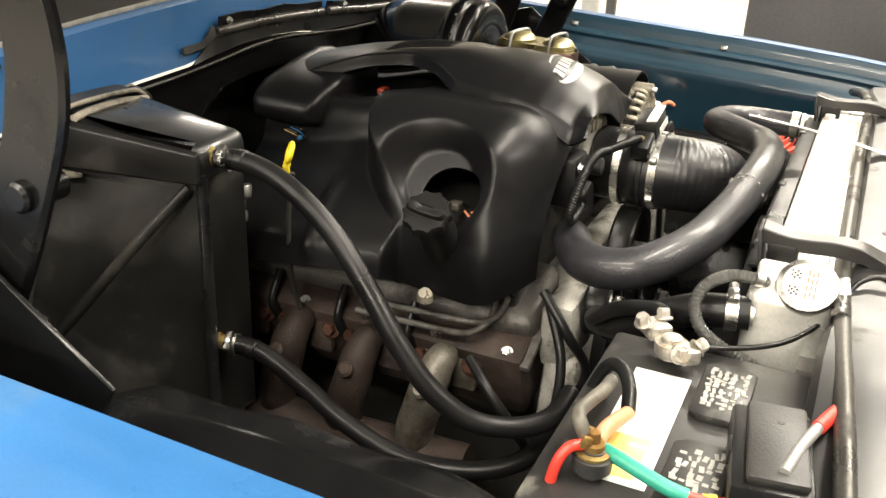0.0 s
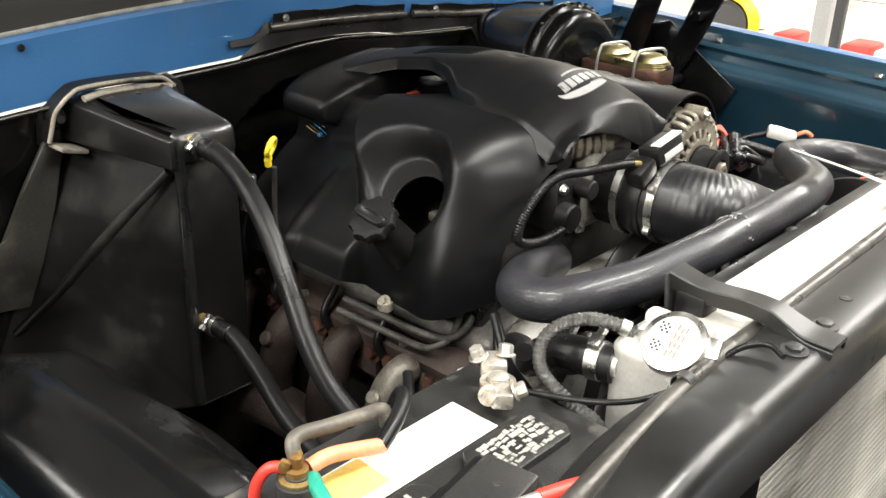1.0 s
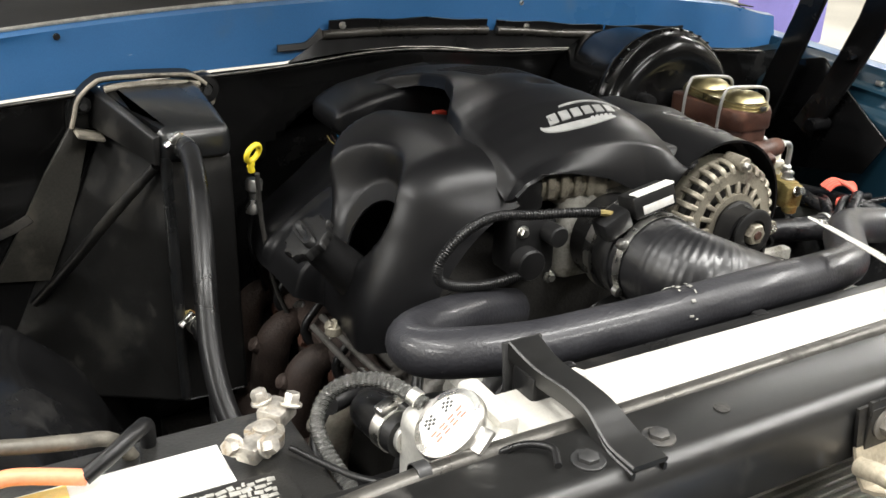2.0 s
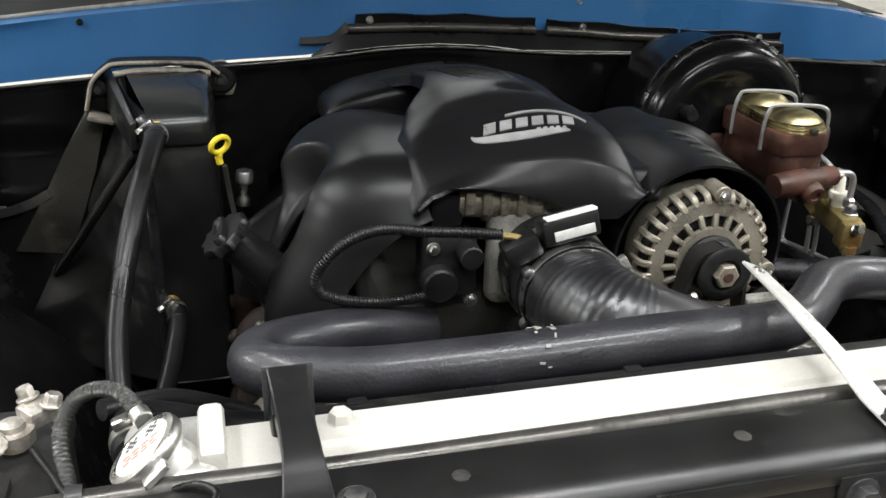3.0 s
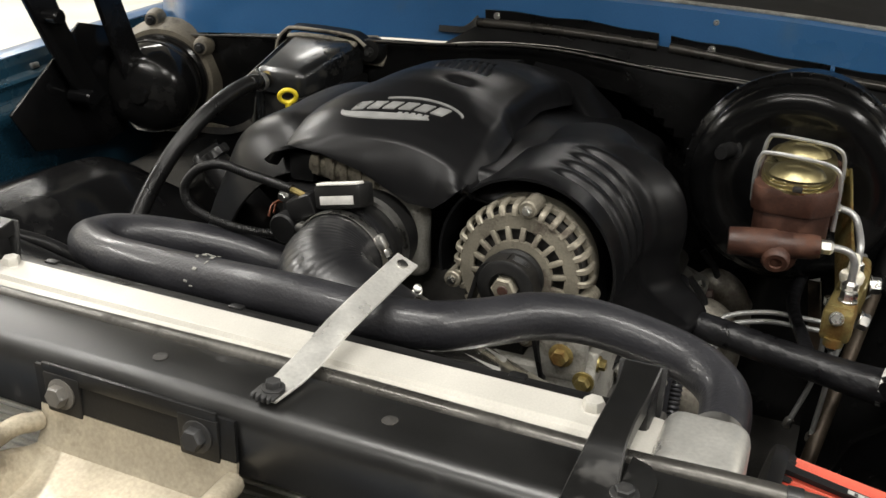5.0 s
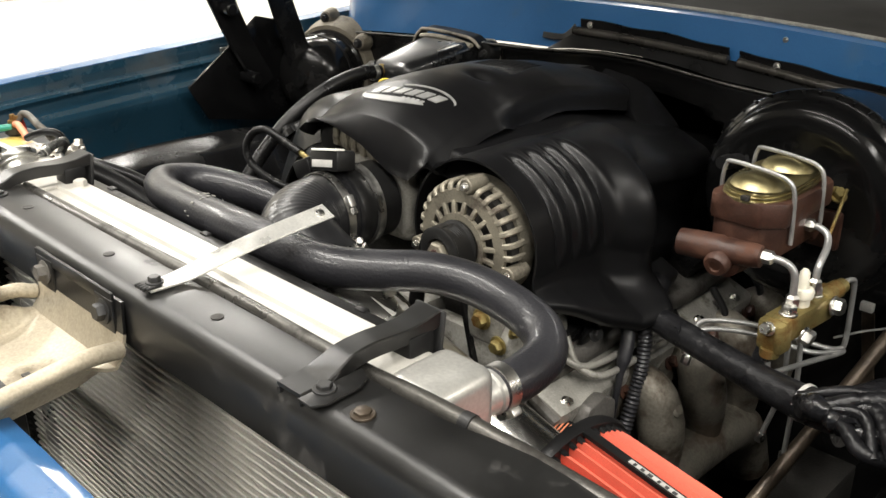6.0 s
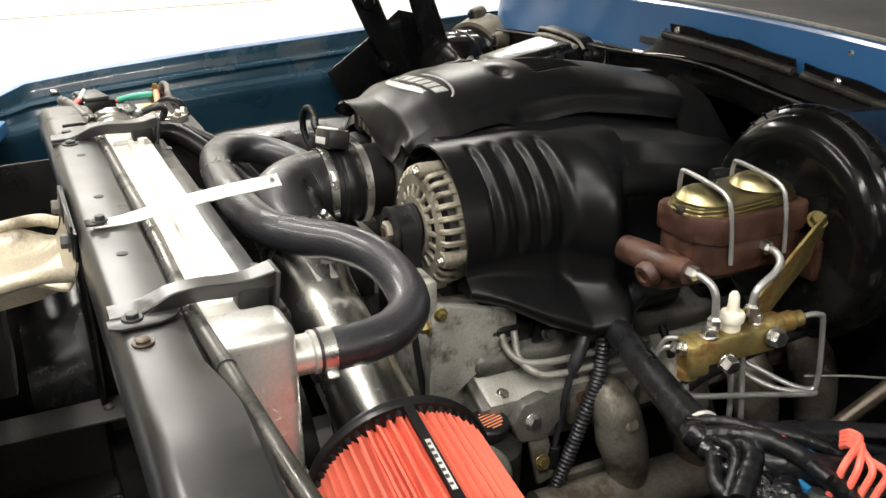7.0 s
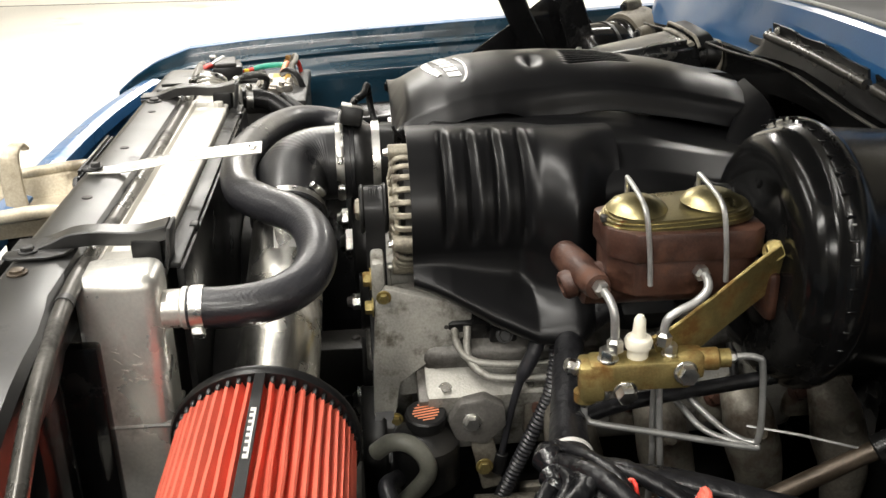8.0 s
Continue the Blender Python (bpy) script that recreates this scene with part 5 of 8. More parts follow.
# dipstick
dip = thing("dipstick", (-0.33, 0.68, 0.80), "yellow ring-handled dipstick in a steel guide tube", "dipstick")
t = tube(bmesh.new(), [Vector((-0.349, 0.685, 1.012)) + Vector((0.82, 0.57, 0)) * 0.0125 * math.cos(a) + Vector((0.18, -0.26, 0.95)) * 0.0110 * math.sin(a) for a in np.linspace(0, 2 * math.pi, 21)], 0.0036, 10, 1, False)
bmesh.ops.remove_doubles(t, verts=t.verts, dist=0.0005)
box(t, (-0.351, 0.688, 0.998), (0.009, 0.007, 0.009), 0.0025)
cyl(t, (-0.352, 0.689, 0.996), (-0.350, 0.690, 0.986), 0.0045, 12)
part("handle", t, M_YELLOW, dip)
part("tube", tube(bmesh.new(), [(-0.345, 0.685, 0.985), (-0.335, 0.70, 0.90), (-0.315, 0.705, 0.80), (-0.27, 0.69, 0.70)], 0.0032, 10), M_BLOCK, dip)
rod = thing("sender_rod", (-0.32, 0.77, 0.85), "small bright metal sender on a thin rod", "sender")
part("sleeve", lathe(bmesh.new(), (-0.318, 0.780, 0.945), (-0.1, 0.05, -1), [(0, 0.010), (0.003, 0.0115), (0.016, 0.0115), (0.020, 0.006), (0.034, 0.005), (0.04, 0.009), (0.05, 0.009), (0.052, 0.004)], 16), M_ZINC, rod)
part("rod", tube(bmesh.new(), [(-0.323, 0.783, 0.895), (-0.325, 0.79, 0.84), (-0.30, 0.80, 0.76)], 0.003, 8), M_RUBBER, rod)

# ---- alternator ----
alt = thing("alternator", ALT, "finned cast aluminium alternator with a black pulley", "alternator")
A, R = ALT, 0.0745
t = bmesh.new()
lathe(t, (A.x, A.y + 0.014, A.z), (0, 1, 0), [(0, 0.060), (0.001, 0.066), (0.030, 0.068), (0.085, 0.067), (0.09, 0.05)], 48)
part("stator", t, M_BLOCK, alt, "dark laminated core")


def ring_face(bm, r0, r1, y, depth, seg=64):
    """A flat annulus facing -y with thickness."""
    lathe(bm, (A.x, y, A.z), (0, 1, 0), [(0, r0), (0, r1), (depth, r1), (depth, r0), (0, r0)], seg, False)


t = bmesh.new()
ring_face(t, 0.050, 0.0655, A.y + 0.002, 0.005)
ring_face(t, 0.030, 0.038, A.y - 0.003, 0.006)
part("front_ring", t, M_ALTER, alt)
for k in range(18):
    a = k * 2 * math.pi / 18 + 0.1
    p, q = Vector((math.cos(a), 0, math.sin(a))), None
    part("spoke", beam(bmesh.new(), (A.x + p.x * 0.036, A.y + 0.0, A.z + p.z * 0.036), (A.x + p.x * 0.052, A.y + 0.004, A.z + p.z * 0.052), 0.0058, 0.006, 0.0014, (0, 1, 0)), M_ALTER, alt)
t = bmesh.new()
lathe(t, (A.x, A.y + 0.024, A.z), (0, 1, 0), [(0, 0.069), (0, 0.0745), (0.022, 0.0745), (0.022, 0.069), (0, 0.069)], 64, False)
part("rear_band", t, M_ALTER, alt)
for k in range(30):
    a = k * 2 * math.pi / 30
    c, s = math.cos(a), math.sin(a)
    t = bmesh.new()
    strip(t, [(A.x + c * 0.0635, A.y + 0.003, A.z + s * 0.0635), (A.x + c * 0.0705, A.y + 0.006, A.z + s * 0.0705), (A.x + c * 0.0735, A.y + 0.014, A.z + s * 0.0735), (A.x + c * 0.0735, A.y + 0.028, A.z + s * 0.0735)], [0.0072, 0.0072], 0.005, (-s, 0, c))
    part("rib", t, M_ALTER, alt)
for deg, rr in ((84, 0.073), (196, 0.076), (-14, 0.075), (-80, 0.074)):
    c, s = math.cos(radians(deg)), math.sin(radians(deg))
    t = cyl(bmesh.new(), (A.x + c * rr, A.y - 0.001, A.z + s * rr), (A.x + c * rr, A.y + 0.03, A.z + s * rr), 0.0095, 18)
    ear = part("ear", t, M_ALTER, alt)
    part("bolt", hexhead(bmesh.new(), (A.x + c * rr, A.y - 0.001, A.z + s * rr), (0, -1, 0), 0.0042, 0.004, 1.2), M_ZINC, ear)
t = bmesh.new()
lathe(t, (A.x, A.y - 0.002, A.z), (0, -1, 0), [(0, 0.026), (0.004, 0.031), (0.006, 0.031), (0.008, 0.028), (0.012, 0.0275), (0.0135, 0.0255), (0.015, 0.0275), (0.0165, 0.0255), (0.018, 0.0275), (0.0195, 0.0255), (0.021, 0.0275), (0.0225, 0.0255), (0.024, 0.0275), (0.030, 0.028), (0.032, 0.030), (0.034, 0.030), (0.036, 0.027), (0.036, 0.017), (0.030, 0.015), (0.030, 0.001)], 40)
part("pulley", t, M_SATIN, alt, "black grooved pulley")
t = lathe(bmesh.new(), (A.x, A.y - 0.031, A.z), (0, -1, 0), [(0, 0.0135), (0.010, 0.0135), (0.012, 0.0115), (0.012, 0.006), (0.008, 0.005)], 6)
part("nut", t, M_ALTER, alt, "large hexagon pulley nut")
part("shaft_end", cyl(bmesh.new(), (A.x, A.y - 0.030, A.z), (A.x, A.y - 0.0445, A.z), 0.0058, 14), M_RUST, alt)

# bracket under the alternator
brk = thing("accessory_bracket", (0.22, 0.38, 0.72), "plain cast aluminium accessory bracket under the alternator", "bracket")
t = bmesh.new()
outline = [(0.333, 0.874), (0.345, 0.896), (0.445, 0.867), (0.447, 0.834), (0.355, 0.772), (0.347, 0.70), (0.333, 0.62), (0.322, 0.62), (0.328, 0.80)]
prism(t, outline, Matrix.Translation((0.222, 0, 0)) @ Matrix(((0, 0, 1, 0), (1, 0, 0, 0), (0, 1, 0, 0), (0, 0, 0, 1))), 0.014, 0.003)
part("side_plate", t, M_CAST, brk)
t = bmesh.new()
box(t, (0.175, 0.345, 0.80), (0.12, 0.022, 0.14), 0.006)
box(t, (0.19, 0.40, 0.856), (0.085, 0.09, 0.014), 0.004)
box(t, (0.20, 0.338, 0.893), (0.05, 0.016, 0.06), 0.005)
part("front_web", t, M_CAST, brk)
t = bmesh.new()
prism(t, [(0.342, 0.81), (0.440, 0.835), (0.448, 0.800), (0.444, 0.752), (0.400, 0.738), (0.344, 0.735)], Matrix.Translation((0.190, 0, 0)) @ Matrix(((0, 0, 1, 0), (1, 0, 0, 0), (0, 1, 0, 0), (0, 0, 0, 1))), 0.022, 0.006)
part("lower_web", t, M_CAST, brk)
part("bolt", hexhead(bmesh.new(), (0.225, 0.331, 0.868), (0, -1, 0), 0.008, 0.008), M_GOLD, brk)
for y, z in ((0.343, 0.885), (0.352, 0.72)):
    part("bolt", hexhead(bmesh.new(), (0.236, y, z), (1, 0, 0), 0.006, 0.006), M_GOLD, brk)
part("bolt", hexhead(bmesh.new(), (0.20, 0.330, 0.893), (0, -1, 0), 0.009, 0.008), M_GOLD, brk)
for y, z in ((0.415, 0.842), (0.41, 0.812)):
    part("hole", lathe(bmesh.new(), (0.236, y, z), (1, 0, 0), [(0, 0.0028), (0.0006, 0.0028), (0.0007, 0.002)], 10), M_BLOCK, brk)

# serpentine belt and pulleys on the engine front
def build_pulley(name, c, r, w, hub, label):
    p = thing(name, c, label, "pulley", "belt pulleys")
    t = bmesh.new()
    lathe(t, (c[0], c[1] + w / 2, c[2]), (0, -1, 0), [(0, r * 0.6), (0, r), (w * 0.1, r + 0.002), (w * 0.2, r), (w * 0.8, r), (w * 0.9, r + 0.002), (w, r), (w, r * 0.75), (w * 0.7, r * 0.6), (w * 0.7, r * 0.3), (w, r * 0.28), (w, 0.001)], 40)
    part("rim", t, M_SATIN, p)
    t = lathe(bmesh.new(), (c[0], c[1] - w / 2, c[2]), (0, -1, 0), [(0, hub), (0.010, hub), (0.012, hub * 0.7), (0.018, hub * 0.5), (0.018, 0.001)], 8)
    part("hub", t, M_ZINC, p)
    return p


build_pulley("idler_pulley", (-0.190, 0.318, 0.824), 0.040, 0.032, 0.017, "black idler pulley with a bright hub at the engine front")
build_pulley("tensioner_pulley", (0.045, 0.33, 0.79), 0.038, 0.030, 0.012, "black belt tensioner pulley at the engine front")
build_pulley("pump_pulley", (-0.045, 0.325, 0.84), 0.070, 0.032, 0.022, "black water pump pulley at the engine front")
build_pulley("crank_pulley", (-0.04, 0.33, 0.58), 0.095, 0.034, 0.022, "black crank pulley at the engine front")
build_pulley("steering_pump_pulley", (0.20, 0.325, 0.66), 0.075, 0.030, 0.02, "black steering pump pulley at the engine front")
belt = thing("drive_belt", (0.1, 0.335, 0.7), "black ribbed serpentine drive belt", "belt")
BELT = [(0.137, 0.985), (0.112, 0.975), (0.10, 0.94), (0.085, 0.88), (0.078, 0.80), (0.07, 0.765), (0.03, 0.66), (-0.06, 0.485), (-0.13, 0.58), (-0.11, 0.70), (-0.08, 0.76), (0.0, 0.70), (0.12, 0.66), (0.2, 0.735), (0.278, 0.66), (0.24, 0.72), (0.20, 0.80), (0.172, 0.90), (0.166, 0.955), (0.158, 0.976)]
t = bmesh.new()
pts = spline([(x, 0.338, z) for x, z in BELT + BELT[:1]], 4)
loops = []
for i, p in enumerate(pts):
    d = (pts[(i + 1) % len(pts)] - pts[i - 1]).normalized()
    nrm = Vector((d.z, 0, -d.x)) * 0.0022
    w = Vector((0, 0.0115, 0))
    loops.append([p - w - nrm, p + w - nrm, p + w + nrm, p - w + nrm])
rings(t, loops, False)
part("belt", t, M_RUBBER, belt, sharp=60)

# ---- throttle, air meter, duct, tube, filter ----
throttle = thing("throttle_body", (-0.06, 0.40, 0.95), "dirty cast aluminium throttle body with a motor barrel", "throttle body")
t = bmesh.new()
box(t, (-0.037, 0.402, 0.968), (0.112, 0.030, 0.112), 0.014, (0, 0, 0), 3)
part("body", t, M_CAST, throttle)
t = bmesh.new()
lathe(t, (-0.128, 0.404, 1.030), (1, 0, -0.08), [(0, 0.012), (0.002, 0.018), (0.03, 0.018), (0.031, 0.022), (0.036, 0.022), (0.037, 0.019), (0.075, 0.019), (0.08, 0.022), (0.088, 0.022), (0.092, 0.016), (0.115, 0.014)], 24)
part("motor", t, M_ALTER, throttle, "tan motor barrel")
t = bmesh.new()
for k in range(4):
    box(t, (-0.116 + 0.018 * k, 0.385, 1.032 - 0.0015 * k), (0.010, 0.006, 0.024), 0.002)
part("motor_ribs", t, M_ALTER, throttle)
part("connector", box(bmesh.new(), (-0.138, 0.402, 1.024), (0.034, 0.030, 0.036), 0.006), M_RUBBER, throttle, "black plug")
t = bmesh.new()
box(t, (-0.135, 0.402, 0.968), (0.055, 0.05, 0.07), 0.008)
cyl(t, (-0.150, 0.38, 0.955), (-0.150, 0.36, 0.955), 0.018, 20)
cyl(t, (-0.12, 0.38, 0.985), (-0.12, 0.355, 0.985), 0.012, 16)
part("position_sensor", t, M_RUBBER, throttle, "black sensor housing")
for x, z in ((-0.155, 0.945), (-0.115, 0.930), (-0.155, 0.990)):
    part("screw", hexhead(bmesh.new(), (x, 0.376, z), (0, -1, 0), 0.005, 0.005), M_ZINC, throttle)

DUCT = Vector((-0.036, 0.32, 0.966))
meter = thing("air_meter", DUCT, "black round air meter with a sensor box and label", "air meter")
t = lathe(bmesh.new(), (DUCT.x, 0.385, DUCT.z), (0, -1, 0), [(0, 0.046), (0.004, 0.050), (0.050, 0.050), (0.054, 0.0525), (0.066, 0.0525), (0.070, 0.050), (0.085, 0.050)], 48)
part("barrel", t, M_SATIN, meter)
part("band", lathe(bmesh.new(), (DUCT.x, 0.352, DUCT.z), (0, -1, 0), [(0, 0.0505), (0.0005, 0.0545), (0.0105, 0.0545), (0.011, 0.0505)], 48, False), M_ZINC, meter, "bright clamp band")
sens = part("sensor_box", box(bmesh.new(), (-0.040, 0.316, 1.030), (0.056, 0.030, 0.026), 0.004, (-12, -11, 0)), M_SATIN, meter)
part("label", box(bmesh.new(), (-0.039, 0.2985, 1.0305), (0.040, 0.001, 0.009), 0.0003, (-12, -11, 0)), M_PRINT, sens, "silver label strip")
part("top_edge", box(bmesh.new(), (-0.041, 0.310, 1.0450), (0.050, 0.014, 0.003), 0.001, (-12, -11, 0)), M_LABEL, sens, "pale reflective top label")
part("plug", box(bmesh.new(), (-0.086, 0.314, 1.012), (0.036, 0.026, 0.024), 0.005, (0, -25, 0)), M_RUBBER, meter, "black connector")
for a in (30, 150, 210, 335):
    c, s = math.cos(radians(a)), math.sin(radians(a))
    t = lathe(bmesh.new(), (DUCT.x + 0.0535 * c, 0.302, DUCT.z + 0.0535 * s), (0, -1, 0), [(0, 0.006), (0.008, 0.006), (0.009, 0.004)], 12)
    part("screw_boss", t, M_ZINC, meter)

duct = thing("intake_elbow", (0.0, 0.24, 0.95), "ribbed black silicone intake elbow with a woven sheen", "intake duct")
DPATH = [(-0.036, 0.315, 0.966), (-0.035, 0.290, 0.966), (-0.030, 0.262, 0.965), (-0.014, 0.240, 0.960), (0.012, 0.230, 0.950), (0.042, 0.229, 0.938), (0.074, 0.230, 0.924)]
t = bmesh.new()
path = spline(DPATH, 36)
loops, a_, run = [], None, 0.0
for i, p in enumerate(path):
    d = (path[min(i + 1, len(path) - 1)] - path[max(i - 1, 0)]).normalized()
    a_ = axes(d)[0] if a_ is None else (a_ - d * a_.dot(d)).normalized()
    b_ = d.cross(a_)
    r = 0.0515 - 0.004 * i / len(path)
    run += (p - path[max(i - 1, 0)]).length
    r += 0.00017 * math.sin(2 * math.pi * run / 0.0052) * smooth(0.030, 0.045, run) * (1 - smooth(0.085, 0.105, run))
    loops.append([p + (a_ * math.cos(2 * math.pi * k / 60) + b_ * math.sin(2 * math.pi * k / 60)) * r for k in range(60)])
rings(t, loops)
part("elbow", t, M_DUCT, duct, sharp=80)
for p, d, r in ((DPATH[0], (0, 1, 0), 0.0520), (DPATH[-1], (1, 0, -0.42), 0.0482)):
    part("end_bead", lathe(bmesh.new(), Vector(p) - Vector(d).normalized() * 0.004, d, [(0, r - 0.001), (0.001, r + 0.0016), (0.006, r + 0.0016), (0.007, r - 0.001)], 48, False), M_DUCT, duct)
build_clamp((-0.0355, 0.298, 0.966), (0, 1, 0), 0.0525, 0.011, "intake elbow", (0.85, 0, 0.5))
build_clamp((0.066, 0.230, 0.927), (1, 0.02, -0.42), 0.0485, 0.011, "intake elbow end", (0.0, 0.75, 0.6))

pipe = thing("intake_tube", (0.25, 0.22, 0.8), "polished aluminium intake tube running to the air filter", "intake tube")
part("tube", tube(bmesh.new(), [(0.060, 0.230, 0.928), (0.12, 0.228, 0.902), (0.20, 0.226, 0.872), (0.30, 0.224, 0.846), (0.37, 0.221, 0.828), (0.44, 0.217, 0.816)], 0.0455, 40, 5), M_POLISH, pipe)
t = bmesh.new()
beam(t, (0.045, 0.225, 0.972), (0.085, 0.228, 0.964), 0.022, 0.003, 0.001, (0.3, 0, 1))
part("bracket", t, M_ZINC, pipe)
part("badge", box(bmesh.new(), (0.155, 0.229, 0.9345), (0.040, 0.026, 0.002), 0.0008, (0, 19, 4)), M_PRINT, pipe, "engraved rectangular plate")

filt = thing("air_filter", (0.53, 0.22, 0.74), "red pleated cotton cone air filter with a black rubber rim", "air filter")
fo, fd = Vector((0.402, 0.217, 0.814)), Vector((1, -0.05, -0.16)).normalized()
fa, fb, _ = axes(fd)
FL = 0.20
part("rim", lathe(bmesh.new(), fo - fd * 0.004, fd, [(0, 0.045), (0.001, 0.088), (0.003, 0.094), (0.010, 0.096), (0.015, 0.094), (0.016, 0.083)], 56), M_RUBBER, filt, "black rubber rim")
t = bmesh.new()
NP = 52
loops = []
for s in np.linspace(0.012, FL, 10):
    ring = []
    for k in range(NP * 4):
        ph = (k % 4) / 4
        r = (0.0895 if ph == 0.25 else 0.0885 if ph == 0.5 else 0.0755 if ph == 0.0 else 0.0770) + 0.004 * s / FL
        ang = 2 * math.pi * (k + 0.16 * math.sin(s * 40 + k // 4 * 1.7) + 0.10 * math.sin(s * 95 + k // 4 * 2.9)) / (NP * 4)
        ring.append(fo + fd * s + (fa * math.cos(ang) + fb * math.sin(ang)) * r)
    loops.append(ring)
rings(t, loops)
part("pleats", t, M_RED, filt, sharp=25)
t = bmesh.new()
for k in range(NP):
    ang = 2 * math.pi * (k + 0.4) / NP
    q = fo + fd * 0.011 + (fa * math.cos(ang) + fb * math.sin(ang)) * 0.0885
    lathe(t, q, fd, [(0, 0.003), (0.006, 0.0028), (0.008, 0.001)], 6)
part("rim_teeth", t, M_RUBBER, filt)
part("end_cap", lathe(bmesh.new(), fo + fd * (FL - 0.004), fd, [(0, 0.086), (0.002, 0.096), (0.012, 0.096), (0.016, 0.090), (0.016, 0.001)], 56), M_RUBBER, filt)
up = Vector((0.16, 0.03, 1)).normalized()
t = bmesh.new()
ang0 = math.atan2(fb.dot(up), fa.dot(up))
ribbon = [[fo + fd * s + (fa * math.cos(ang0 + da) + fb * math.sin(ang0 + da)) * rr for s in np.linspace(0.008, FL, 8)] for da, rr in ((-0.052, 0.0895), (0.052, 0.0895), (0.052, 0.0940), (-0.052, 0.0940))]
rings(t, [[ribbon[k][i] for k in range(4)] for i in range(8)])
seam = part("seam_strip", t, M_RUBBER, filt, "black seam strip")
side_ = fd.cross(up).normalized()
c = fo + fd * 0.092 + (fa * math.cos(ang0) + fb * math.sin(ang0)) * 0.0942
part("print_field", beam(bmesh.new(), c - fd * 0.032, c + fd * 0.032, 0.0050, 0.0006, 0.0, up), M_PRINT, seam, "white printed field")
for k in range(7):
    q = c + fd * (-0.026 + 0.0085 * k) + side_ * 0.0008 + up * 0.0004
    part("print_bar", beam(bmesh.new(), q - fd * (0.001 + 0.0008 * (k % 3)), q + fd * 0.0018, 0.0034, 0.0006, 0.0, up), M_DARKPRINT, seam)

# ---- block, heads, valve covers, manifolds ----
block = thing("engine_block", (-0.035, 0.6, 0.42), "dark greasy engine block filling the bay floor", "engine")
t = bmesh.new()
box(t, (-0.035, 0.64, 0.62), (0.36, 0.52, 0.40), 0.03)
box(t, (-0.035, 0.60, 0.86), (0.34, 0.36, 0.12), 0.03)
part("block", t, M_BLOCK, block)
t = bmesh.new()
box(t, (-0.04, 0.37, 0.74), (0.26, 0.05, 0.26), 0.02)
cyl(t, (0.02, 0.37, 0.70), (0.02, 0.32, 0.70), 0.03, 20)
part("front_cover", t, M_CAST, block)
t = bmesh.new()
box(t, (-0.20, 0.36, 0.79), (0.10, 0.05, 0.10), 0.02)
box(t, (-0.235, 0.35, 0.70), (0.05, 0.05, 0.13), 0.015, (0, 12, 0))
part("water_pump", t, M_CAST, block)
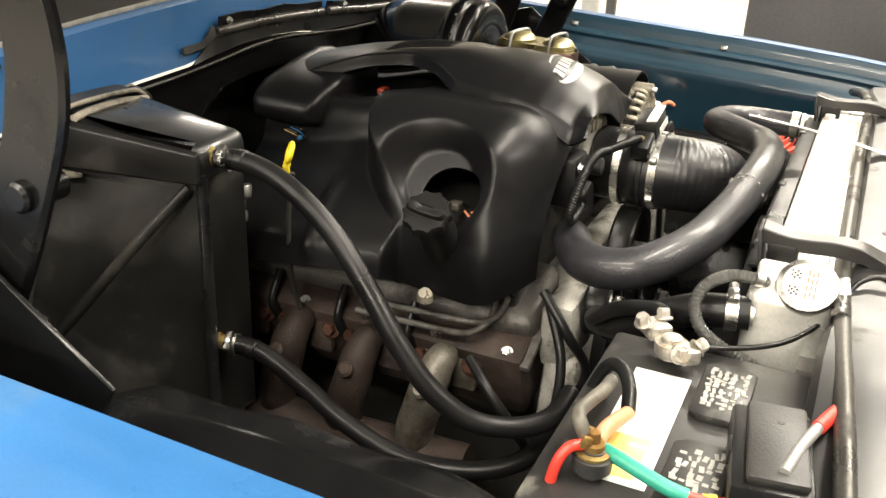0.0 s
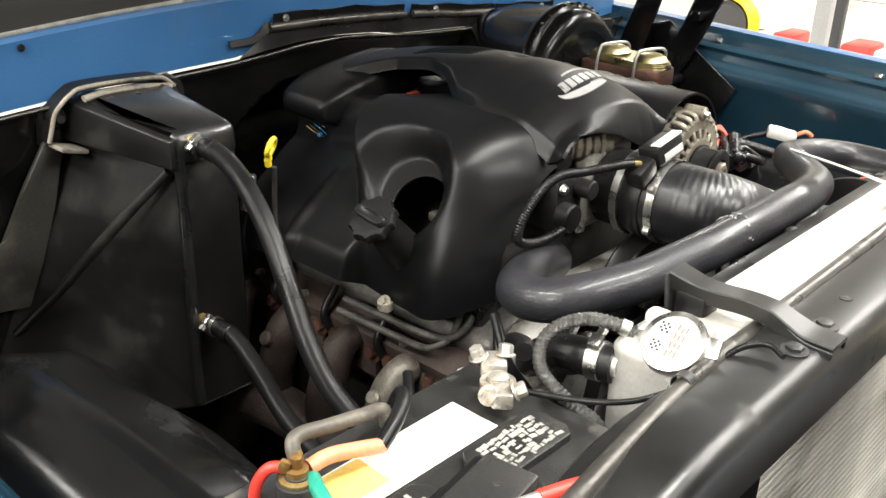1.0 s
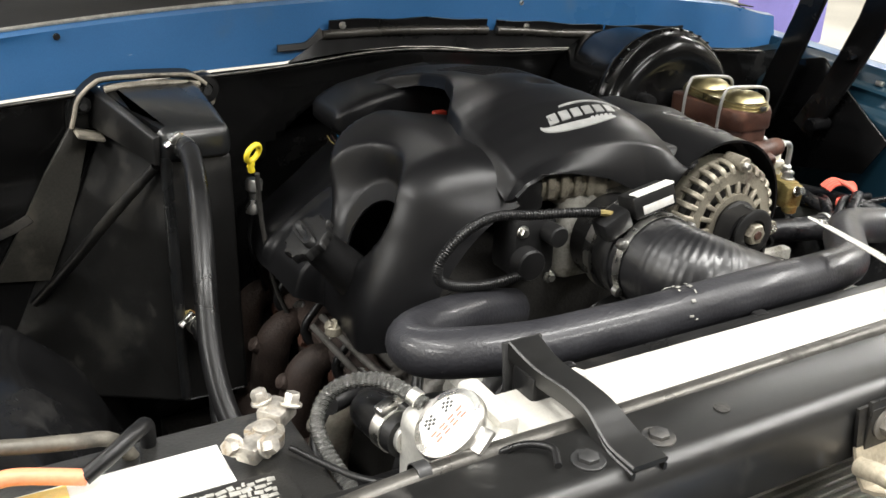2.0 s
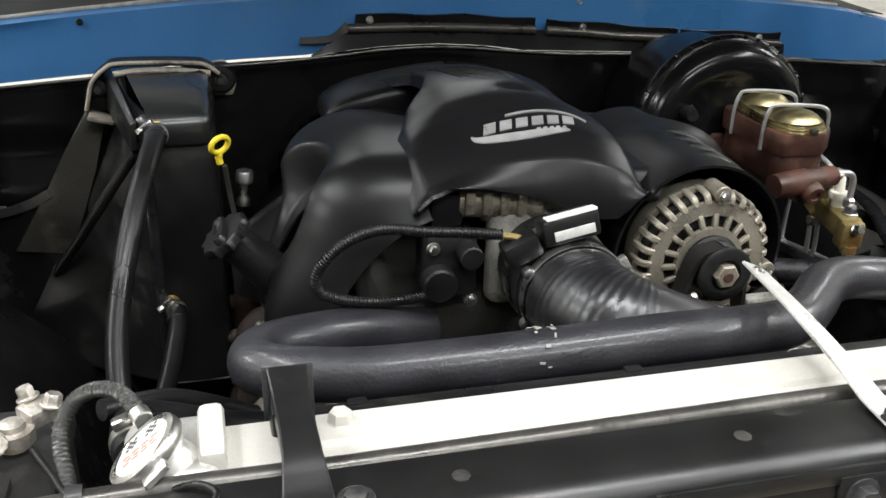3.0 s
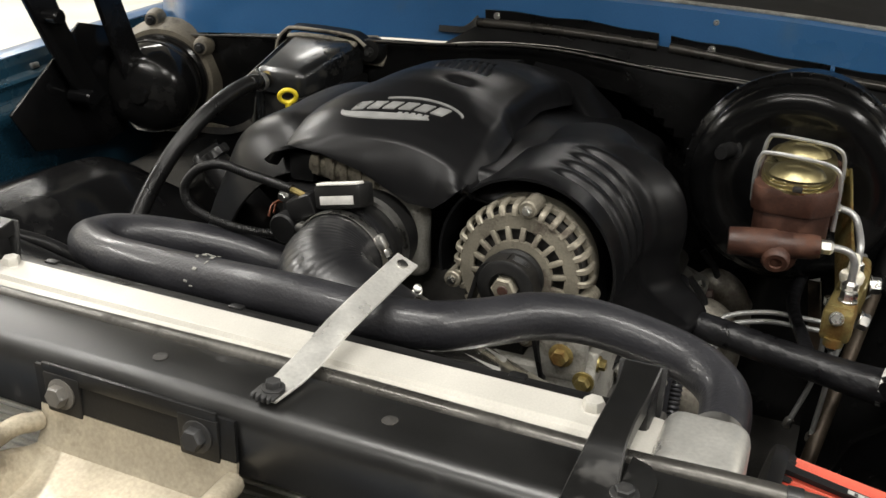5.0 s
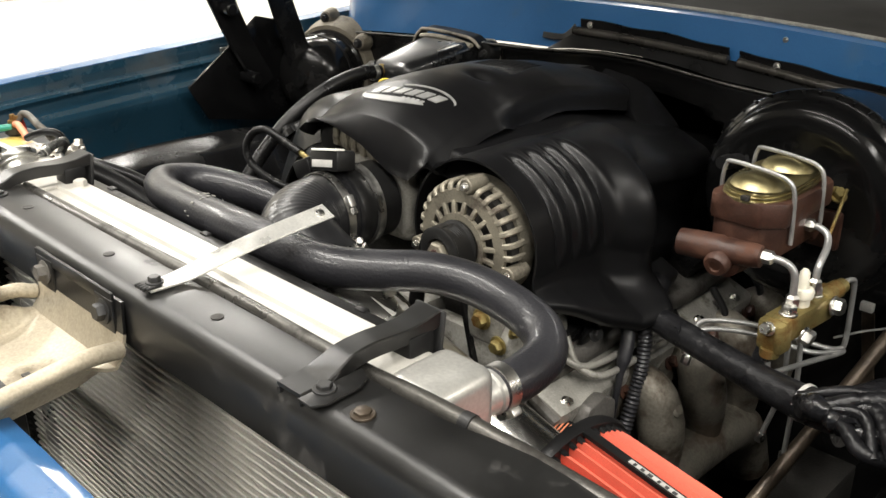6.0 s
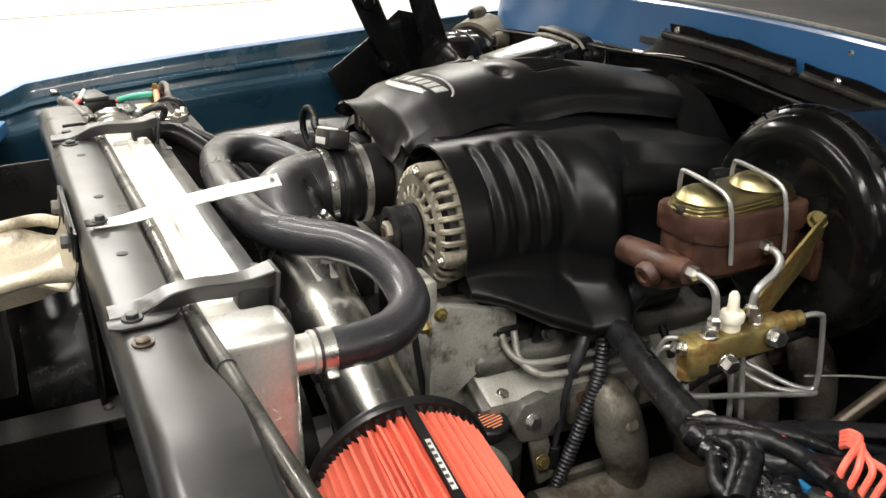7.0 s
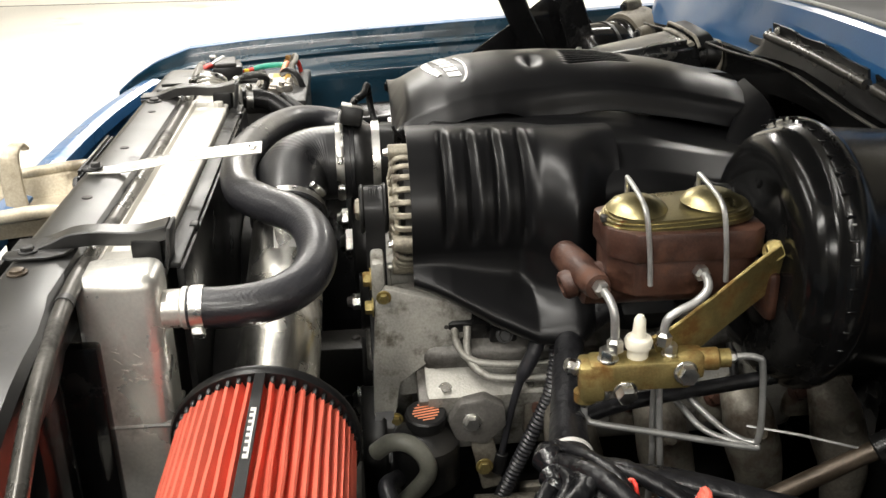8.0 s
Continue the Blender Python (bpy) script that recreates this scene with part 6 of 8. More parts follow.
for s in (-1, 1):
    cx = -0.218 if s < 0 else 0.20
    head = part("cylinder_head", box(bmesh.new(), (cx, 0.62, 0.745), (0.13, 0.47, 0.11), 0.012, (0, s * 22, 0)), M_RUSTSHADE if s < 0 else M_CAST, block, "rust-stained cylinder head" if s < 0 else "pale cast cylinder head")
    t = bmesh.new()
    box(t, (cx - s * 0.012, 0.615, 0.815), (0.115, 0.46, 0.045), 0.016, (0, s * 26, 0), 3)
    box(t, (cx + s * 0.012, 0.615, 0.790), (0.135, 0.475, 0.012), 0.004, (0, s * 26, 0))
    vc = part("valve_cover", t, M_DIRTSHADECAST, block, "grey cast valve cover")
    for k in range(4):
        yy = 0.45 + 0.105 * k
        t = box(bmesh.new(), (cx + s * 0.012, yy, 0.842), (0.05, 0.07, 0.036), 0.008, (0, s * 26, 0))
        part("ignition_coil", t, M_RUBBER, vc, "black ignition coil")
    # Passenger rails use the darker cast, its shade part of the colour.
    for off in (0.0, 0.012):
        part("cover_rib", tube(bmesh.new(), [(cx + s * (0.027 + off), 0.425 + off * 1.2, 0.855 - off), (cx + s * (0.044 + off), 0.426 + off, 0.826 - off), (cx + s * (0.061 + off), 0.440 + off, 0.811 - off), (cx + s * (0.068 + off), 0.475, 0.806 - off), (cx + s * (0.070 + off), 0.54, 0.805 - off), (cx + s * (0.070 + off), 0.62, 0.803 - off)], 0.0046, 12, 6), M_CAST if s > 0 else M_DIRTSHADECAST, vc, "dull curved gasket rail")
    for k in range(5):
        part("bolt", hexhead(bmesh.new(), (cx + s * 0.066, 0.41 + 0.10 * k, 0.775), (s * 0.7, 0, 0.7), 0.006, 0.006), M_ZINC, vc)
    mx = cx + s * 0.062
    # Passenger manifold and ports past the first are coloured dark for shade.
    man = part("exhaust_manifold", tube(bmesh.new(), [(mx + s * 0.040, 0.44, 0.615), (mx + s * 0.046, 0.60, 0.605), (mx + s * 0.046, 0.78, 0.59), (mx + s * 0.040, 0.86, 0.48)], [0.028, 0.034, 0.036, 0.034], 20, 5), M_EXH if s > 0 else M_RUSTSHADE, block, "grey cast exhaust manifold")
    for k in range(4):
        yy = (0.490 if s < 0 else 0.545) + 0.108 * k
        t = tube(bmesh.new(), [(mx, yy, 0.748), (mx + s * 0.022, yy, 0.756), (mx + s * 0.040, yy + 0.006, 0.735), (mx + s * 0.046, yy + 0.014, 0.697), (mx + s * 0.046, yy + 0.026, 0.652), (mx + s * 0.042, yy + 0.03, 0.600)], [0.020, 0.024, 0.030, 0.033, 0.028, 0.023] if s > 0 else [0.016, 0.020, 0.024, 0.026, 0.026, 0.024], 20, 6)
        lathe(t, (mx + s * 0.068, yy + 0.010, 0.728), (s * 0.8, 0, 0.6), [(-0.012, 0.012), (0.004, 0.0105), (0.007, 0.007), (0.0072, 0.001)], 16)
        box(t, (mx + s * 0.004, yy, 0.735), (0.016, 0.085, 0.055), 0.006)
        part("port", t, M_EXH if s > 0 or k < 1 else M_RUSTSHADE, man)
    for k in range(4):
        for dy in (-0.036, 0.036):
            part("bolt", hexhead(bmesh.new(), (mx + s * 0.012, 0.490 + 0.105 * k + dy, 0.748), (s, 0, 0.2), 0.009, 0.009, 1.6), M_RUST, man)
        t = tube(bmesh.new(), [(mx + s * 0.005, 0.490 + 0.105 * k + 0.05, 0.745), (mx + s * 0.022, 0.490 + 0.105 * k + 0.053, 0.775), (mx - s * 0.004, 0.490 + 0.105 * k + 0.055, 0.81)], [0.010, 0.0055, 0.0055], 10, 5)
        part("plug_lead", t, M_RUBBER, man)

# ---- brakes ----
boost = thing("brake_booster", (0.38, 0.80, 0.84), "round gloss black brake booster on the firewall", "brake booster")
BO = Vector((0.370, 0.967, 0.968))
t = lathe(bmesh.new(), BO, (0, -1, 0.03), [(0.022, 0.088), (0.045, 0.110), (0.10, 0.124), (0.188, 0.128), (0.197, 0.134), (0.204, 0.1372), (0.212, 0.1385), (0.219, 0.1372), (0.223, 0.133), (0.2255, 0.1285), (0.229, 0.1272), (0.236, 0.1262), (0.244, 0.122), (0.250, 0.114), (0.2525, 0.103), (0.2525, 0.092), (0.250, 0.083), (0.249, 0.074), (0.250, 0.058), (0.254, 0.050), (0.255, 0.042), (0.255, 0.001)], 72)
part("shell", t, M_BOOST, boost, sharp=50)
for k in range(3):
    a = radians(38 + 62 * k)
    q = BO + Vector((math.cos(a) * 0.082, -0.240, math.sin(a) * 0.082 + 0.007))
    part("dimple", lathe(bmesh.new(), q, (math.cos(a) * 0.3, -1, math.sin(a) * 0.3), [(-0.004, 0.020), (0.002, 0.018), (0.005, 0.012), (0.006, 0.001)], 20), M_BOOST, boost)
tab_mesh = finish(box(bmesh.new(), (0, 0, 0), (0.003, 0.010, 0.003), 0.001, steps=1), "crimp_tab", M_BOOST)
for k in range(40):
    a = 2 * math.pi * k / 40
    tab = new("crimp_tab", tab_mesh)
    tab.parent = boost
    tab.matrix_parent_inverse = boost.matrix_basis.inverted()
    tab.matrix_basis = Matrix.Translation(BO + Vector((math.cos(a) * 0.1372, -0.2155, math.sin(a) * 0.1372 + 0.0065))) @ Matrix.Rotation(-a, 4, "Y")
for deg in (20, 33, 127):
    a = radians(deg)
    part("chip", box(bmesh.new(), BO + Vector((math.cos(a) * 0.1385, -0.2150, math.sin(a) * 0.1385 + 0.0065)), (0.0024, 0.0040, 0.0018), 0.0005, (0, -deg, 0)), M_LINE, boost, "bare metal chip on the rim")
part("check_valve", lathe(bmesh.new(), BO + Vector((-0.075, -0.236, 0.045)), (-0.2, -1, 0.1), [(0, 0.014), (0.012, 0.014), (0.013, 0.010), (0.03, 0.009), (0.034, 0.0105), (0.05, 0.008)], 16), M_RUBBER, boost)

mc = thing("master_cylinder", (0.385, 0.62, 0.93), "rusty cast iron brake master cylinder with gold lid", "master cylinder")
t = bmesh.new()
lathe(t, (0.378, 0.535, 0.956), (0.0, 1, 0.02), [(0, 0.014), (0.003, 0.020), (0.03, 0.022), (0.175, 0.025), (0.18, 0.030), (0.186, 0.030)], 28)
box(t, (0.385, 0.712, 0.957), (0.105, 0.012, 0.05), 0.005)
part("bore", t, M_RUST, mc)
t = bmesh.new()
octo = [(-0.036, -0.076), (0.022, -0.076), (0.045, -0.052), (0.045, 0.062), (0.034, 0.076), (-0.036, 0.076), (-0.045, 0.064), (-0.045, -0.062)]
prism(t, [(x * 0.90, y * 0.95) for x, y in octo], Matrix.Translation((0.383, 0.630, 0.958)), 0.046, 0.006)
prism(t, octo, Matrix.Translation((0.383, 0.630, 0.995)), 0.031, 0.005)
part("reservoir", t, M_RUST, mc)
t = bmesh.new()
lathe(t, (0.324, 0.532, 0.966), (1, 0.13, 0.05), [(0, 0.012), (0.001, 0.0155), (0.02, 0.0165), (0.05, 0.0165), (0.054, 0.0145), (0.088, 0.0140), (0.096, 0.0125), (0.097, 0.008)], 24)
part("outlet_bar", t, M_RUST, mc)
part("end_plug", lathe(bmesh.new(), (0.377, 0.530, 0.958), (0.10, -1, -0.30), [(0, 0.015), (0.010, 0.0145), (0.013, 0.012), (0.0132, 0.007), (0.011, 0.006)], 20), M_RUST, mc)
for p, d in (((0.408, 0.641, 0.983), (1, 0, 0)), ((0.405, 0.606, 0.966), (1, 0, -0.1)), ((0.41, 0.676, 0.965), (1, 0, -0.1))):
    part("boss", lathe(bmesh.new(), p, d, [(-0.012, 0.013), (0.004, 0.0125), (0.012, 0.011), (0.0135, 0.008)], 18), M_RUST, mc)
t = bmesh.new()


def oval(w, h, n=48):
    return [(w * (1 if math.cos(a) > 0 else -1) * abs(math.cos(a)) ** 0.75, h * (1 if math.sin(a) > 0 else -1) * abs(math.sin(a)) ** 0.62) for a in np.linspace(0, 2 * math.pi, n, endpoint=False)]


LID = Matrix.Translation((0.382, 0.628, 1.026)) @ pose(0, 0, 0, 3, 0, 0)
for k, (sc, z0, dep) in enumerate(((1.0, 0.0, 0.004), (0.97, 0.004, 0.004), (0.94, 0.008, 0.003))):
    prism(t, [(x * sc, y * sc) for x, y in oval(0.040, 0.074)], LID @ Matrix.Translation((0, 0, z0)), dep, 0.0012)
lid = part("lid", t, M_CAPGOLD, mc, "gold zinc plated lid with two domes")
for dy in (-0.038, 0.036):
    t = lathe(bmesh.new(), LID @ Vector((0, dy, 0.0105)), (0, 0.05, 1), [(0, 0.031), (0.002, 0.0295), (0.007, 0.026), (0.011, 0.019), (0.0135, 0.010), (0.014, 0.001)], 32)
    part("dome", t, M_CAPGOLD, lid)
part("notch", box(bmesh.new(), LID @ Vector((0.004, -0.0725, 0.006)), (0.010, 0.006, 0.006), 0.001), M_BLOCK, lid)
for dy in (-0.038, 0.036):
    y = 0.628 + dy
    part("bail", tube(bmesh.new(), [(0.338, y + 0.004, 0.995), (0.337, y + 0.002, 1.030), (0.341, y, 1.050), (0.350, y - 0.002, 1.0555), (0.395, y - 0.004, 1.0535), (0.418, y - 0.005, 1.049), (0.427, y - 0.004, 1.036), (0.4285, y, 1.00), (0.4285, y + 0.002, 0.974)], 0.0026, 8, 6), M_LINE, mc, "sprung wire bail")

valve = thing("proportioning_valve", (0.46, 0.57, 0.89), "gold zinc brake proportioning valve hung on a flat bracket", "brake valve")
vm = Matrix.Translation((0.457, 0.572, 0.900)) @ pose(0, 0, 0, 4, 0, -8)
t = bmesh.new()
tmp = bmesh.new()
box(tmp, (0, 0.005, 0), (0.030, 0.094, 0.030), 0.004)
box(tmp, (0, -0.040, -0.006), (0.032, 0.024, 0.038), 0.005)
box(tmp, (0, 0.052, 0.006), (0.026, 0.026, 0.026), 0.005)
lathe(tmp, (0, 0.06, 0.008), (0, 1, 0), [(0, 0.011), (0.018, 0.011), (0.02, 0.009), (0.03, 0.009)], 20)
lathe(tmp, (0.0, -0.046, -0.02), (0, 0, -1), [(0, 0.011), (0.010, 0.011), (0.012, 0.008)], 16)
join(t, tmp, vm)
part("body", t, M_GOLD, valve)
for p, d, r in (((0.004, -0.024, 0.015), (0, 0, 1), 0.009), ((0.0, 0.034, 0.015), (0, 0, 1), 0.007), ((0.016, 0.046, 0.004), (1, 0, 0.1), 0.010), ((0.016, -0.010, -0.012), (1, 0, -0.25), 0.010), ((0.0, -0.053, 0.006), (0, -1, 0.4), 0.007)):
    q = vm @ Vector(p)
    part("fitting", hexhead(bmesh.new(), q, d, r, 0.010, 1.15), M_ZINC, valve, "zinc hexagon fitting")
q = vm @ Vector((0, 0.004, 0.014))
t = lathe(bmesh.new(), q, (0, 0, 1), [(0, 0.010), (0.010, 0.010), (0.011, 0.0125), (0.018, 0.0135), (0.021, 0.012), (0.022, 0.007), (0.030, 0.006), (0.040, 0.0055), (0.044, 0.003)], 20)
part("switch", t, M_WHITEP, valve, "ivory plastic pressure switch")
t = bmesh.new()
strip(t, [(0.452, 0.596, 0.912), (0.450, 0.615, 0.921), (0.442, 0.655, 0.948), (0.434, 0.70, 0.980), (0.430, 0.722, 0.993)], [0.052, 0.050, 0.046, 0.046, 0.046], 0.0035, (0.30, -0.45, 1.0))
part("bracket", t, M_GOLD, valve, "flat gold bracket")
part("bracket_bolt", hexhead(bmesh.new(), (0.426, 0.712, 1.002), (0.5, -0.4, 0.7), 0.008, 0.007), M_GOLD, valve)


def brake_line(pts, r=0.0033, mat_=M_LINE):
    ln = thing("brake_line", pts[0], "bent grey steel brake line", "brake line", "brake lines")
    part("line", tube(bmesh.new(), pts, r, 10, 6), mat_, ln)
    for p, q in ((pts[0], pts[1]), (pts[-1], pts[-2])):
        part("nut", lathe(bmesh.new(), p, Vector(q) - Vector(p), [(0, r * 1.9), (0.010, r * 1.9), (0.013, r * 1.2)], 6), M_ZINC, ln)
    return ln


brake_line([(0.420, 0.545, 0.972), (0.438, 0.547, 0.972), (0.450, 0.549, 0.968), (0.456, 0.551, 0.958), (0.457, 0.552, 0.942), (0.457, 0.553, 0.922)], 0.0042)
brake_line([(0.420, 0.641, 0.984), (0.438, 0.643, 0.983), (0.450, 0.640, 0.977), (0.456, 0.628, 0.968), (0.460, 0.608, 0.960), (0.461, 0.599, 0.951), (0.461, 0.597, 0.928)], 0.0042)
brake_line([(0.466, 0.655, 0.912), (0.468, 0.676, 0.914), (0.470, 0.688, 0.912), (0.471, 0.693, 0.905), (0.471, 0.698, 0.86), (0.471, 0.699, 0.826), (0.468, 0.694, 0.816), (0.455, 0.672, 0.822), (0.42, 0.655, 0.830), (0.375, 0.640, 0.836), (0.335, 0.612, 0.837), (0.322, 0.600, 0.828), (0.316, 0.590, 0.79)])
brake_line([(0.450, 0.528, 0.872), (0.451, 0.528, 0.855), (0.452, 0.531, 0.845), (0.455, 0.545, 0.840), (0.463, 0.62, 0.826), (0.470, 0.690, 0.812), (0.470, 0.698, 0.813), (0.464, 0.680, 0.814), (0.446, 0.652, 0.820), (0.41, 0.642, 0.824), (0.375, 0.632, 0.827), (0.338, 0.606, 0.828), (0.326, 0.594, 0.818), (0.32, 0.584, 0.78)])
brake_line([(0.44, 0.60, 0.89), (0.442, 0.60, 0.84), (0.44, 0.604, 0.78), (0.42, 0.61, 0.70)])
brake_line([(0.452, 0.60, 0.89), (0.456, 0.602, 0.84), (0.456, 0.608, 0.78), (0.45, 0.62, 0.68)])

strut = thing("firewall_strip", (0.43, 0.93, 0.62), "brown rusty flat steel strip with a pale cap on the firewall", "bracket")
t = bmesh.new()
strip(t, [(0.419, 0.925, 0.765), (0.430, 0.925, 0.70), (0.443, 0.925, 0.615)], [0.019, 0.019, 0.019], 0.004, (1, 0, 0))
part("strip", t, M_SHAFT, strut)
part("cap", box(bmesh.new(), (0.417, 0.922, 0.775), (0.019, 0.010, 0.014), 0.002), M_PRINT, strut, "pale cap")

shaft = thing("steering_shaft", (0.46, 0.75, 0.6), "dull steel steering shaft sloping down from the firewall", "steering shaft")
part("shaft", cyl(bmesh.new(), (0.525, 0.945, 0.915), (0.425, 0.46, 0.575), 0.0095, 20), M_SHAFT, shaft)
part("joint", cyl(bmesh.new(), (0.508, 0.860, 0.855), (0.497, 0.805, 0.817), 0.0145, 20), M_SATIN, shaft)

# ---- harness, fuse block, wires on the driver side ----
loom = thing("wiring_loom", (0.4, 0.55, 0.75), "thick black taped wiring loom", "wiring loom")
part("trunk", tube(bmesh.new(), [(0.262, 0.600, 0.872), (0.272, 0.572, 0.858), (0.290, 0.552, 0.849), (0.340, 0.538, 0.846), (0.394, 0.525, 0.844), (0.440, 0.515, 0.842), (0.479, 0.507, 0.841), (0.520, 0.500, 0.842), (0.560, 0.500, 0.846), (0.600, 0.530, 0.850), (0.630, 0.600, 0.840), (0.620, 0.740, 0.825), (0.58, 0.90, 0.83)], [0.017, 0.017, 0.016, 0.017, 0.017, 0.018, 0.019, 0.021, 0.020, 0.016, 0.013, 0.012, 0.011], 20, 6), M_TAPE, loom)
part("tie", lathe(bmesh.new(), (0.505, 0.5035, 0.8415), (1, -0.18, 0), [(0, 0.0205), (0.0005, 0.0215), (0.005, 0.0215), (0.0055, 0.0205)], 28, False), M_PRINT, loom, "pale cable tie")
rng = random.Random(4)
for k in range(9):
    a = Vector((0.525 + rng.uniform(-0.02, 0.03), 0.495 + rng.uniform(-0.02, 0.02), 0.842 + rng.uniform(-0.012, 0.014)))
    b = Vector((0.63 + rng.uniform(-0.04, 0.03), 0.54 + rng.uniform(-0.10, 0.12), 0.845 + rng.uniform(-0.025, 0.02)))
    mid = a.lerp(b, 0.5) + Vector((rng.uniform(-0.015, 0.02), rng.uniform(-0.03, 0.03), rng.uniform(0.0, 0.030)))
    part("branch", tube(bmesh.new(), [a, a.lerp(mid, 0.5) + Vector((0, 0, 0.008)), mid, b], rng.uniform(0.005, 0.010), 12, 5, ripple=0.0003, pitch=0.012), M_TAPE, loom)
rng = random.Random(11)
for k in range(6):
    a = Vector((0.522 + 0.015 * k, 0.476 + 0.010 * (k % 3) + 0.004 * k, 0.850 - 0.003 * k))
    crumple = [a + Vector((0.009 * j - 0.010, 0.010 * (j % 2) - 0.003 * k, rng.uniform(-0.006, 0.008))) for j in range(7)]
    part("wrap", tube(bmesh.new(), crumple, [rng.uniform(0.008, 0.017) for _ in range(7)], 14, 4, ripple=0.0012, pitch=0.011), M_WRAP, loom, "crumpled shiny tape")
part("branch", tube(bmesh.new(), [(0.545, 0.52, 0.850), (0.557, 0.565, 0.852), (0.575, 0.605, 0.852), (0.60, 0.653, 0.850), (0.64, 0.74, 0.846), (0.66, 0.84, 0.84)], [0.012, 0.013, 0.012, 0.011, 0.011, 0.011], 14, 6, flat=0.6), M_TAPE, loom, "flat taped branch")
part("branch", tube(bmesh.new(), [(0.44, 0.515, 0.835), (0.42, 0.58, 0.84), (0.40, 0.68, 0.84), (0.41, 0.80, 0.86)], 0.008, 12), M_TAPE, loom)
plug = thing("wiring_plug", (0.74, 0.484, 0.86), "white plastic plug at the end of the loom", "plug")
part("shell", box(bmesh.new(), (0.735, 0.484, 0.858), (0.030, 0.056, 0.020), 0.005, (10, -8, 25)), M_LABEL, plug)
part("latch", box(bmesh.new(), (0.731, 0.488, 0.869), (0.014, 0.020, 0.005), 0.0015, (10, -8, 25)), M_LABEL, plug)
part("stub", tube(bmesh.new(), [(0.745, 0.458, 0.860), (0.755, 0.445, 0.866), (0.766, 0.436, 0.858)], 0.0045, 10, 5), M_ORANGE, plug, "orange wire stub")
part("lead", tube(bmesh.new(), [(0.724, 0.508, 0.856), (0.70, 0.53, 0.850), (0.66, 0.55, 0.842), (0.625, 0.57, 0.845)], 0.006, 12, 5), M_TAPE, plug, "taped lead")

conduit = thing("corrugated_conduit", (0.29, 0.52, 0.7), "black corrugated plastic wiring conduit", "conduit")
part("conduit", tube(bmesh.new(), [(0.276, 0.540, 0.846), (0.286, 0.537, 0.832), (0.289, 0.536, 0.812), (0.290, 0.530, 0.775), (0.290, 0.518, 0.742), (0.292, 0.496, 0.690), (0.292, 0.474, 0.638), (0.29, 0.45, 0.58)], 0.0086, 16, 14, ripple=0.0010, pitch=0.0056), M_HOSE, conduit)
lead = thing("sensor_lead", (0.26, 0.51, 0.7), "grey rubber sensor lead", "wire")
part("lead", tube(bmesh.new(), [(0.272, 0.520, 0.845), (0.280, 0.510, 0.822), (0.283, 0.500, 0.803), (0.284, 0.494, 0.788), (0.285, 0.486, 0.755), (0.286, 0.478, 0.715), (0.285, 0.474, 0.69)], [0.009, 0.009, 0.0085, 0.0050, 0.0042, 0.0042, 0.004], 12, 6), M_HOSE, lead)
part("plug", cyl(bmesh.new(), (0.285, 0.475, 0.695), (0.285, 0.470, 0.668), 0.008, 14), M_RUBBER, lead)

fuse = thing("fuse_block", (0.565, 0.62, 0.77), "clear covered fuse block with blue and amber fuses", "fuse block")
fm = pose(0.612, 0.548, 0.822, -4, 10, 14)


def put(bm, m):
    bmesh.ops.transform(bm, matrix=m, verts=bm.verts)
    return bm


part("tray", put(box(bmesh.new(), (0, 0, 0), (0.085, 0.14, 0.022), 0.004), fm), M_SMOKE, fuse, "smoky clear tray")
for r in range(5):
    for c in range(3):
        part("fuse", put(box(bmesh.new(), (-0.026 + 0.026 * c, -0.05 + 0.025 * r, 0.017), (0.014, 0.007, 0.010), 0.002), fm), (M_FUSEBLUE, M_SMOKE, M_FUSEYEL)[(r * 2 + c) % 3], fuse)
for k in range(4):
    p = Vector((0.600 + 0.003 * k, 0.592 - 0.003 * k, 0.866 - 0.002 * k))
    w = thing("wire", p, "loop of coral red wire running into the fuse block", "wire", "fuse block wires")
    end = Vector((0.636 + 0.009 * k, 0.543 + 0.007 * k, 0.836))
    part("insulation", tube(bmesh.new(), [p, p + Vector((0.012, -0.003, 0.009)), p + Vector((0.026 + 0.002 * k, -0.008, 0.010)), end + Vector((0.000, 0.014, 0.030)), end + Vector((0.001, 0.006, 0.014)), end], 0.0036, 8, 6), M_PINK, w)
for c, m_, top_, lab in (((0.602, 0.541, 0.843), M_YELLOW, M_ORANGE, "short yellow wire stub"), ((0.612, 0.549, 0.845), M_YELLOW, M_REDWIRE, "short yellow and red wire stub"), ((0.574, 0.536, 0.853), M_PINK, M_REDWIRE, "small loop of red wire")):
    c = Vector(c)
    w = thing("wire", c, lab, "wire", "fuse block wires")
    bend = [c, c + Vector((-0.001, 0.001, 0.008)), c + Vector((0.004, 0.003, 0.012)), c + Vector((0.010, 0.004, 0.010)), c + Vector((0.013, 0.005, 0.000))]
    part("insulation", tube(bmesh.new(), bend[:3], 0.0020, 8, 6), m_, w)
    part("spliced_end", tube(bmesh.new(), bend[2:], 0.0020, 8, 6), top_, w)
thin = thing("wire", (0.47, 0.72, 0.81), "thin grey wire running to the firewall", "wire")
part("insulation", tube(bmesh.new(), [(0.46, 0.69, 0.83), (0.475, 0.74, 0.825), (0.50, 0.82, 0.815), (0.53, 0.94, 0.82)], 0.0014, 6, 5), M_LINE, thin)
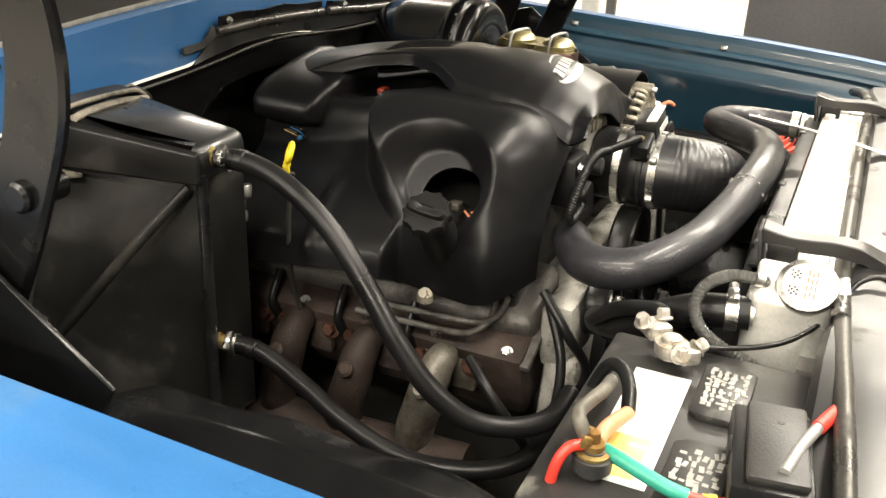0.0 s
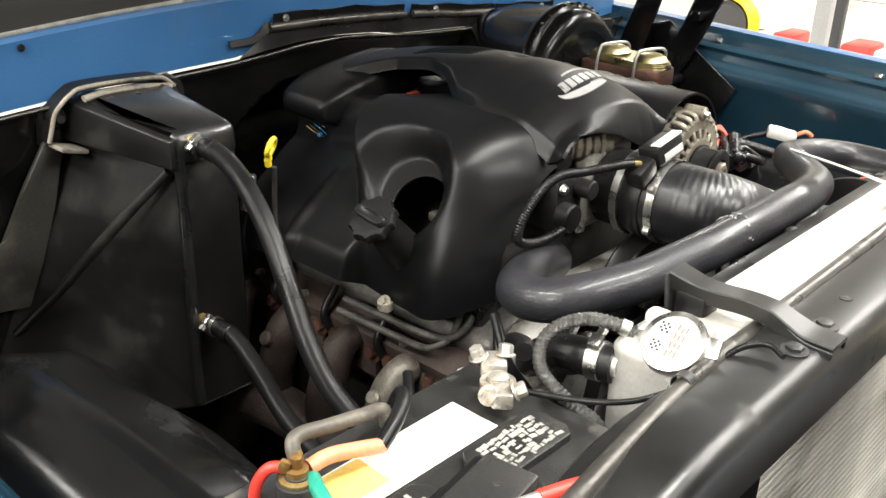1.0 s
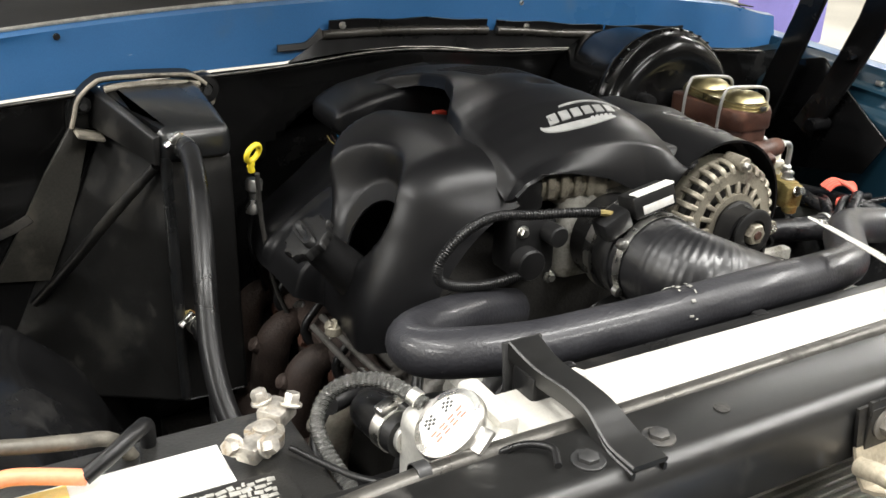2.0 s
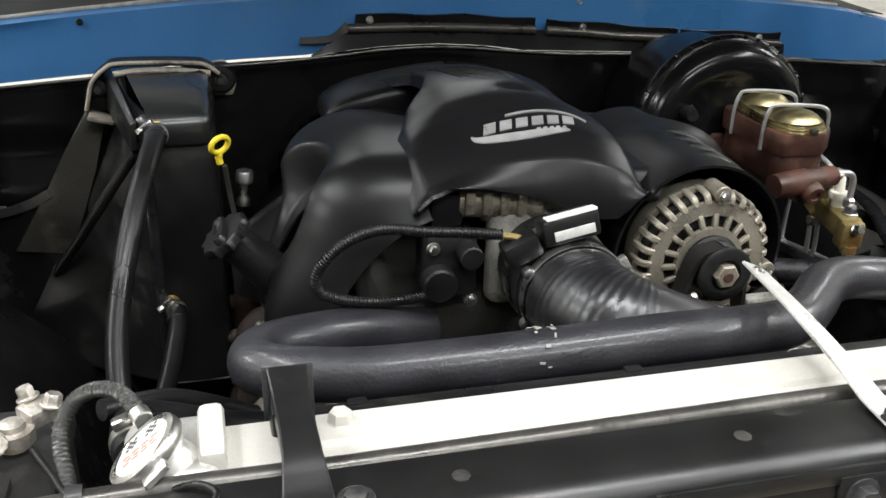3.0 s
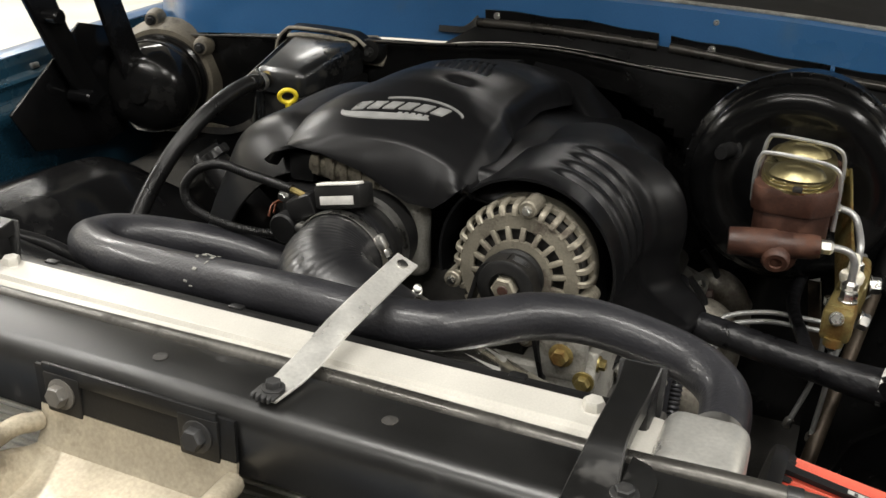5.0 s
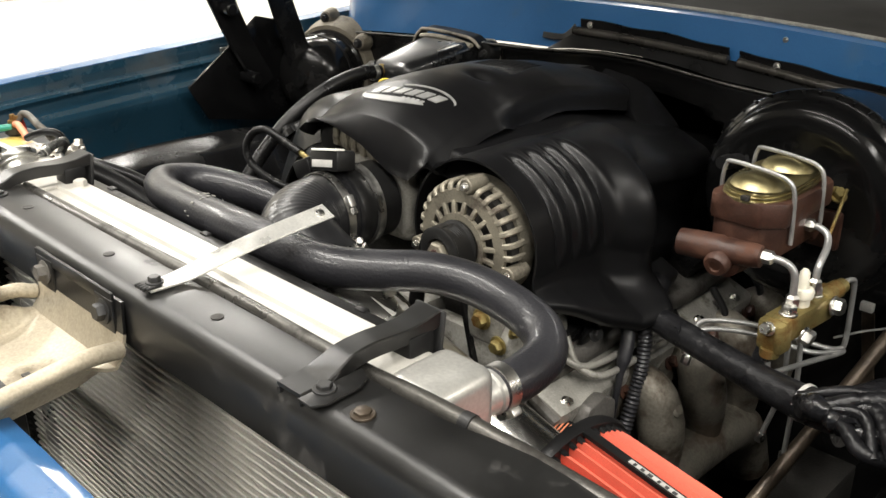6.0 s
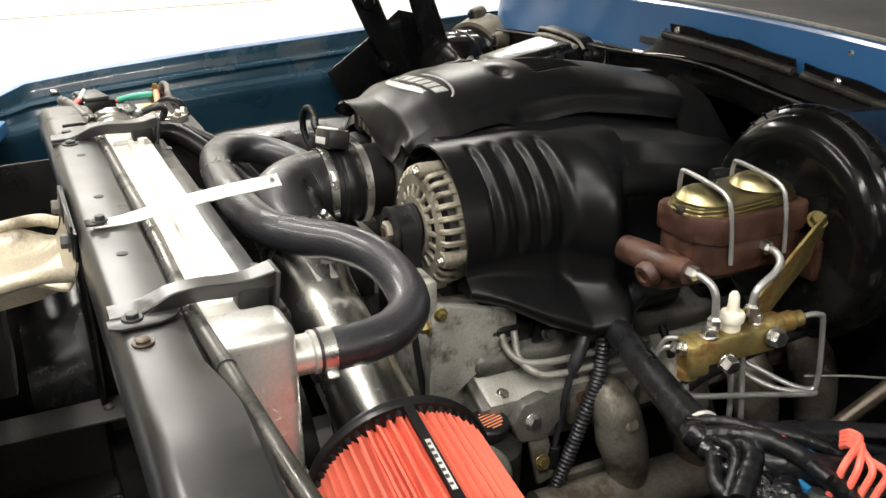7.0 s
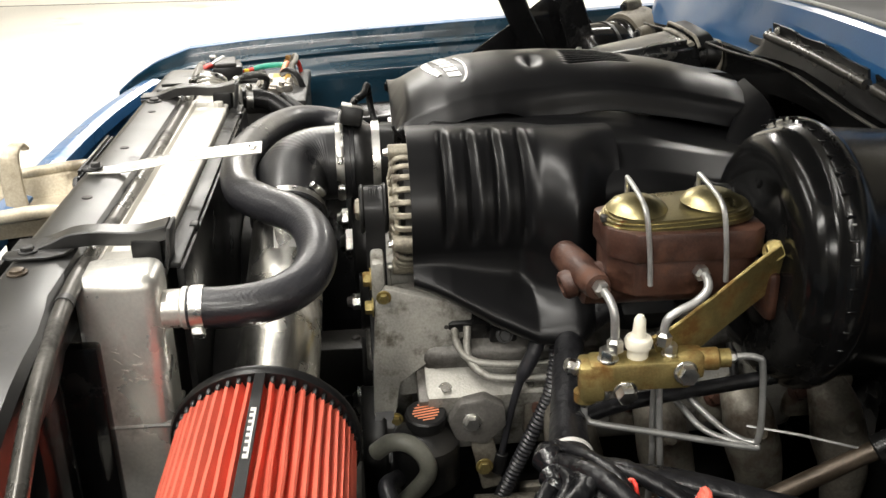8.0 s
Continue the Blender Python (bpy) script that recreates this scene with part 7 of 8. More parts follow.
for i, (m_, lab, dx) in enumerate(((M_REDWIRE, "red wire clipped to the firewall", 0.0), (M_YELLOW, "yellow wire clipped to the firewall", 0.012), (M_PRINT, "white wire clipped to the firewall", 0.022), (M_RUBBER, "black wire clipped to the firewall", 0.034))):
    w = thing("wire", (0.56 + dx, 0.92, 0.95), lab, "wire", "firewall wires")
    part("insulation", tube(bmesh.new(), [(0.555 + dx, 0.935, 1.01 - dx), (0.565 + dx, 0.915, 0.985 - dx), (0.60 + dx, 0.905, 0.955 - dx), (0.61 + dx, 0.91, 0.915), (0.62 + dx, 0.90, 0.84)], 0.0028, 8, 5), m_, w)

# steering fluid reservoir and its hoses
res = thing("fluid_reservoir", (0.276, 0.385, 0.68), "black power steering reservoir with an orange printed cap", "fluid reservoir")
part("bottle", lathe(bmesh.new(), (0.276, 0.385, 0.66), (0.05, 0, 1), [(0, 0.036), (0.004, 0.040), (0.06, 0.040), (0.07, 0.030), (0.075, 0.020), (0.085, 0.020)], 28), M_SATIN, res)
t = lathe(bmesh.new(), (0.279, 0.385, 0.742), (0.15, 0, 1), [(0, 0.023), (0.001, 0.0245), (0.012, 0.0245), (0.014, 0.022), (0.0142, 0.001)], 12)
rc = part("cap", t, M_RUBBER, res, "black twelve-sided cap")
rm = Matrix.Translation((0.2812, 0.385, 0.7566)) @ pose(0, 0, 0, 0, 8.5, 12)
for k, w in enumerate((0.012, 0.022, 0.028, 0.032, 0.030, 0.024, 0.014)):
    part("print_bar", put(box(bmesh.new(), (-0.0135 + 0.0045 * k, 0, 0), (0.0018, w, 0.0005)), rm), M_ORANGE, rc)
for p, m_ in (([(0.295, 0.325, 0.715), (0.305, 0.342, 0.733), (0.312, 0.362, 0.735), (0.316, 0.379, 0.720), (0.318, 0.384, 0.698), (0.314, 0.370, 0.672), (0.308, 0.350, 0.645), (0.30, 0.335, 0.61)], M_FLUID), ([(0.30, 0.35, 0.68), (0.335, 0.335, 0.69), (0.37, 0.36, 0.66), (0.38, 0.42, 0.58)], M_HOSE)):
    hs = thing("fluid_hose", p[0], "dull grey steering fluid hose", "hose", "steering hoses")
    part("hose", tube(bmesh.new(), p, 0.0105, 14, 6), m_, hs)
ts = thing("ignition_bracket", (0.27, 0.46, 0.74), "grey cast engine bracket with a steel bolt", "bracket")
t = bmesh.new()
prism(t, [(0.410, 0.745), (0.425, 0.770), (0.455, 0.776), (0.478, 0.762), (0.480, 0.735), (0.455, 0.712), (0.420, 0.718)], Matrix.Translation((0.272, 0, 0)) @ Matrix(((0, 0, 1, 0), (1, 0, 0, 0), (0, 1, 0, 0), (0, 0, 0, 1))), 0.02, 0.005)
part("plate", t, M_DIRTSHADECAST, ts)
part("bolt", hexhead(bmesh.new(), (0.292, 0.438, 0.745), (1, 0, 0.15), 0.0085, 0.008, 1.3), M_ZINC, ts)
part("bolt", hexhead(bmesh.new(), (0.292, 0.453, 0.682), (1, 0, 0.15), 0.008, 0.006, 1.3), M_GOLD, ts, "brass coloured bolt")
part("stay", box(bmesh.new(), (0.282, 0.455, 0.695), (0.008, 0.028, 0.10), 0.003, (12, 0, 0)), M_EXH, ts)
part("heat_shield", box(bmesh.new(), (0.252, 0.545, 0.735), (0.010, 0.105, 0.030), 0.004, (-6, 0, 0)), M_RUST, ts, "rusty strip")
part("corner_tab", box(bmesh.new(), (0.212, 0.470, 0.820), (0.020, 0.026, 0.012), 0.003, (0, 25, 0)), M_ALLOY, ts, "bright machined corner")
part("lower_stay", box(bmesh.new(), (0.262, 0.545, 0.615), (0.012, 0.095, 0.045), 0.004, (0, 20, 0)), M_EXH, ts)
for p in ((0.250, 0.482, 0.835), (0.250, 0.562, 0.830)):
    part("cover_tab", box(bmesh.new(), (p[0] - 0.006, p[1], p[2]), (0.008, 0.034, 0.030), 0.005, (0, 20, 0)), M_COVER, ts, "black plastic tab")
    part("bolt", hexhead(bmesh.new(), p, (1, 0, 0.35), 0.0075, 0.007, 1.4), M_DUSTY, ts)

# ---- battery corner ----
batt = thing("battery", (-0.565, 0.15, 0.74), "black car battery with white and yellow label on its tray", "battery")
t = bmesh.new()
box(t, (-0.575, 0.150, 0.835), (0.270, 0.185, 0.20), 0.008)
box(t, (-0.575, 0.150, 0.937), (0.276, 0.190, 0.024), 0.006)
case = part("case", t, M_BATT, batt)
part("label", box(bmesh.new(), (-0.585, 0.186, 0.9501), (0.168, 0.048, 0.0012), 0.0004), M_LABEL, case, "white and yellow paper label")
part("label_print", box(bmesh.new(), (-0.635, 0.190, 0.9512), (0.055, 0.036, 0.0006), 0.0002), M_LABELY, case, "yellow printed area")
for cx in (-0.513, -0.642):
    outline = [(-0.046, -0.012), (-0.038, -0.022), (0.038, -0.022), (0.046, -0.012), (0.046, 0.012), (0.038, 0.022), (-0.038, 0.022), (-0.046, 0.012)]
    vent = part("vent_cap", prism(bmesh.new(), outline, Matrix.Translation((cx, 0.133, 0.948)), 0.008, 0.002), M_BATT, case, "grey-printed vent cap strip")
    rng = random.Random(int(-cx * 1000))
    for r in range(6):
        xx = -0.036 + rng.uniform(0, 0.006)
        while xx < 0.030:
            w = rng.uniform(0.002, 0.008)
            if rng.random() > 0.2:
                part("print_bar", box(bmesh.new(), (cx + xx + w / 2, 0.1175 + 0.0058 * r + rng.uniform(-0.0012, 0.0012), 0.9562), (w, rng.uniform(0.0018, 0.0056), 0.0006), 0.0, (0, 0, rng.uniform(-14, 14))), M_WORN, vent)
            xx += w + rng.uniform(-0.0005, 0.0022)
fl = thing("fuse_holder", (-0.60, 0.082, 0.951), "black plastic fuse holder lying on the battery", "fuse holder")
part("body", box(bmesh.new(), (-0.60, 0.082, 0.966), (0.10, 0.056, 0.030), 0.004, (0, -3, 8)), M_RUBBER, fl)
part("lid", box(bmesh.new(), (-0.60, 0.079, 0.984), (0.092, 0.042, 0.008), 0.003, (0, -3, 8)), M_BATT, fl, "flat grey-black lid")
part("catch", box(bmesh.new(), (-0.604, 0.109, 0.972), (0.020, 0.005, 0.014), 0.002, (0, -3, 8)), M_RUBBER, fl)
part("vent", cyl(bmesh.new(), (-0.578, 0.080, 0.9865), (-0.578, 0.080, 0.9892), 0.003, 12), M_BLOCK, fl)

def build_post(c, label, metal=M_LEAD):
    p = thing("battery_terminal", c, label, "battery terminal", "battery terminals")
    part("post", lathe(bmesh.new(), c, (0, 0, 1), [(0, 0.011), (0.003, 0.010), (0.020, 0.0088), (0.021, 0.006)], 20), metal, p)
    t = bmesh.new()
    lathe(t, (c[0], c[1], c[2] + 0.004), (0, 0, 1), [(0, 0.0095), (0, 0.0145), (0.011, 0.0150), (0.012, 0.0095), (0, 0.0095)], 24, False)
    part("clamp", t, metal, p)
    return p


neg = build_post((-0.478, 0.188, 0.948), "corroded lead battery terminal with clamp bolts")
t = bmesh.new()
box(t, (-0.462, 0.206, 0.964), (0.026, 0.022, 0.014), 0.003, (0, 0, 40))
box(t, (-0.492, 0.172, 0.962), (0.022, 0.018, 0.014), 0.003, (0, 0, 40))
for p, d in (((-0.470, 0.216, 0.970), (-0.3, 0.2, 1)), ((-0.452, 0.202, 0.970), (0.3, 0.2, 1)), ((-0.486, 0.165, 0.966), (0.6, -0.6, 0.4)), ((-0.504, 0.176, 0.966), (-0.7, -0.5, 0.3))):
    hexhead(t, p, d, 0.0064, 0.008, 1.35)
part("clamp_bolts", t, M_LEAD, neg)
pos = build_post((-0.660, 0.204, 0.948), "dull battery terminal with a brass wing nut", M_DUSTY)
t = bmesh.new()
lathe(t, (-0.660, 0.204, 0.964), (0, 0, 1), [(0, 0.013), (0.002, 0.013), (0.003, 0.008), (0.009, 0.008), (0.010, 0.0045), (0.018, 0.004), (0.019, 0.002)], 14)
box(t, (-0.667, 0.208, 0.976), (0.004, 0.008, 0.010), 0.0015, (20, 0, 30))
box(t, (-0.654, 0.208, 0.976), (0.004, 0.008, 0.010), 0.0015, (-10, 0, -30))
part("wing_nut", t, M_GOLD, pos, "brass wing nut")


def build_cable(pts, r, m_, label, name="battery_cable", **kw):
    c = thing(name, pts[0], label, "cable", "battery cables")
    part("cable", tube(bmesh.new(), pts, r, 12, 6, **kw), m_, c)
    return c


build_cable([(-0.712, 0.196, 0.975), (-0.722, 0.206, 0.974), (-0.729, 0.213, 0.955), (-0.728, 0.216, 0.91), (-0.72, 0.215, 0.83)], 0.0042, M_REDWIRE, "red battery cable drooping over the case edge")
gc = build_cable([(-0.702, 0.184, 0.968), (-0.708, 0.170, 0.968), (-0.714, 0.152, 0.966), (-0.718, 0.134, 0.963), (-0.717, 0.120, 0.960)], 0.0056, M_GREEN, "cable wrapped in green tape at the terminal")
part("red_end", tube(bmesh.new(), [(-0.717, 0.122, 0.960), (-0.712, 0.104, 0.957), (-0.700, 0.085, 0.956), (-0.69, 0.06, 0.962)], 0.0042, 12, 6), M_REDWIRE, gc, "red insulation")
part("yellow_band", tube(bmesh.new(), [(-0.712, 0.110, 0.957), (-0.709, 0.101, 0.957)], 0.0046, 12, 2), M_YELLOW, gc, "yellow band")
build_cable([(-0.700, 0.190, 0.972), (-0.683, 0.188, 0.974), (-0.660, 0.185, 0.969), (-0.638, 0.182, 0.963)], 0.0058, M_ORANGE, "short cable wrapped in faded orange tape")
build_cable([(-0.640, 0.182, 0.963), (-0.618, 0.188, 0.973), (-0.600, 0.199, 0.978), (-0.590, 0.214, 0.970), (-0.588, 0.230, 0.93)], 0.0060, M_RUBBER, "black cable bending off the battery edge")
build_cable([(-0.705, 0.196, 0.974), (-0.702, 0.204, 0.986), (-0.690, 0.208, 0.986), (-0.668, 0.207, 0.982), (-0.640, 0.202, 0.980), (-0.615, 0.204, 0.972), (-0.595, 0.222, 0.93)], 0.0056, M_WOVEN, "grey woven cable arching behind the battery")
fc = build_cable([(-0.630, 0.047, 0.987), (-0.610, 0.040, 0.987), (-0.588, 0.033, 0.984), (-0.565, 0.028, 0.970), (-0.55, 0.03, 0.94)], 0.0054, M_REDWIRE, "red cable joining the fuse holder")
part("sleeve", tube(bmesh.new(), [(-0.700, 0.063, 0.988), (-0.665, 0.056, 0.989), (-0.628, 0.0465, 0.987)], 0.0044, 10, 4), M_LINE, fc, "grey sleeve")
build_cable([(-0.455, 0.195, 0.962), (-0.435, 0.21, 0.955), (-0.40, 0.25, 0.93), (-0.34, 0.29, 0.88)], 0.0085, M_RUBBER, "black battery cable leading to the engine")
ov = build_cable([(-0.416, 0.112, 0.999), (-0.424, 0.128, 1.004), (-0.435, 0.146, 1.006), (-0.452, 0.161, 1.001), (-0.468, 0.167, 0.990), (-0.478, 0.162, 0.975), (-0.479, 0.150, 0.962), (-0.474, 0.130, 0.948), (-0.470, 0.105, 0.936), (-0.462, 0.09, 0.90), (-0.455, 0.09, 0.84)], 0.0058, M_BRAID, "dark braided overflow hose looping from the filler neck", "overflow_hose", ripple=0.0005, pitch=0.0042)
build_cable([(-0.500, 0.160, 0.958), (-0.482, 0.125, 0.958), (-0.470, 0.098, 0.962), (-0.452, 0.078, 0.966), (-0.428, 0.060, 0.975), (-0.405, 0.045, 0.992), (-0.385, 0.034, 1.004), (-0.372, 0.018, 1.008), (-0.378, 0.002, 1.006)], 0.0026, M_RUBBER, "thin black wire over the radiator support", "thin_wire")
part("ferrule", lathe(bmesh.new(), (-0.418, 0.116, 1.0005), (-0.4, 0.85, 0.3), [(0, 0.0058), (0.0005, 0.0070), (0.008, 0.0070), (0.0085, 0.0058)], 18, False), M_ZINC, ov, "bright crimped ferrule")


def settle(things, dx, dy, dz=0.0):
    for ob in things:
        ob.location = ob.location + Vector((dx, dy, dz))


tray_ = thing("battery_tray", (-0.565, 0.15, 0.70), "black steel battery tray", "tray")
part("tray", box(bmesh.new(), (-0.565, 0.15, 0.728), (0.28, 0.215, 0.014), 0.004), M_SATIN, tray_)
part("strut", beam(bmesh.new(), (-0.565, 0.15, 0.722), (-0.565, 0.02, 0.55), 0.04, 0.02, 0.004), M_SATIN, tray_)
settle((batt, tray_), -0.043, -0.012)
settle((fl,), -0.064, -0.008, 0.002)
settle((neg,), -0.036, -0.012, 0.004)
settle((pos,), -0.050, -0.014, 0.004)
neckhose = thing("coolant_hose", (-0.41, 0.16, 0.955), "short black coolant hose on the radiator inlet", "hose")
part("hose", tube(bmesh.new(), [(-0.425, 0.122, 0.968), (-0.430, 0.155, 0.966), (-0.426, 0.180, 0.957), (-0.405, 0.215, 0.930), (-0.36, 0.255, 0.89), (-0.28, 0.30, 0.85)], 0.0165, 18, 6), M_RUBBER, neckhose)
build_clamp((-0.4275, 0.138, 0.967), (-0.15, 1, -0.05), 0.0168, 0.012, "short coolant hose", (-0.3, 0, 1))

# ---- heater box, blower, hoses on the firewall ----
heat = thing("heater_box", (-0.44, 0.85, 0.62), "black pressed steel heater box on the firewall, dusty flanges", "heater box")
def hull(bm, pts, faces, bevel):
    v = {k: bm.verts.new(p) for k, p in pts.items()}
    for f in faces:
        bm.faces.new([v[k] for k in f])
    bmesh.ops.bevel(bm, geom=bm.edges[:], offset=bevel, segments=3, profile=0.5, affect="EDGES", clamp_overlap=True)
    return bm


t = hull(bmesh.new(), {"a": (-0.448, 0.740, 1.034), "b": (-0.358, 0.740, 1.036), "c": (-0.350, 0.928, 1.060), "d": (-0.488, 0.928, 1.060), "e": (-0.450, 0.738, 0.990), "f": (-0.356, 0.738, 0.990), "g": (-0.348, 0.932, 0.990), "h": (-0.494, 0.932, 0.998)},
         ("abcd", "efba", "fgcb", "hgfe", "ehda", "ghdc"[::-1]), 0.015)
part("lid", t, M_PAN, heat, "glossy black pan top with dusty edges", sharp=50)
t = hull(bmesh.new(), {"a": (-0.455, 0.742, 1.026), "b": (-0.447, 0.742, 1.030), "c": (-0.486, 0.928, 1.056), "d": (-0.496, 0.928, 1.050), "e": (-0.457, 0.740, 0.992), "f": (-0.449, 0.740, 0.992), "g": (-0.490, 0.932, 0.996), "h": (-0.500, 0.932, 0.998)},
         ("abcd", "efba", "fgcb", "hgfe", "ehda", "dcgh"), 0.002)
part("lid_side", t, M_HEATER, heat, "dull black side of the lid", sharp=50)
t = hull(bmesh.new(), {"a": (-0.441, 0.746, 0.996), "b": (-0.358, 0.746, 0.996), "c": (-0.350, 0.94, 0.996), "d": (-0.484, 0.94, 0.992), "e": (-0.552, 0.94, 0.850), "f": (-0.690, 0.94, 0.620), "g": (-0.345, 0.94, 0.620), "h": (-0.438, 0.750, 0.640), "i": (-0.350, 0.750, 0.640)},
         ("abih", "bcgi", "abcd"[::-1], "cdefg", "adeh", "efh", "hfgi"), 0.006)
part("body", t, M_HEATER, heat, "dull dusty black box body", sharp=50)
part("crease", tube(bmesh.new(), [(-0.452, 0.757, 0.985), (-0.500, 0.812, 0.91), (-0.555, 0.872, 0.82), (-0.60, 0.925, 0.75)], [0.006, 0.0075, 0.0075, 0.006], 10, 4), M_HEATER, heat, "pressed diagonal crease")
part("front_edge", tube(bmesh.new(), [(-0.441, 0.747, 1.0), (-0.440, 0.748, 0.82), (-0.439, 0.750, 0.65)], 0.0075, 10, 3), M_PAN, heat)
RIM = [(-0.340, 0.926, 1.046), (-0.355, 0.924, 1.058), (-0.372, 0.922, 1.063), (-0.43, 0.920, 1.066), (-0.478, 0.918, 1.066), (-0.492, 0.920, 1.060), (-0.504, 0.922, 1.050), (-0.514, 0.926, 1.036), (-0.520, 0.928, 1.015), (-0.524, 0.930, 1.0)]
t = bmesh.new()
strip(t, [(x, y - 0.002, z) for x, y, z in RIM], [0.030] * 10, 0.004, (0, 1, 0.15))
part("rim", t, M_HEATER, heat, "raised rear rim")
part("rim_edge", tube(bmesh.new(), [(x, y - 0.016, z + 0.001) for x, y, z in RIM], 0.0030, 8, 4), M_TAN, heat, "pale worn edge")
part("riser", tube(bmesh.new(), [(-0.352, 0.900, 1.050), (-0.40, 0.898, 1.0565), (-0.45, 0.896, 1.0575), (-0.480, 0.896, 1.054)], 0.0062, 10, 4, flat=0.7), M_TAN, heat, "dust-caked step behind the lid")
wall = Matrix.Translation((0, 0.934, 0)) @ Matrix.Rotation(math.pi / 2, 4, "X")
t = bmesh.new()
prism(t, [(-0.525, 1.0), (-0.500, 0.992), (-0.523, 0.911), (-0.550, 0.838), (-0.575, 0.78), (-0.650, 0.79), (-0.600, 0.871), (-0.563, 0.938)], wall, 0.008, 0.002)
part("side_plate", t, M_PLATE, heat, "dusty grey side flange")
t = bmesh.new()
strip(t, [(-0.590, 0.925, 0.878), (-0.62, 0.928, 0.862), (-0.66, 0.930, 0.850), (-0.72, 0.932, 0.845), (-0.76, 0.932, 0.845)], [0.014, 0.014, 0.013, 0.012, 0.012], 0.004, (0, 0, 1))
part("flange", t, M_DUSTY, heat, "dusty rolled flange")
part("ledge", box(bmesh.new(), (-0.504, 0.905, 0.992), (0.036, 0.040, 0.006), 0.002, (0, 14, 0)), M_TAN, heat, "dusty ledge")
t = bmesh.new()
prism(t, [(-0.026, -0.030), (0.026, -0.028), (0.026, 0.018), (0.008, 0.028), (-0.014, 0.020), (-0.024, 0.002)], Matrix.Translation((-0.502, 0.944, 1.022)) @ Matrix.Rotation(math.pi / 2, 4, "X"), 0.012, 0.003)
part("ear", t, M_HEATER, heat, "black bolted ear")
t = bmesh.new()
prism(t, [(-0.024, -0.026), (0.018, -0.026), (0.024, -0.010), (0.022, 0.014), (0.008, 0.026), (-0.024, 0.024)], Matrix.Translation((-0.340, 0.944, 1.034)) @ Matrix.Rotation(math.pi / 2, 4, "X"), 0.006, 0.002)
part("ear", t, M_TAN, heat, "dusty bolted ear")
for x, z in ((-0.338, 1.035), (-0.506, 1.028)):
    q = 1.0 if x > -0.4 else 0.62
    bs = part("boss", lathe(bmesh.new(), (x, 0.940, z), (0, -1, 0.1), [(0, 0.024 * q), (0.016, 0.021 * q), (0.022, 0.018 * q), (0.0225, 0.010 * q), (0.019, 0.009 * q), (0.019, 0.001)], 20), M_HEATER, heat)
    part("bolt", hexhead(bmesh.new(), (x, 0.920, z), (0, -1, 0.1), 0.0065, 0.006), M_DUSTY, bs)
for p, d in (((-0.424, 0.744, 1.016), (0.05, -1, 0.05)), ((-0.427, 0.75, 0.770), (0.2, -1, 0))):
    part("spigot", lathe(bmesh.new(), p, d, [(-0.01, 0.014), (0.002, 0.014), (0.004, 0.010), (0.03, 0.010)], 18), M_GOLD, heat, "brass spigot")
for p, d in (((-0.423, 0.722, 1.017), (0.05, -1, 0.05)), ((-0.422, 0.728, 0.770), (0.2, -1, 0))):
    build_clamp(p, d, 0.0128, 0.010, "heater hose", (-0.6, 0, 0.8))
hh = thing("heater_hose", (-0.42, 0.73, 1.0), "long black rubber heater hose dropping from the heater box", "hose", "heater hoses")
part("hose", tube(bmesh.new(), [(-0.423, 0.735, 1.017), (-0.424, 0.70, 1.020), (-0.430, 0.655, 1.013), (-0.440, 0.605, 0.993), (-0.452, 0.555, 0.960), (-0.464, 0.510, 0.915), (-0.472, 0.470, 0.865), (-0.470, 0.430, 0.818), (-0.455, 0.385, 0.782), (-0.425, 0.340, 0.770), (-0.385, 0.315, 0.768), (-0.33, 0.31, 0.77)], 0.0122, 18, 6), M_RUBBER, hh)
part("end_cuff", lathe(bmesh.new(), (-0.4245, 0.700, 1.020), (0.05, -1, -0.05), [(-0.006, 0.0124), (-0.005, 0.0132), (0.005, 0.0132), (0.006, 0.0124)], 20, False), M_RUBBER, hh)
hh2 = thing("heater_hose", (-0.42, 0.74, 0.77), "black rubber heater hose running low along the engine", "hose", "heater hoses")
part("hose", tube(bmesh.new(), [(-0.424, 0.738, 0.770), (-0.42, 0.69, 0.768), (-0.43, 0.62, 0.745), (-0.445, 0.55, 0.72), (-0.45, 0.47, 0.70), (-0.435, 0.39, 0.70), (-0.40, 0.34, 0.71), (-0.34, 0.32, 0.73)], 0.0118, 18, 6), M_RUBBER, hh2)
part("end_cuff", lathe(bmesh.new(), (-0.421, 0.70, 0.769), (0.1, -1, 0), [(-0.006, 0.0124), (-0.005, 0.0132), (0.005, 0.0132), (0.006, 0.0124)], 20, False), M_RUBBER, hh2)

blow = thing("blower_motor", (-0.72, 0.9, 0.92), "black blower motor in a dusty tan-grey flanged housing", "blower motor")
bd = Vector((0.33, -0.94, 0.02)).normalized()
bo = Vector((-0.782, 0.946, 0.942))
part("motor", lathe(bmesh.new(), bo, bd, [(0.05, 0.088), (0.066, 0.088), (0.070, 0.082), (0.128, 0.080), (0.150, 0.072), (0.162, 0.056), (0.170, 0.032), (0.172, 0.018), (0.180, 0.014), (0.181, 0.001)], 44), M_GLOSS, blow)
part("band", lathe(bmesh.new(), bo, bd, [(0.094, 0.0805), (0.095, 0.083), (0.103, 0.083), (0.104, 0.0800)], 44, False), M_SATIN, blow)
part("housing", lathe(bmesh.new(), bo, bd, [(0.0, 0.110), (0.014, 0.110), (0.020, 0.106), (0.048, 0.100), (0.056, 0.096), (0.058, 0.080)], 44), M_HOUSING, blow, "dusty tan-grey housing")
x_, y_, _ = axes(bd)
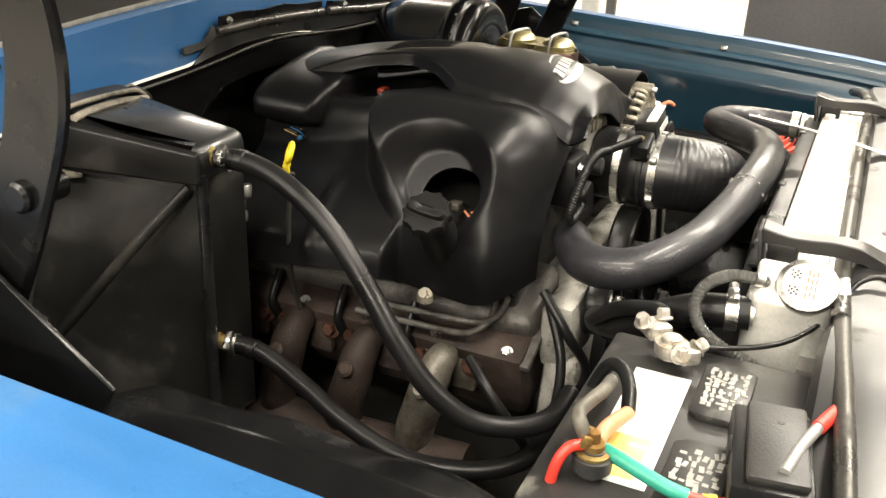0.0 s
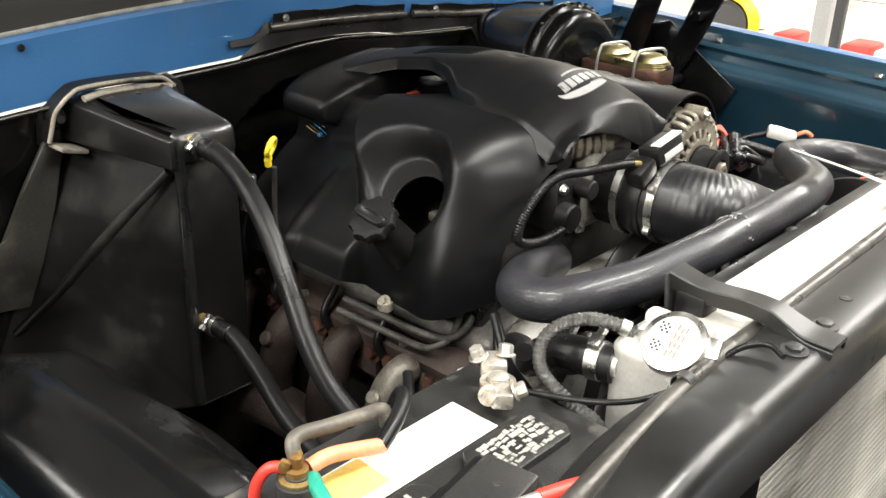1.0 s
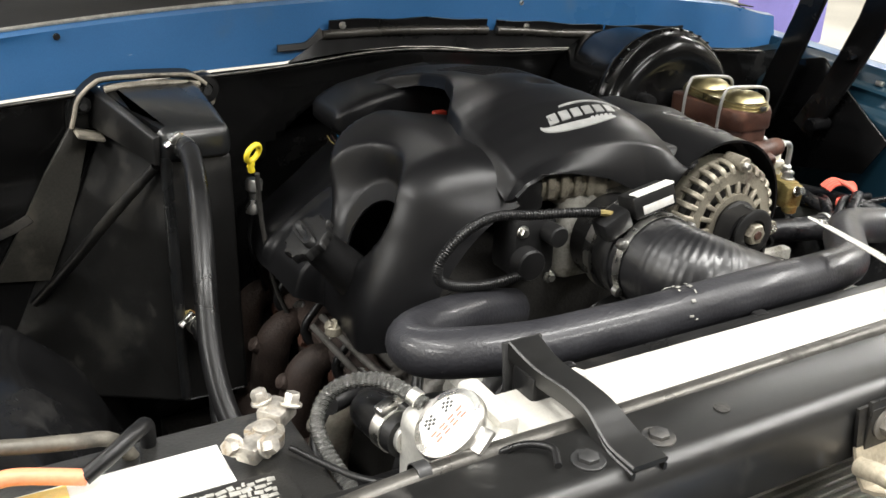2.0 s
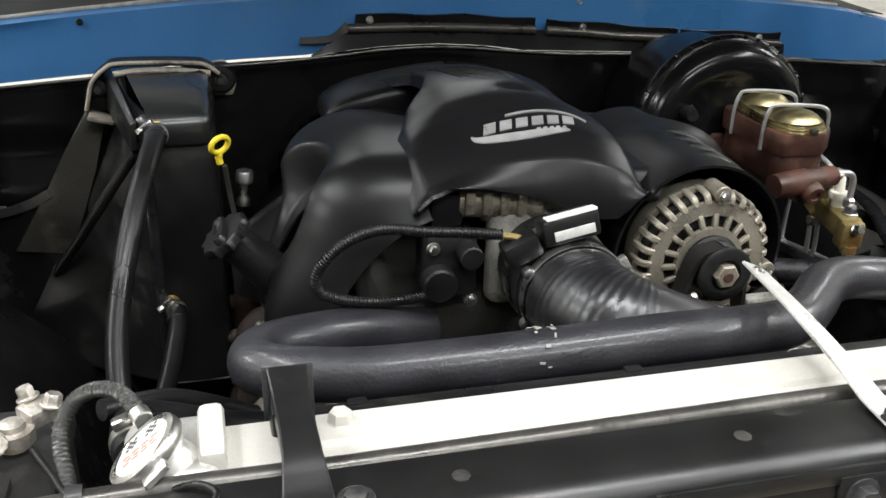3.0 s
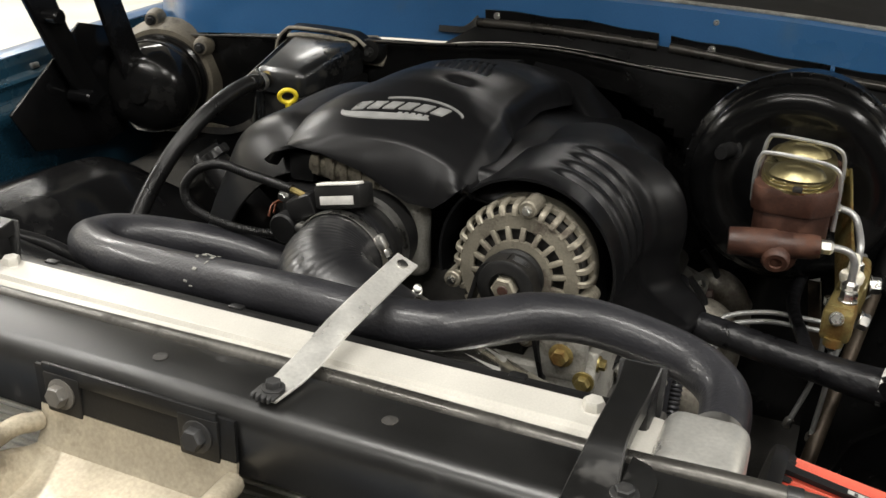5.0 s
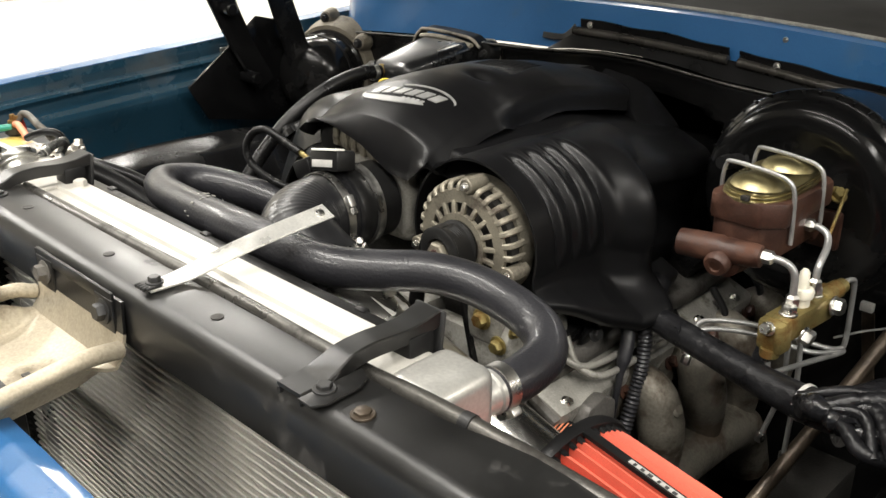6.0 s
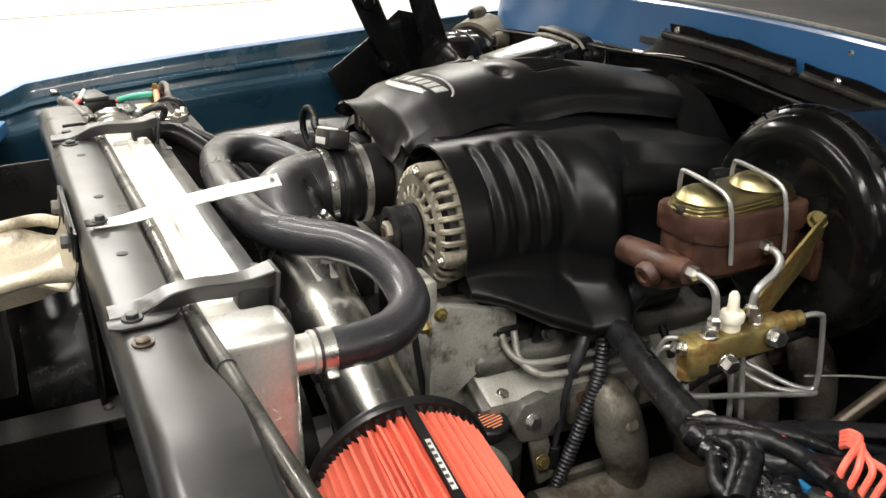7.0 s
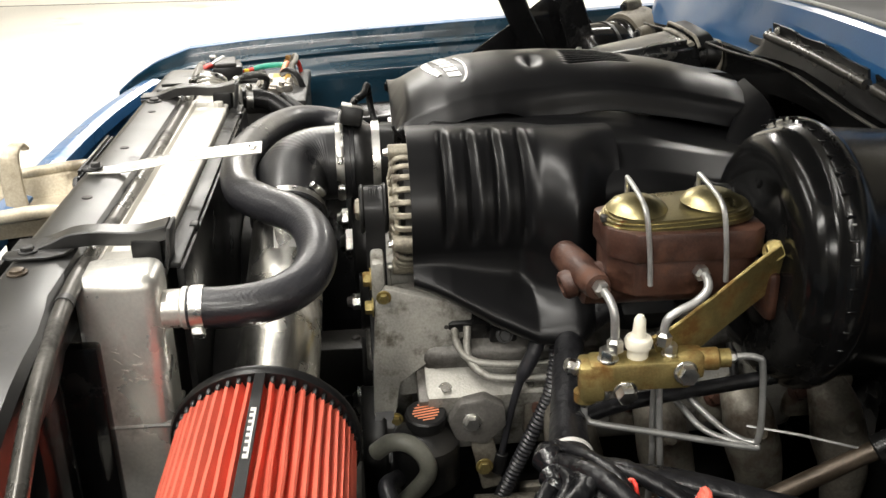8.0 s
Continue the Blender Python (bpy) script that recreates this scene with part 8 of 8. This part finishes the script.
for k in range(5):
    g = Vector((math.cos(radians(38 + 62 * k)), 0, math.sin(radians(38 + 62 * k))))
    q = bo + bd * 0.012 + g * 0.110
    e = part("lug", lathe(bmesh.new(), q, bd, [(0, 0.019), (0.012, 0.018), (0.030, 0.013), (0.032, 0.009)], 16), M_HOUSING, blow)
    part("bolt", hexhead(bmesh.new(), q + bd * 0.031, bd, 0.007, 0.006), M_DUSTY, e)
t = bmesh.new()
strip(t, [(-0.775, 0.938, 0.838), (-0.735, 0.936, 0.850), (-0.69, 0.936, 0.853), (-0.655, 0.938, 0.852)], [0.012, 0.014, 0.014, 0.012], 0.004, (0, 0, 1))
part("foot", t, M_HOUSING, blow, "dusty foot flange")
bw = thing("wire", (-0.66, 0.80, 0.90), "orange wire from the blower motor", "wire")
part("insulation", tube(bmesh.new(), [(-0.682, 0.848, 0.945), (-0.680, 0.842, 0.925), (-0.694, 0.838, 0.905), (-0.722, 0.836, 0.885), (-0.755, 0.838, 0.868)], 0.0024, 8, 6), M_ORANGE, bw)

# meter harness, cap side wiring, firewall fittings
mh = thing("meter_harness", (-0.2, 0.34, 0.98), "black corrugated harness looping to the air meter", "wiring harness")
part("conduit", tube(bmesh.new(), [(-0.104, 0.316, 1.026), (-0.135, 0.322, 1.028), (-0.172, 0.334, 1.027), (-0.214, 0.340, 1.030), (-0.248, 0.342, 1.018), (-0.272, 0.345, 0.992), (-0.270, 0.350, 0.966), (-0.235, 0.356, 0.950), (-0.19, 0.362, 0.944), (-0.14, 0.368, 0.946)], 0.0052, 12, 6, ripple=0.0004, pitch=0.003), M_RUBBER, mh)
part("wires", tube(bmesh.new(), [(-0.082, 0.314, 1.020), (-0.095, 0.315, 1.024), (-0.108, 0.317, 1.026)], 0.0036, 8, 4), M_GOLD, mh, "bare tan wires")
for p0, p1, p2, p3 in (((-0.285, 0.36, 0.86), (-0.315, 0.33, 0.80), (-0.33, 0.33, 0.73), (-0.30, 0.35, 0.66)), ((-0.28, 0.37, 0.87), (-0.30, 0.33, 0.83), (-0.27, 0.31, 0.77), (-0.26, 0.33, 0.70)), ((-0.36, 0.43, 0.80), (-0.39, 0.39, 0.78), (-0.38, 0.35, 0.72), (-0.34, 0.34, 0.66))):
    w = thing("wire", p0, "black wrapped engine wire", "wire", "engine wires")
    part("insulation", tube(bmesh.new(), [p0, p1, p2, p3], 0.0062, 10, 6), M_RUBBER, w)
fw = thing("firewall_fitting", (0.38, 0.94, 1.00), "bright clips and a small hose fitting on the firewall", "fitting")
for k, (cx, cz, tilt) in enumerate(((0.346, 1.010, -20), (0.366, 1.002, 15), (0.388, 1.006, -10), (0.410, 1.012, 25))):
    t = box(bmesh.new(), (cx, 0.932, cz), (0.016, 0.012, 0.007), 0.002, (0, tilt, 0))
    cyl(t, (cx + 0.004, 0.942, cz - 0.004), (cx + 0.004, 0.918, cz - 0.004), 0.0042, 10)
    part("clip", t, M_ZINC, fw)

cw = thing("coil_wiring", (-0.27, 0.735, 0.98), "short coloured wires and a blue plug under the cover", "wiring")
for k, (m_, dx) in enumerate(((M_GOLD, 0.022), (M_RUST, 0.030), (M_FUSEBLUE, 0.040), (M_RUBBER, 0.050))):
    part("wire", tube(bmesh.new(), [(-0.225 + dx * 0.8, 0.788, 0.990), (-0.226 + dx * 0.8, 0.772, 0.986), (-0.216 + dx * 0.8, 0.766, 0.978 - 0.002 * k), (-0.203 + dx * 0.8, 0.772, 0.974)], 0.0009, 6, 5), m_, cw)
part("plug", box(bmesh.new(), (-0.200, 0.768, 0.980), (0.007, 0.006, 0.006), 0.0015), M_FUSEBLUE, cw, "blue plug")
inj = thing("injector_wiring", (-0.262, 0.50, 0.93), "red and orange plug wires inside the filler opening", "wiring")
part("plug", box(bmesh.new(), (-0.225, 0.515, 0.935), (0.016, 0.016, 0.012), 0.003), M_EXH, inj, "pale plug")
for k in range(2):
    part("wire", tube(bmesh.new(), [(-0.23, 0.50 - 0.01 * k, 0.932), (-0.242, 0.488 - 0.01 * k, 0.930), (-0.24, 0.475 - 0.012 * k, 0.918)], 0.0016, 8, 5), M_ORANGE, inj)
clip = solo("cover_clip", box(bmesh.new(), (-0.078, 0.702, 1.030), (0.020, 0.012, 0.010), 0.003), M_CLIPRED, "small red-brown clip in the cover recess", "clip")

# frame rails under the bay
for s in (-1, 1):
    rail_ = thing("frame_rail", (s * 0.40, 0.45, 0.34), "dark greasy steel frame rail", "frame rail", "frame rails")
    part("web", box(bmesh.new(), (s * 0.436, 0.45, 0.42), (0.008, 1.3, 0.142), 0.003), M_BLOCK, rail_)
    part("top_flange", box(bmesh.new(), (s * 0.40, 0.45, 0.494), (0.08, 1.3, 0.007), 0.003), M_BLOCK, rail_)
    part("bottom_flange", box(bmesh.new(), (s * 0.40, 0.45, 0.346), (0.08, 1.3, 0.007), 0.003), M_BLOCK, rail_)
    for y in (0.0, 0.3, 0.36, 0.7):
        part("rivet", lathe(bmesh.new(), (s * 0.40, y, 0.497), (0, 0, 1), [(0, 0.010), (0.004, 0.009), (0.007, 0.005), (0.0075, 0.001)], 14), M_BLOCK, rail_)
solo("crossmember", box(bmesh.new(), (0, 0.45, 0.36), (0.72, 0.30, 0.10), 0.02), M_BLOCK, "dark greasy steel crossmember under the engine", "crossmember")

# Invented black sheets that block the bright floor and darken the bay.
pan = thing("added_bay_blocker", (0, 0.3, 0.3), "black sheets added to block the floor and its bounced light", "splash pan")
part("floor_blocker", box(bmesh.new(), (0, 0.42, 0.235), (1.62, 1.54, 0.01), 0.003), M_BLOCK, pan)
part("front_blocker", box(bmesh.new(), (0, -0.212, 0.525), (1.54, 0.008, 0.57), 0.003), M_BLOCK, pan)
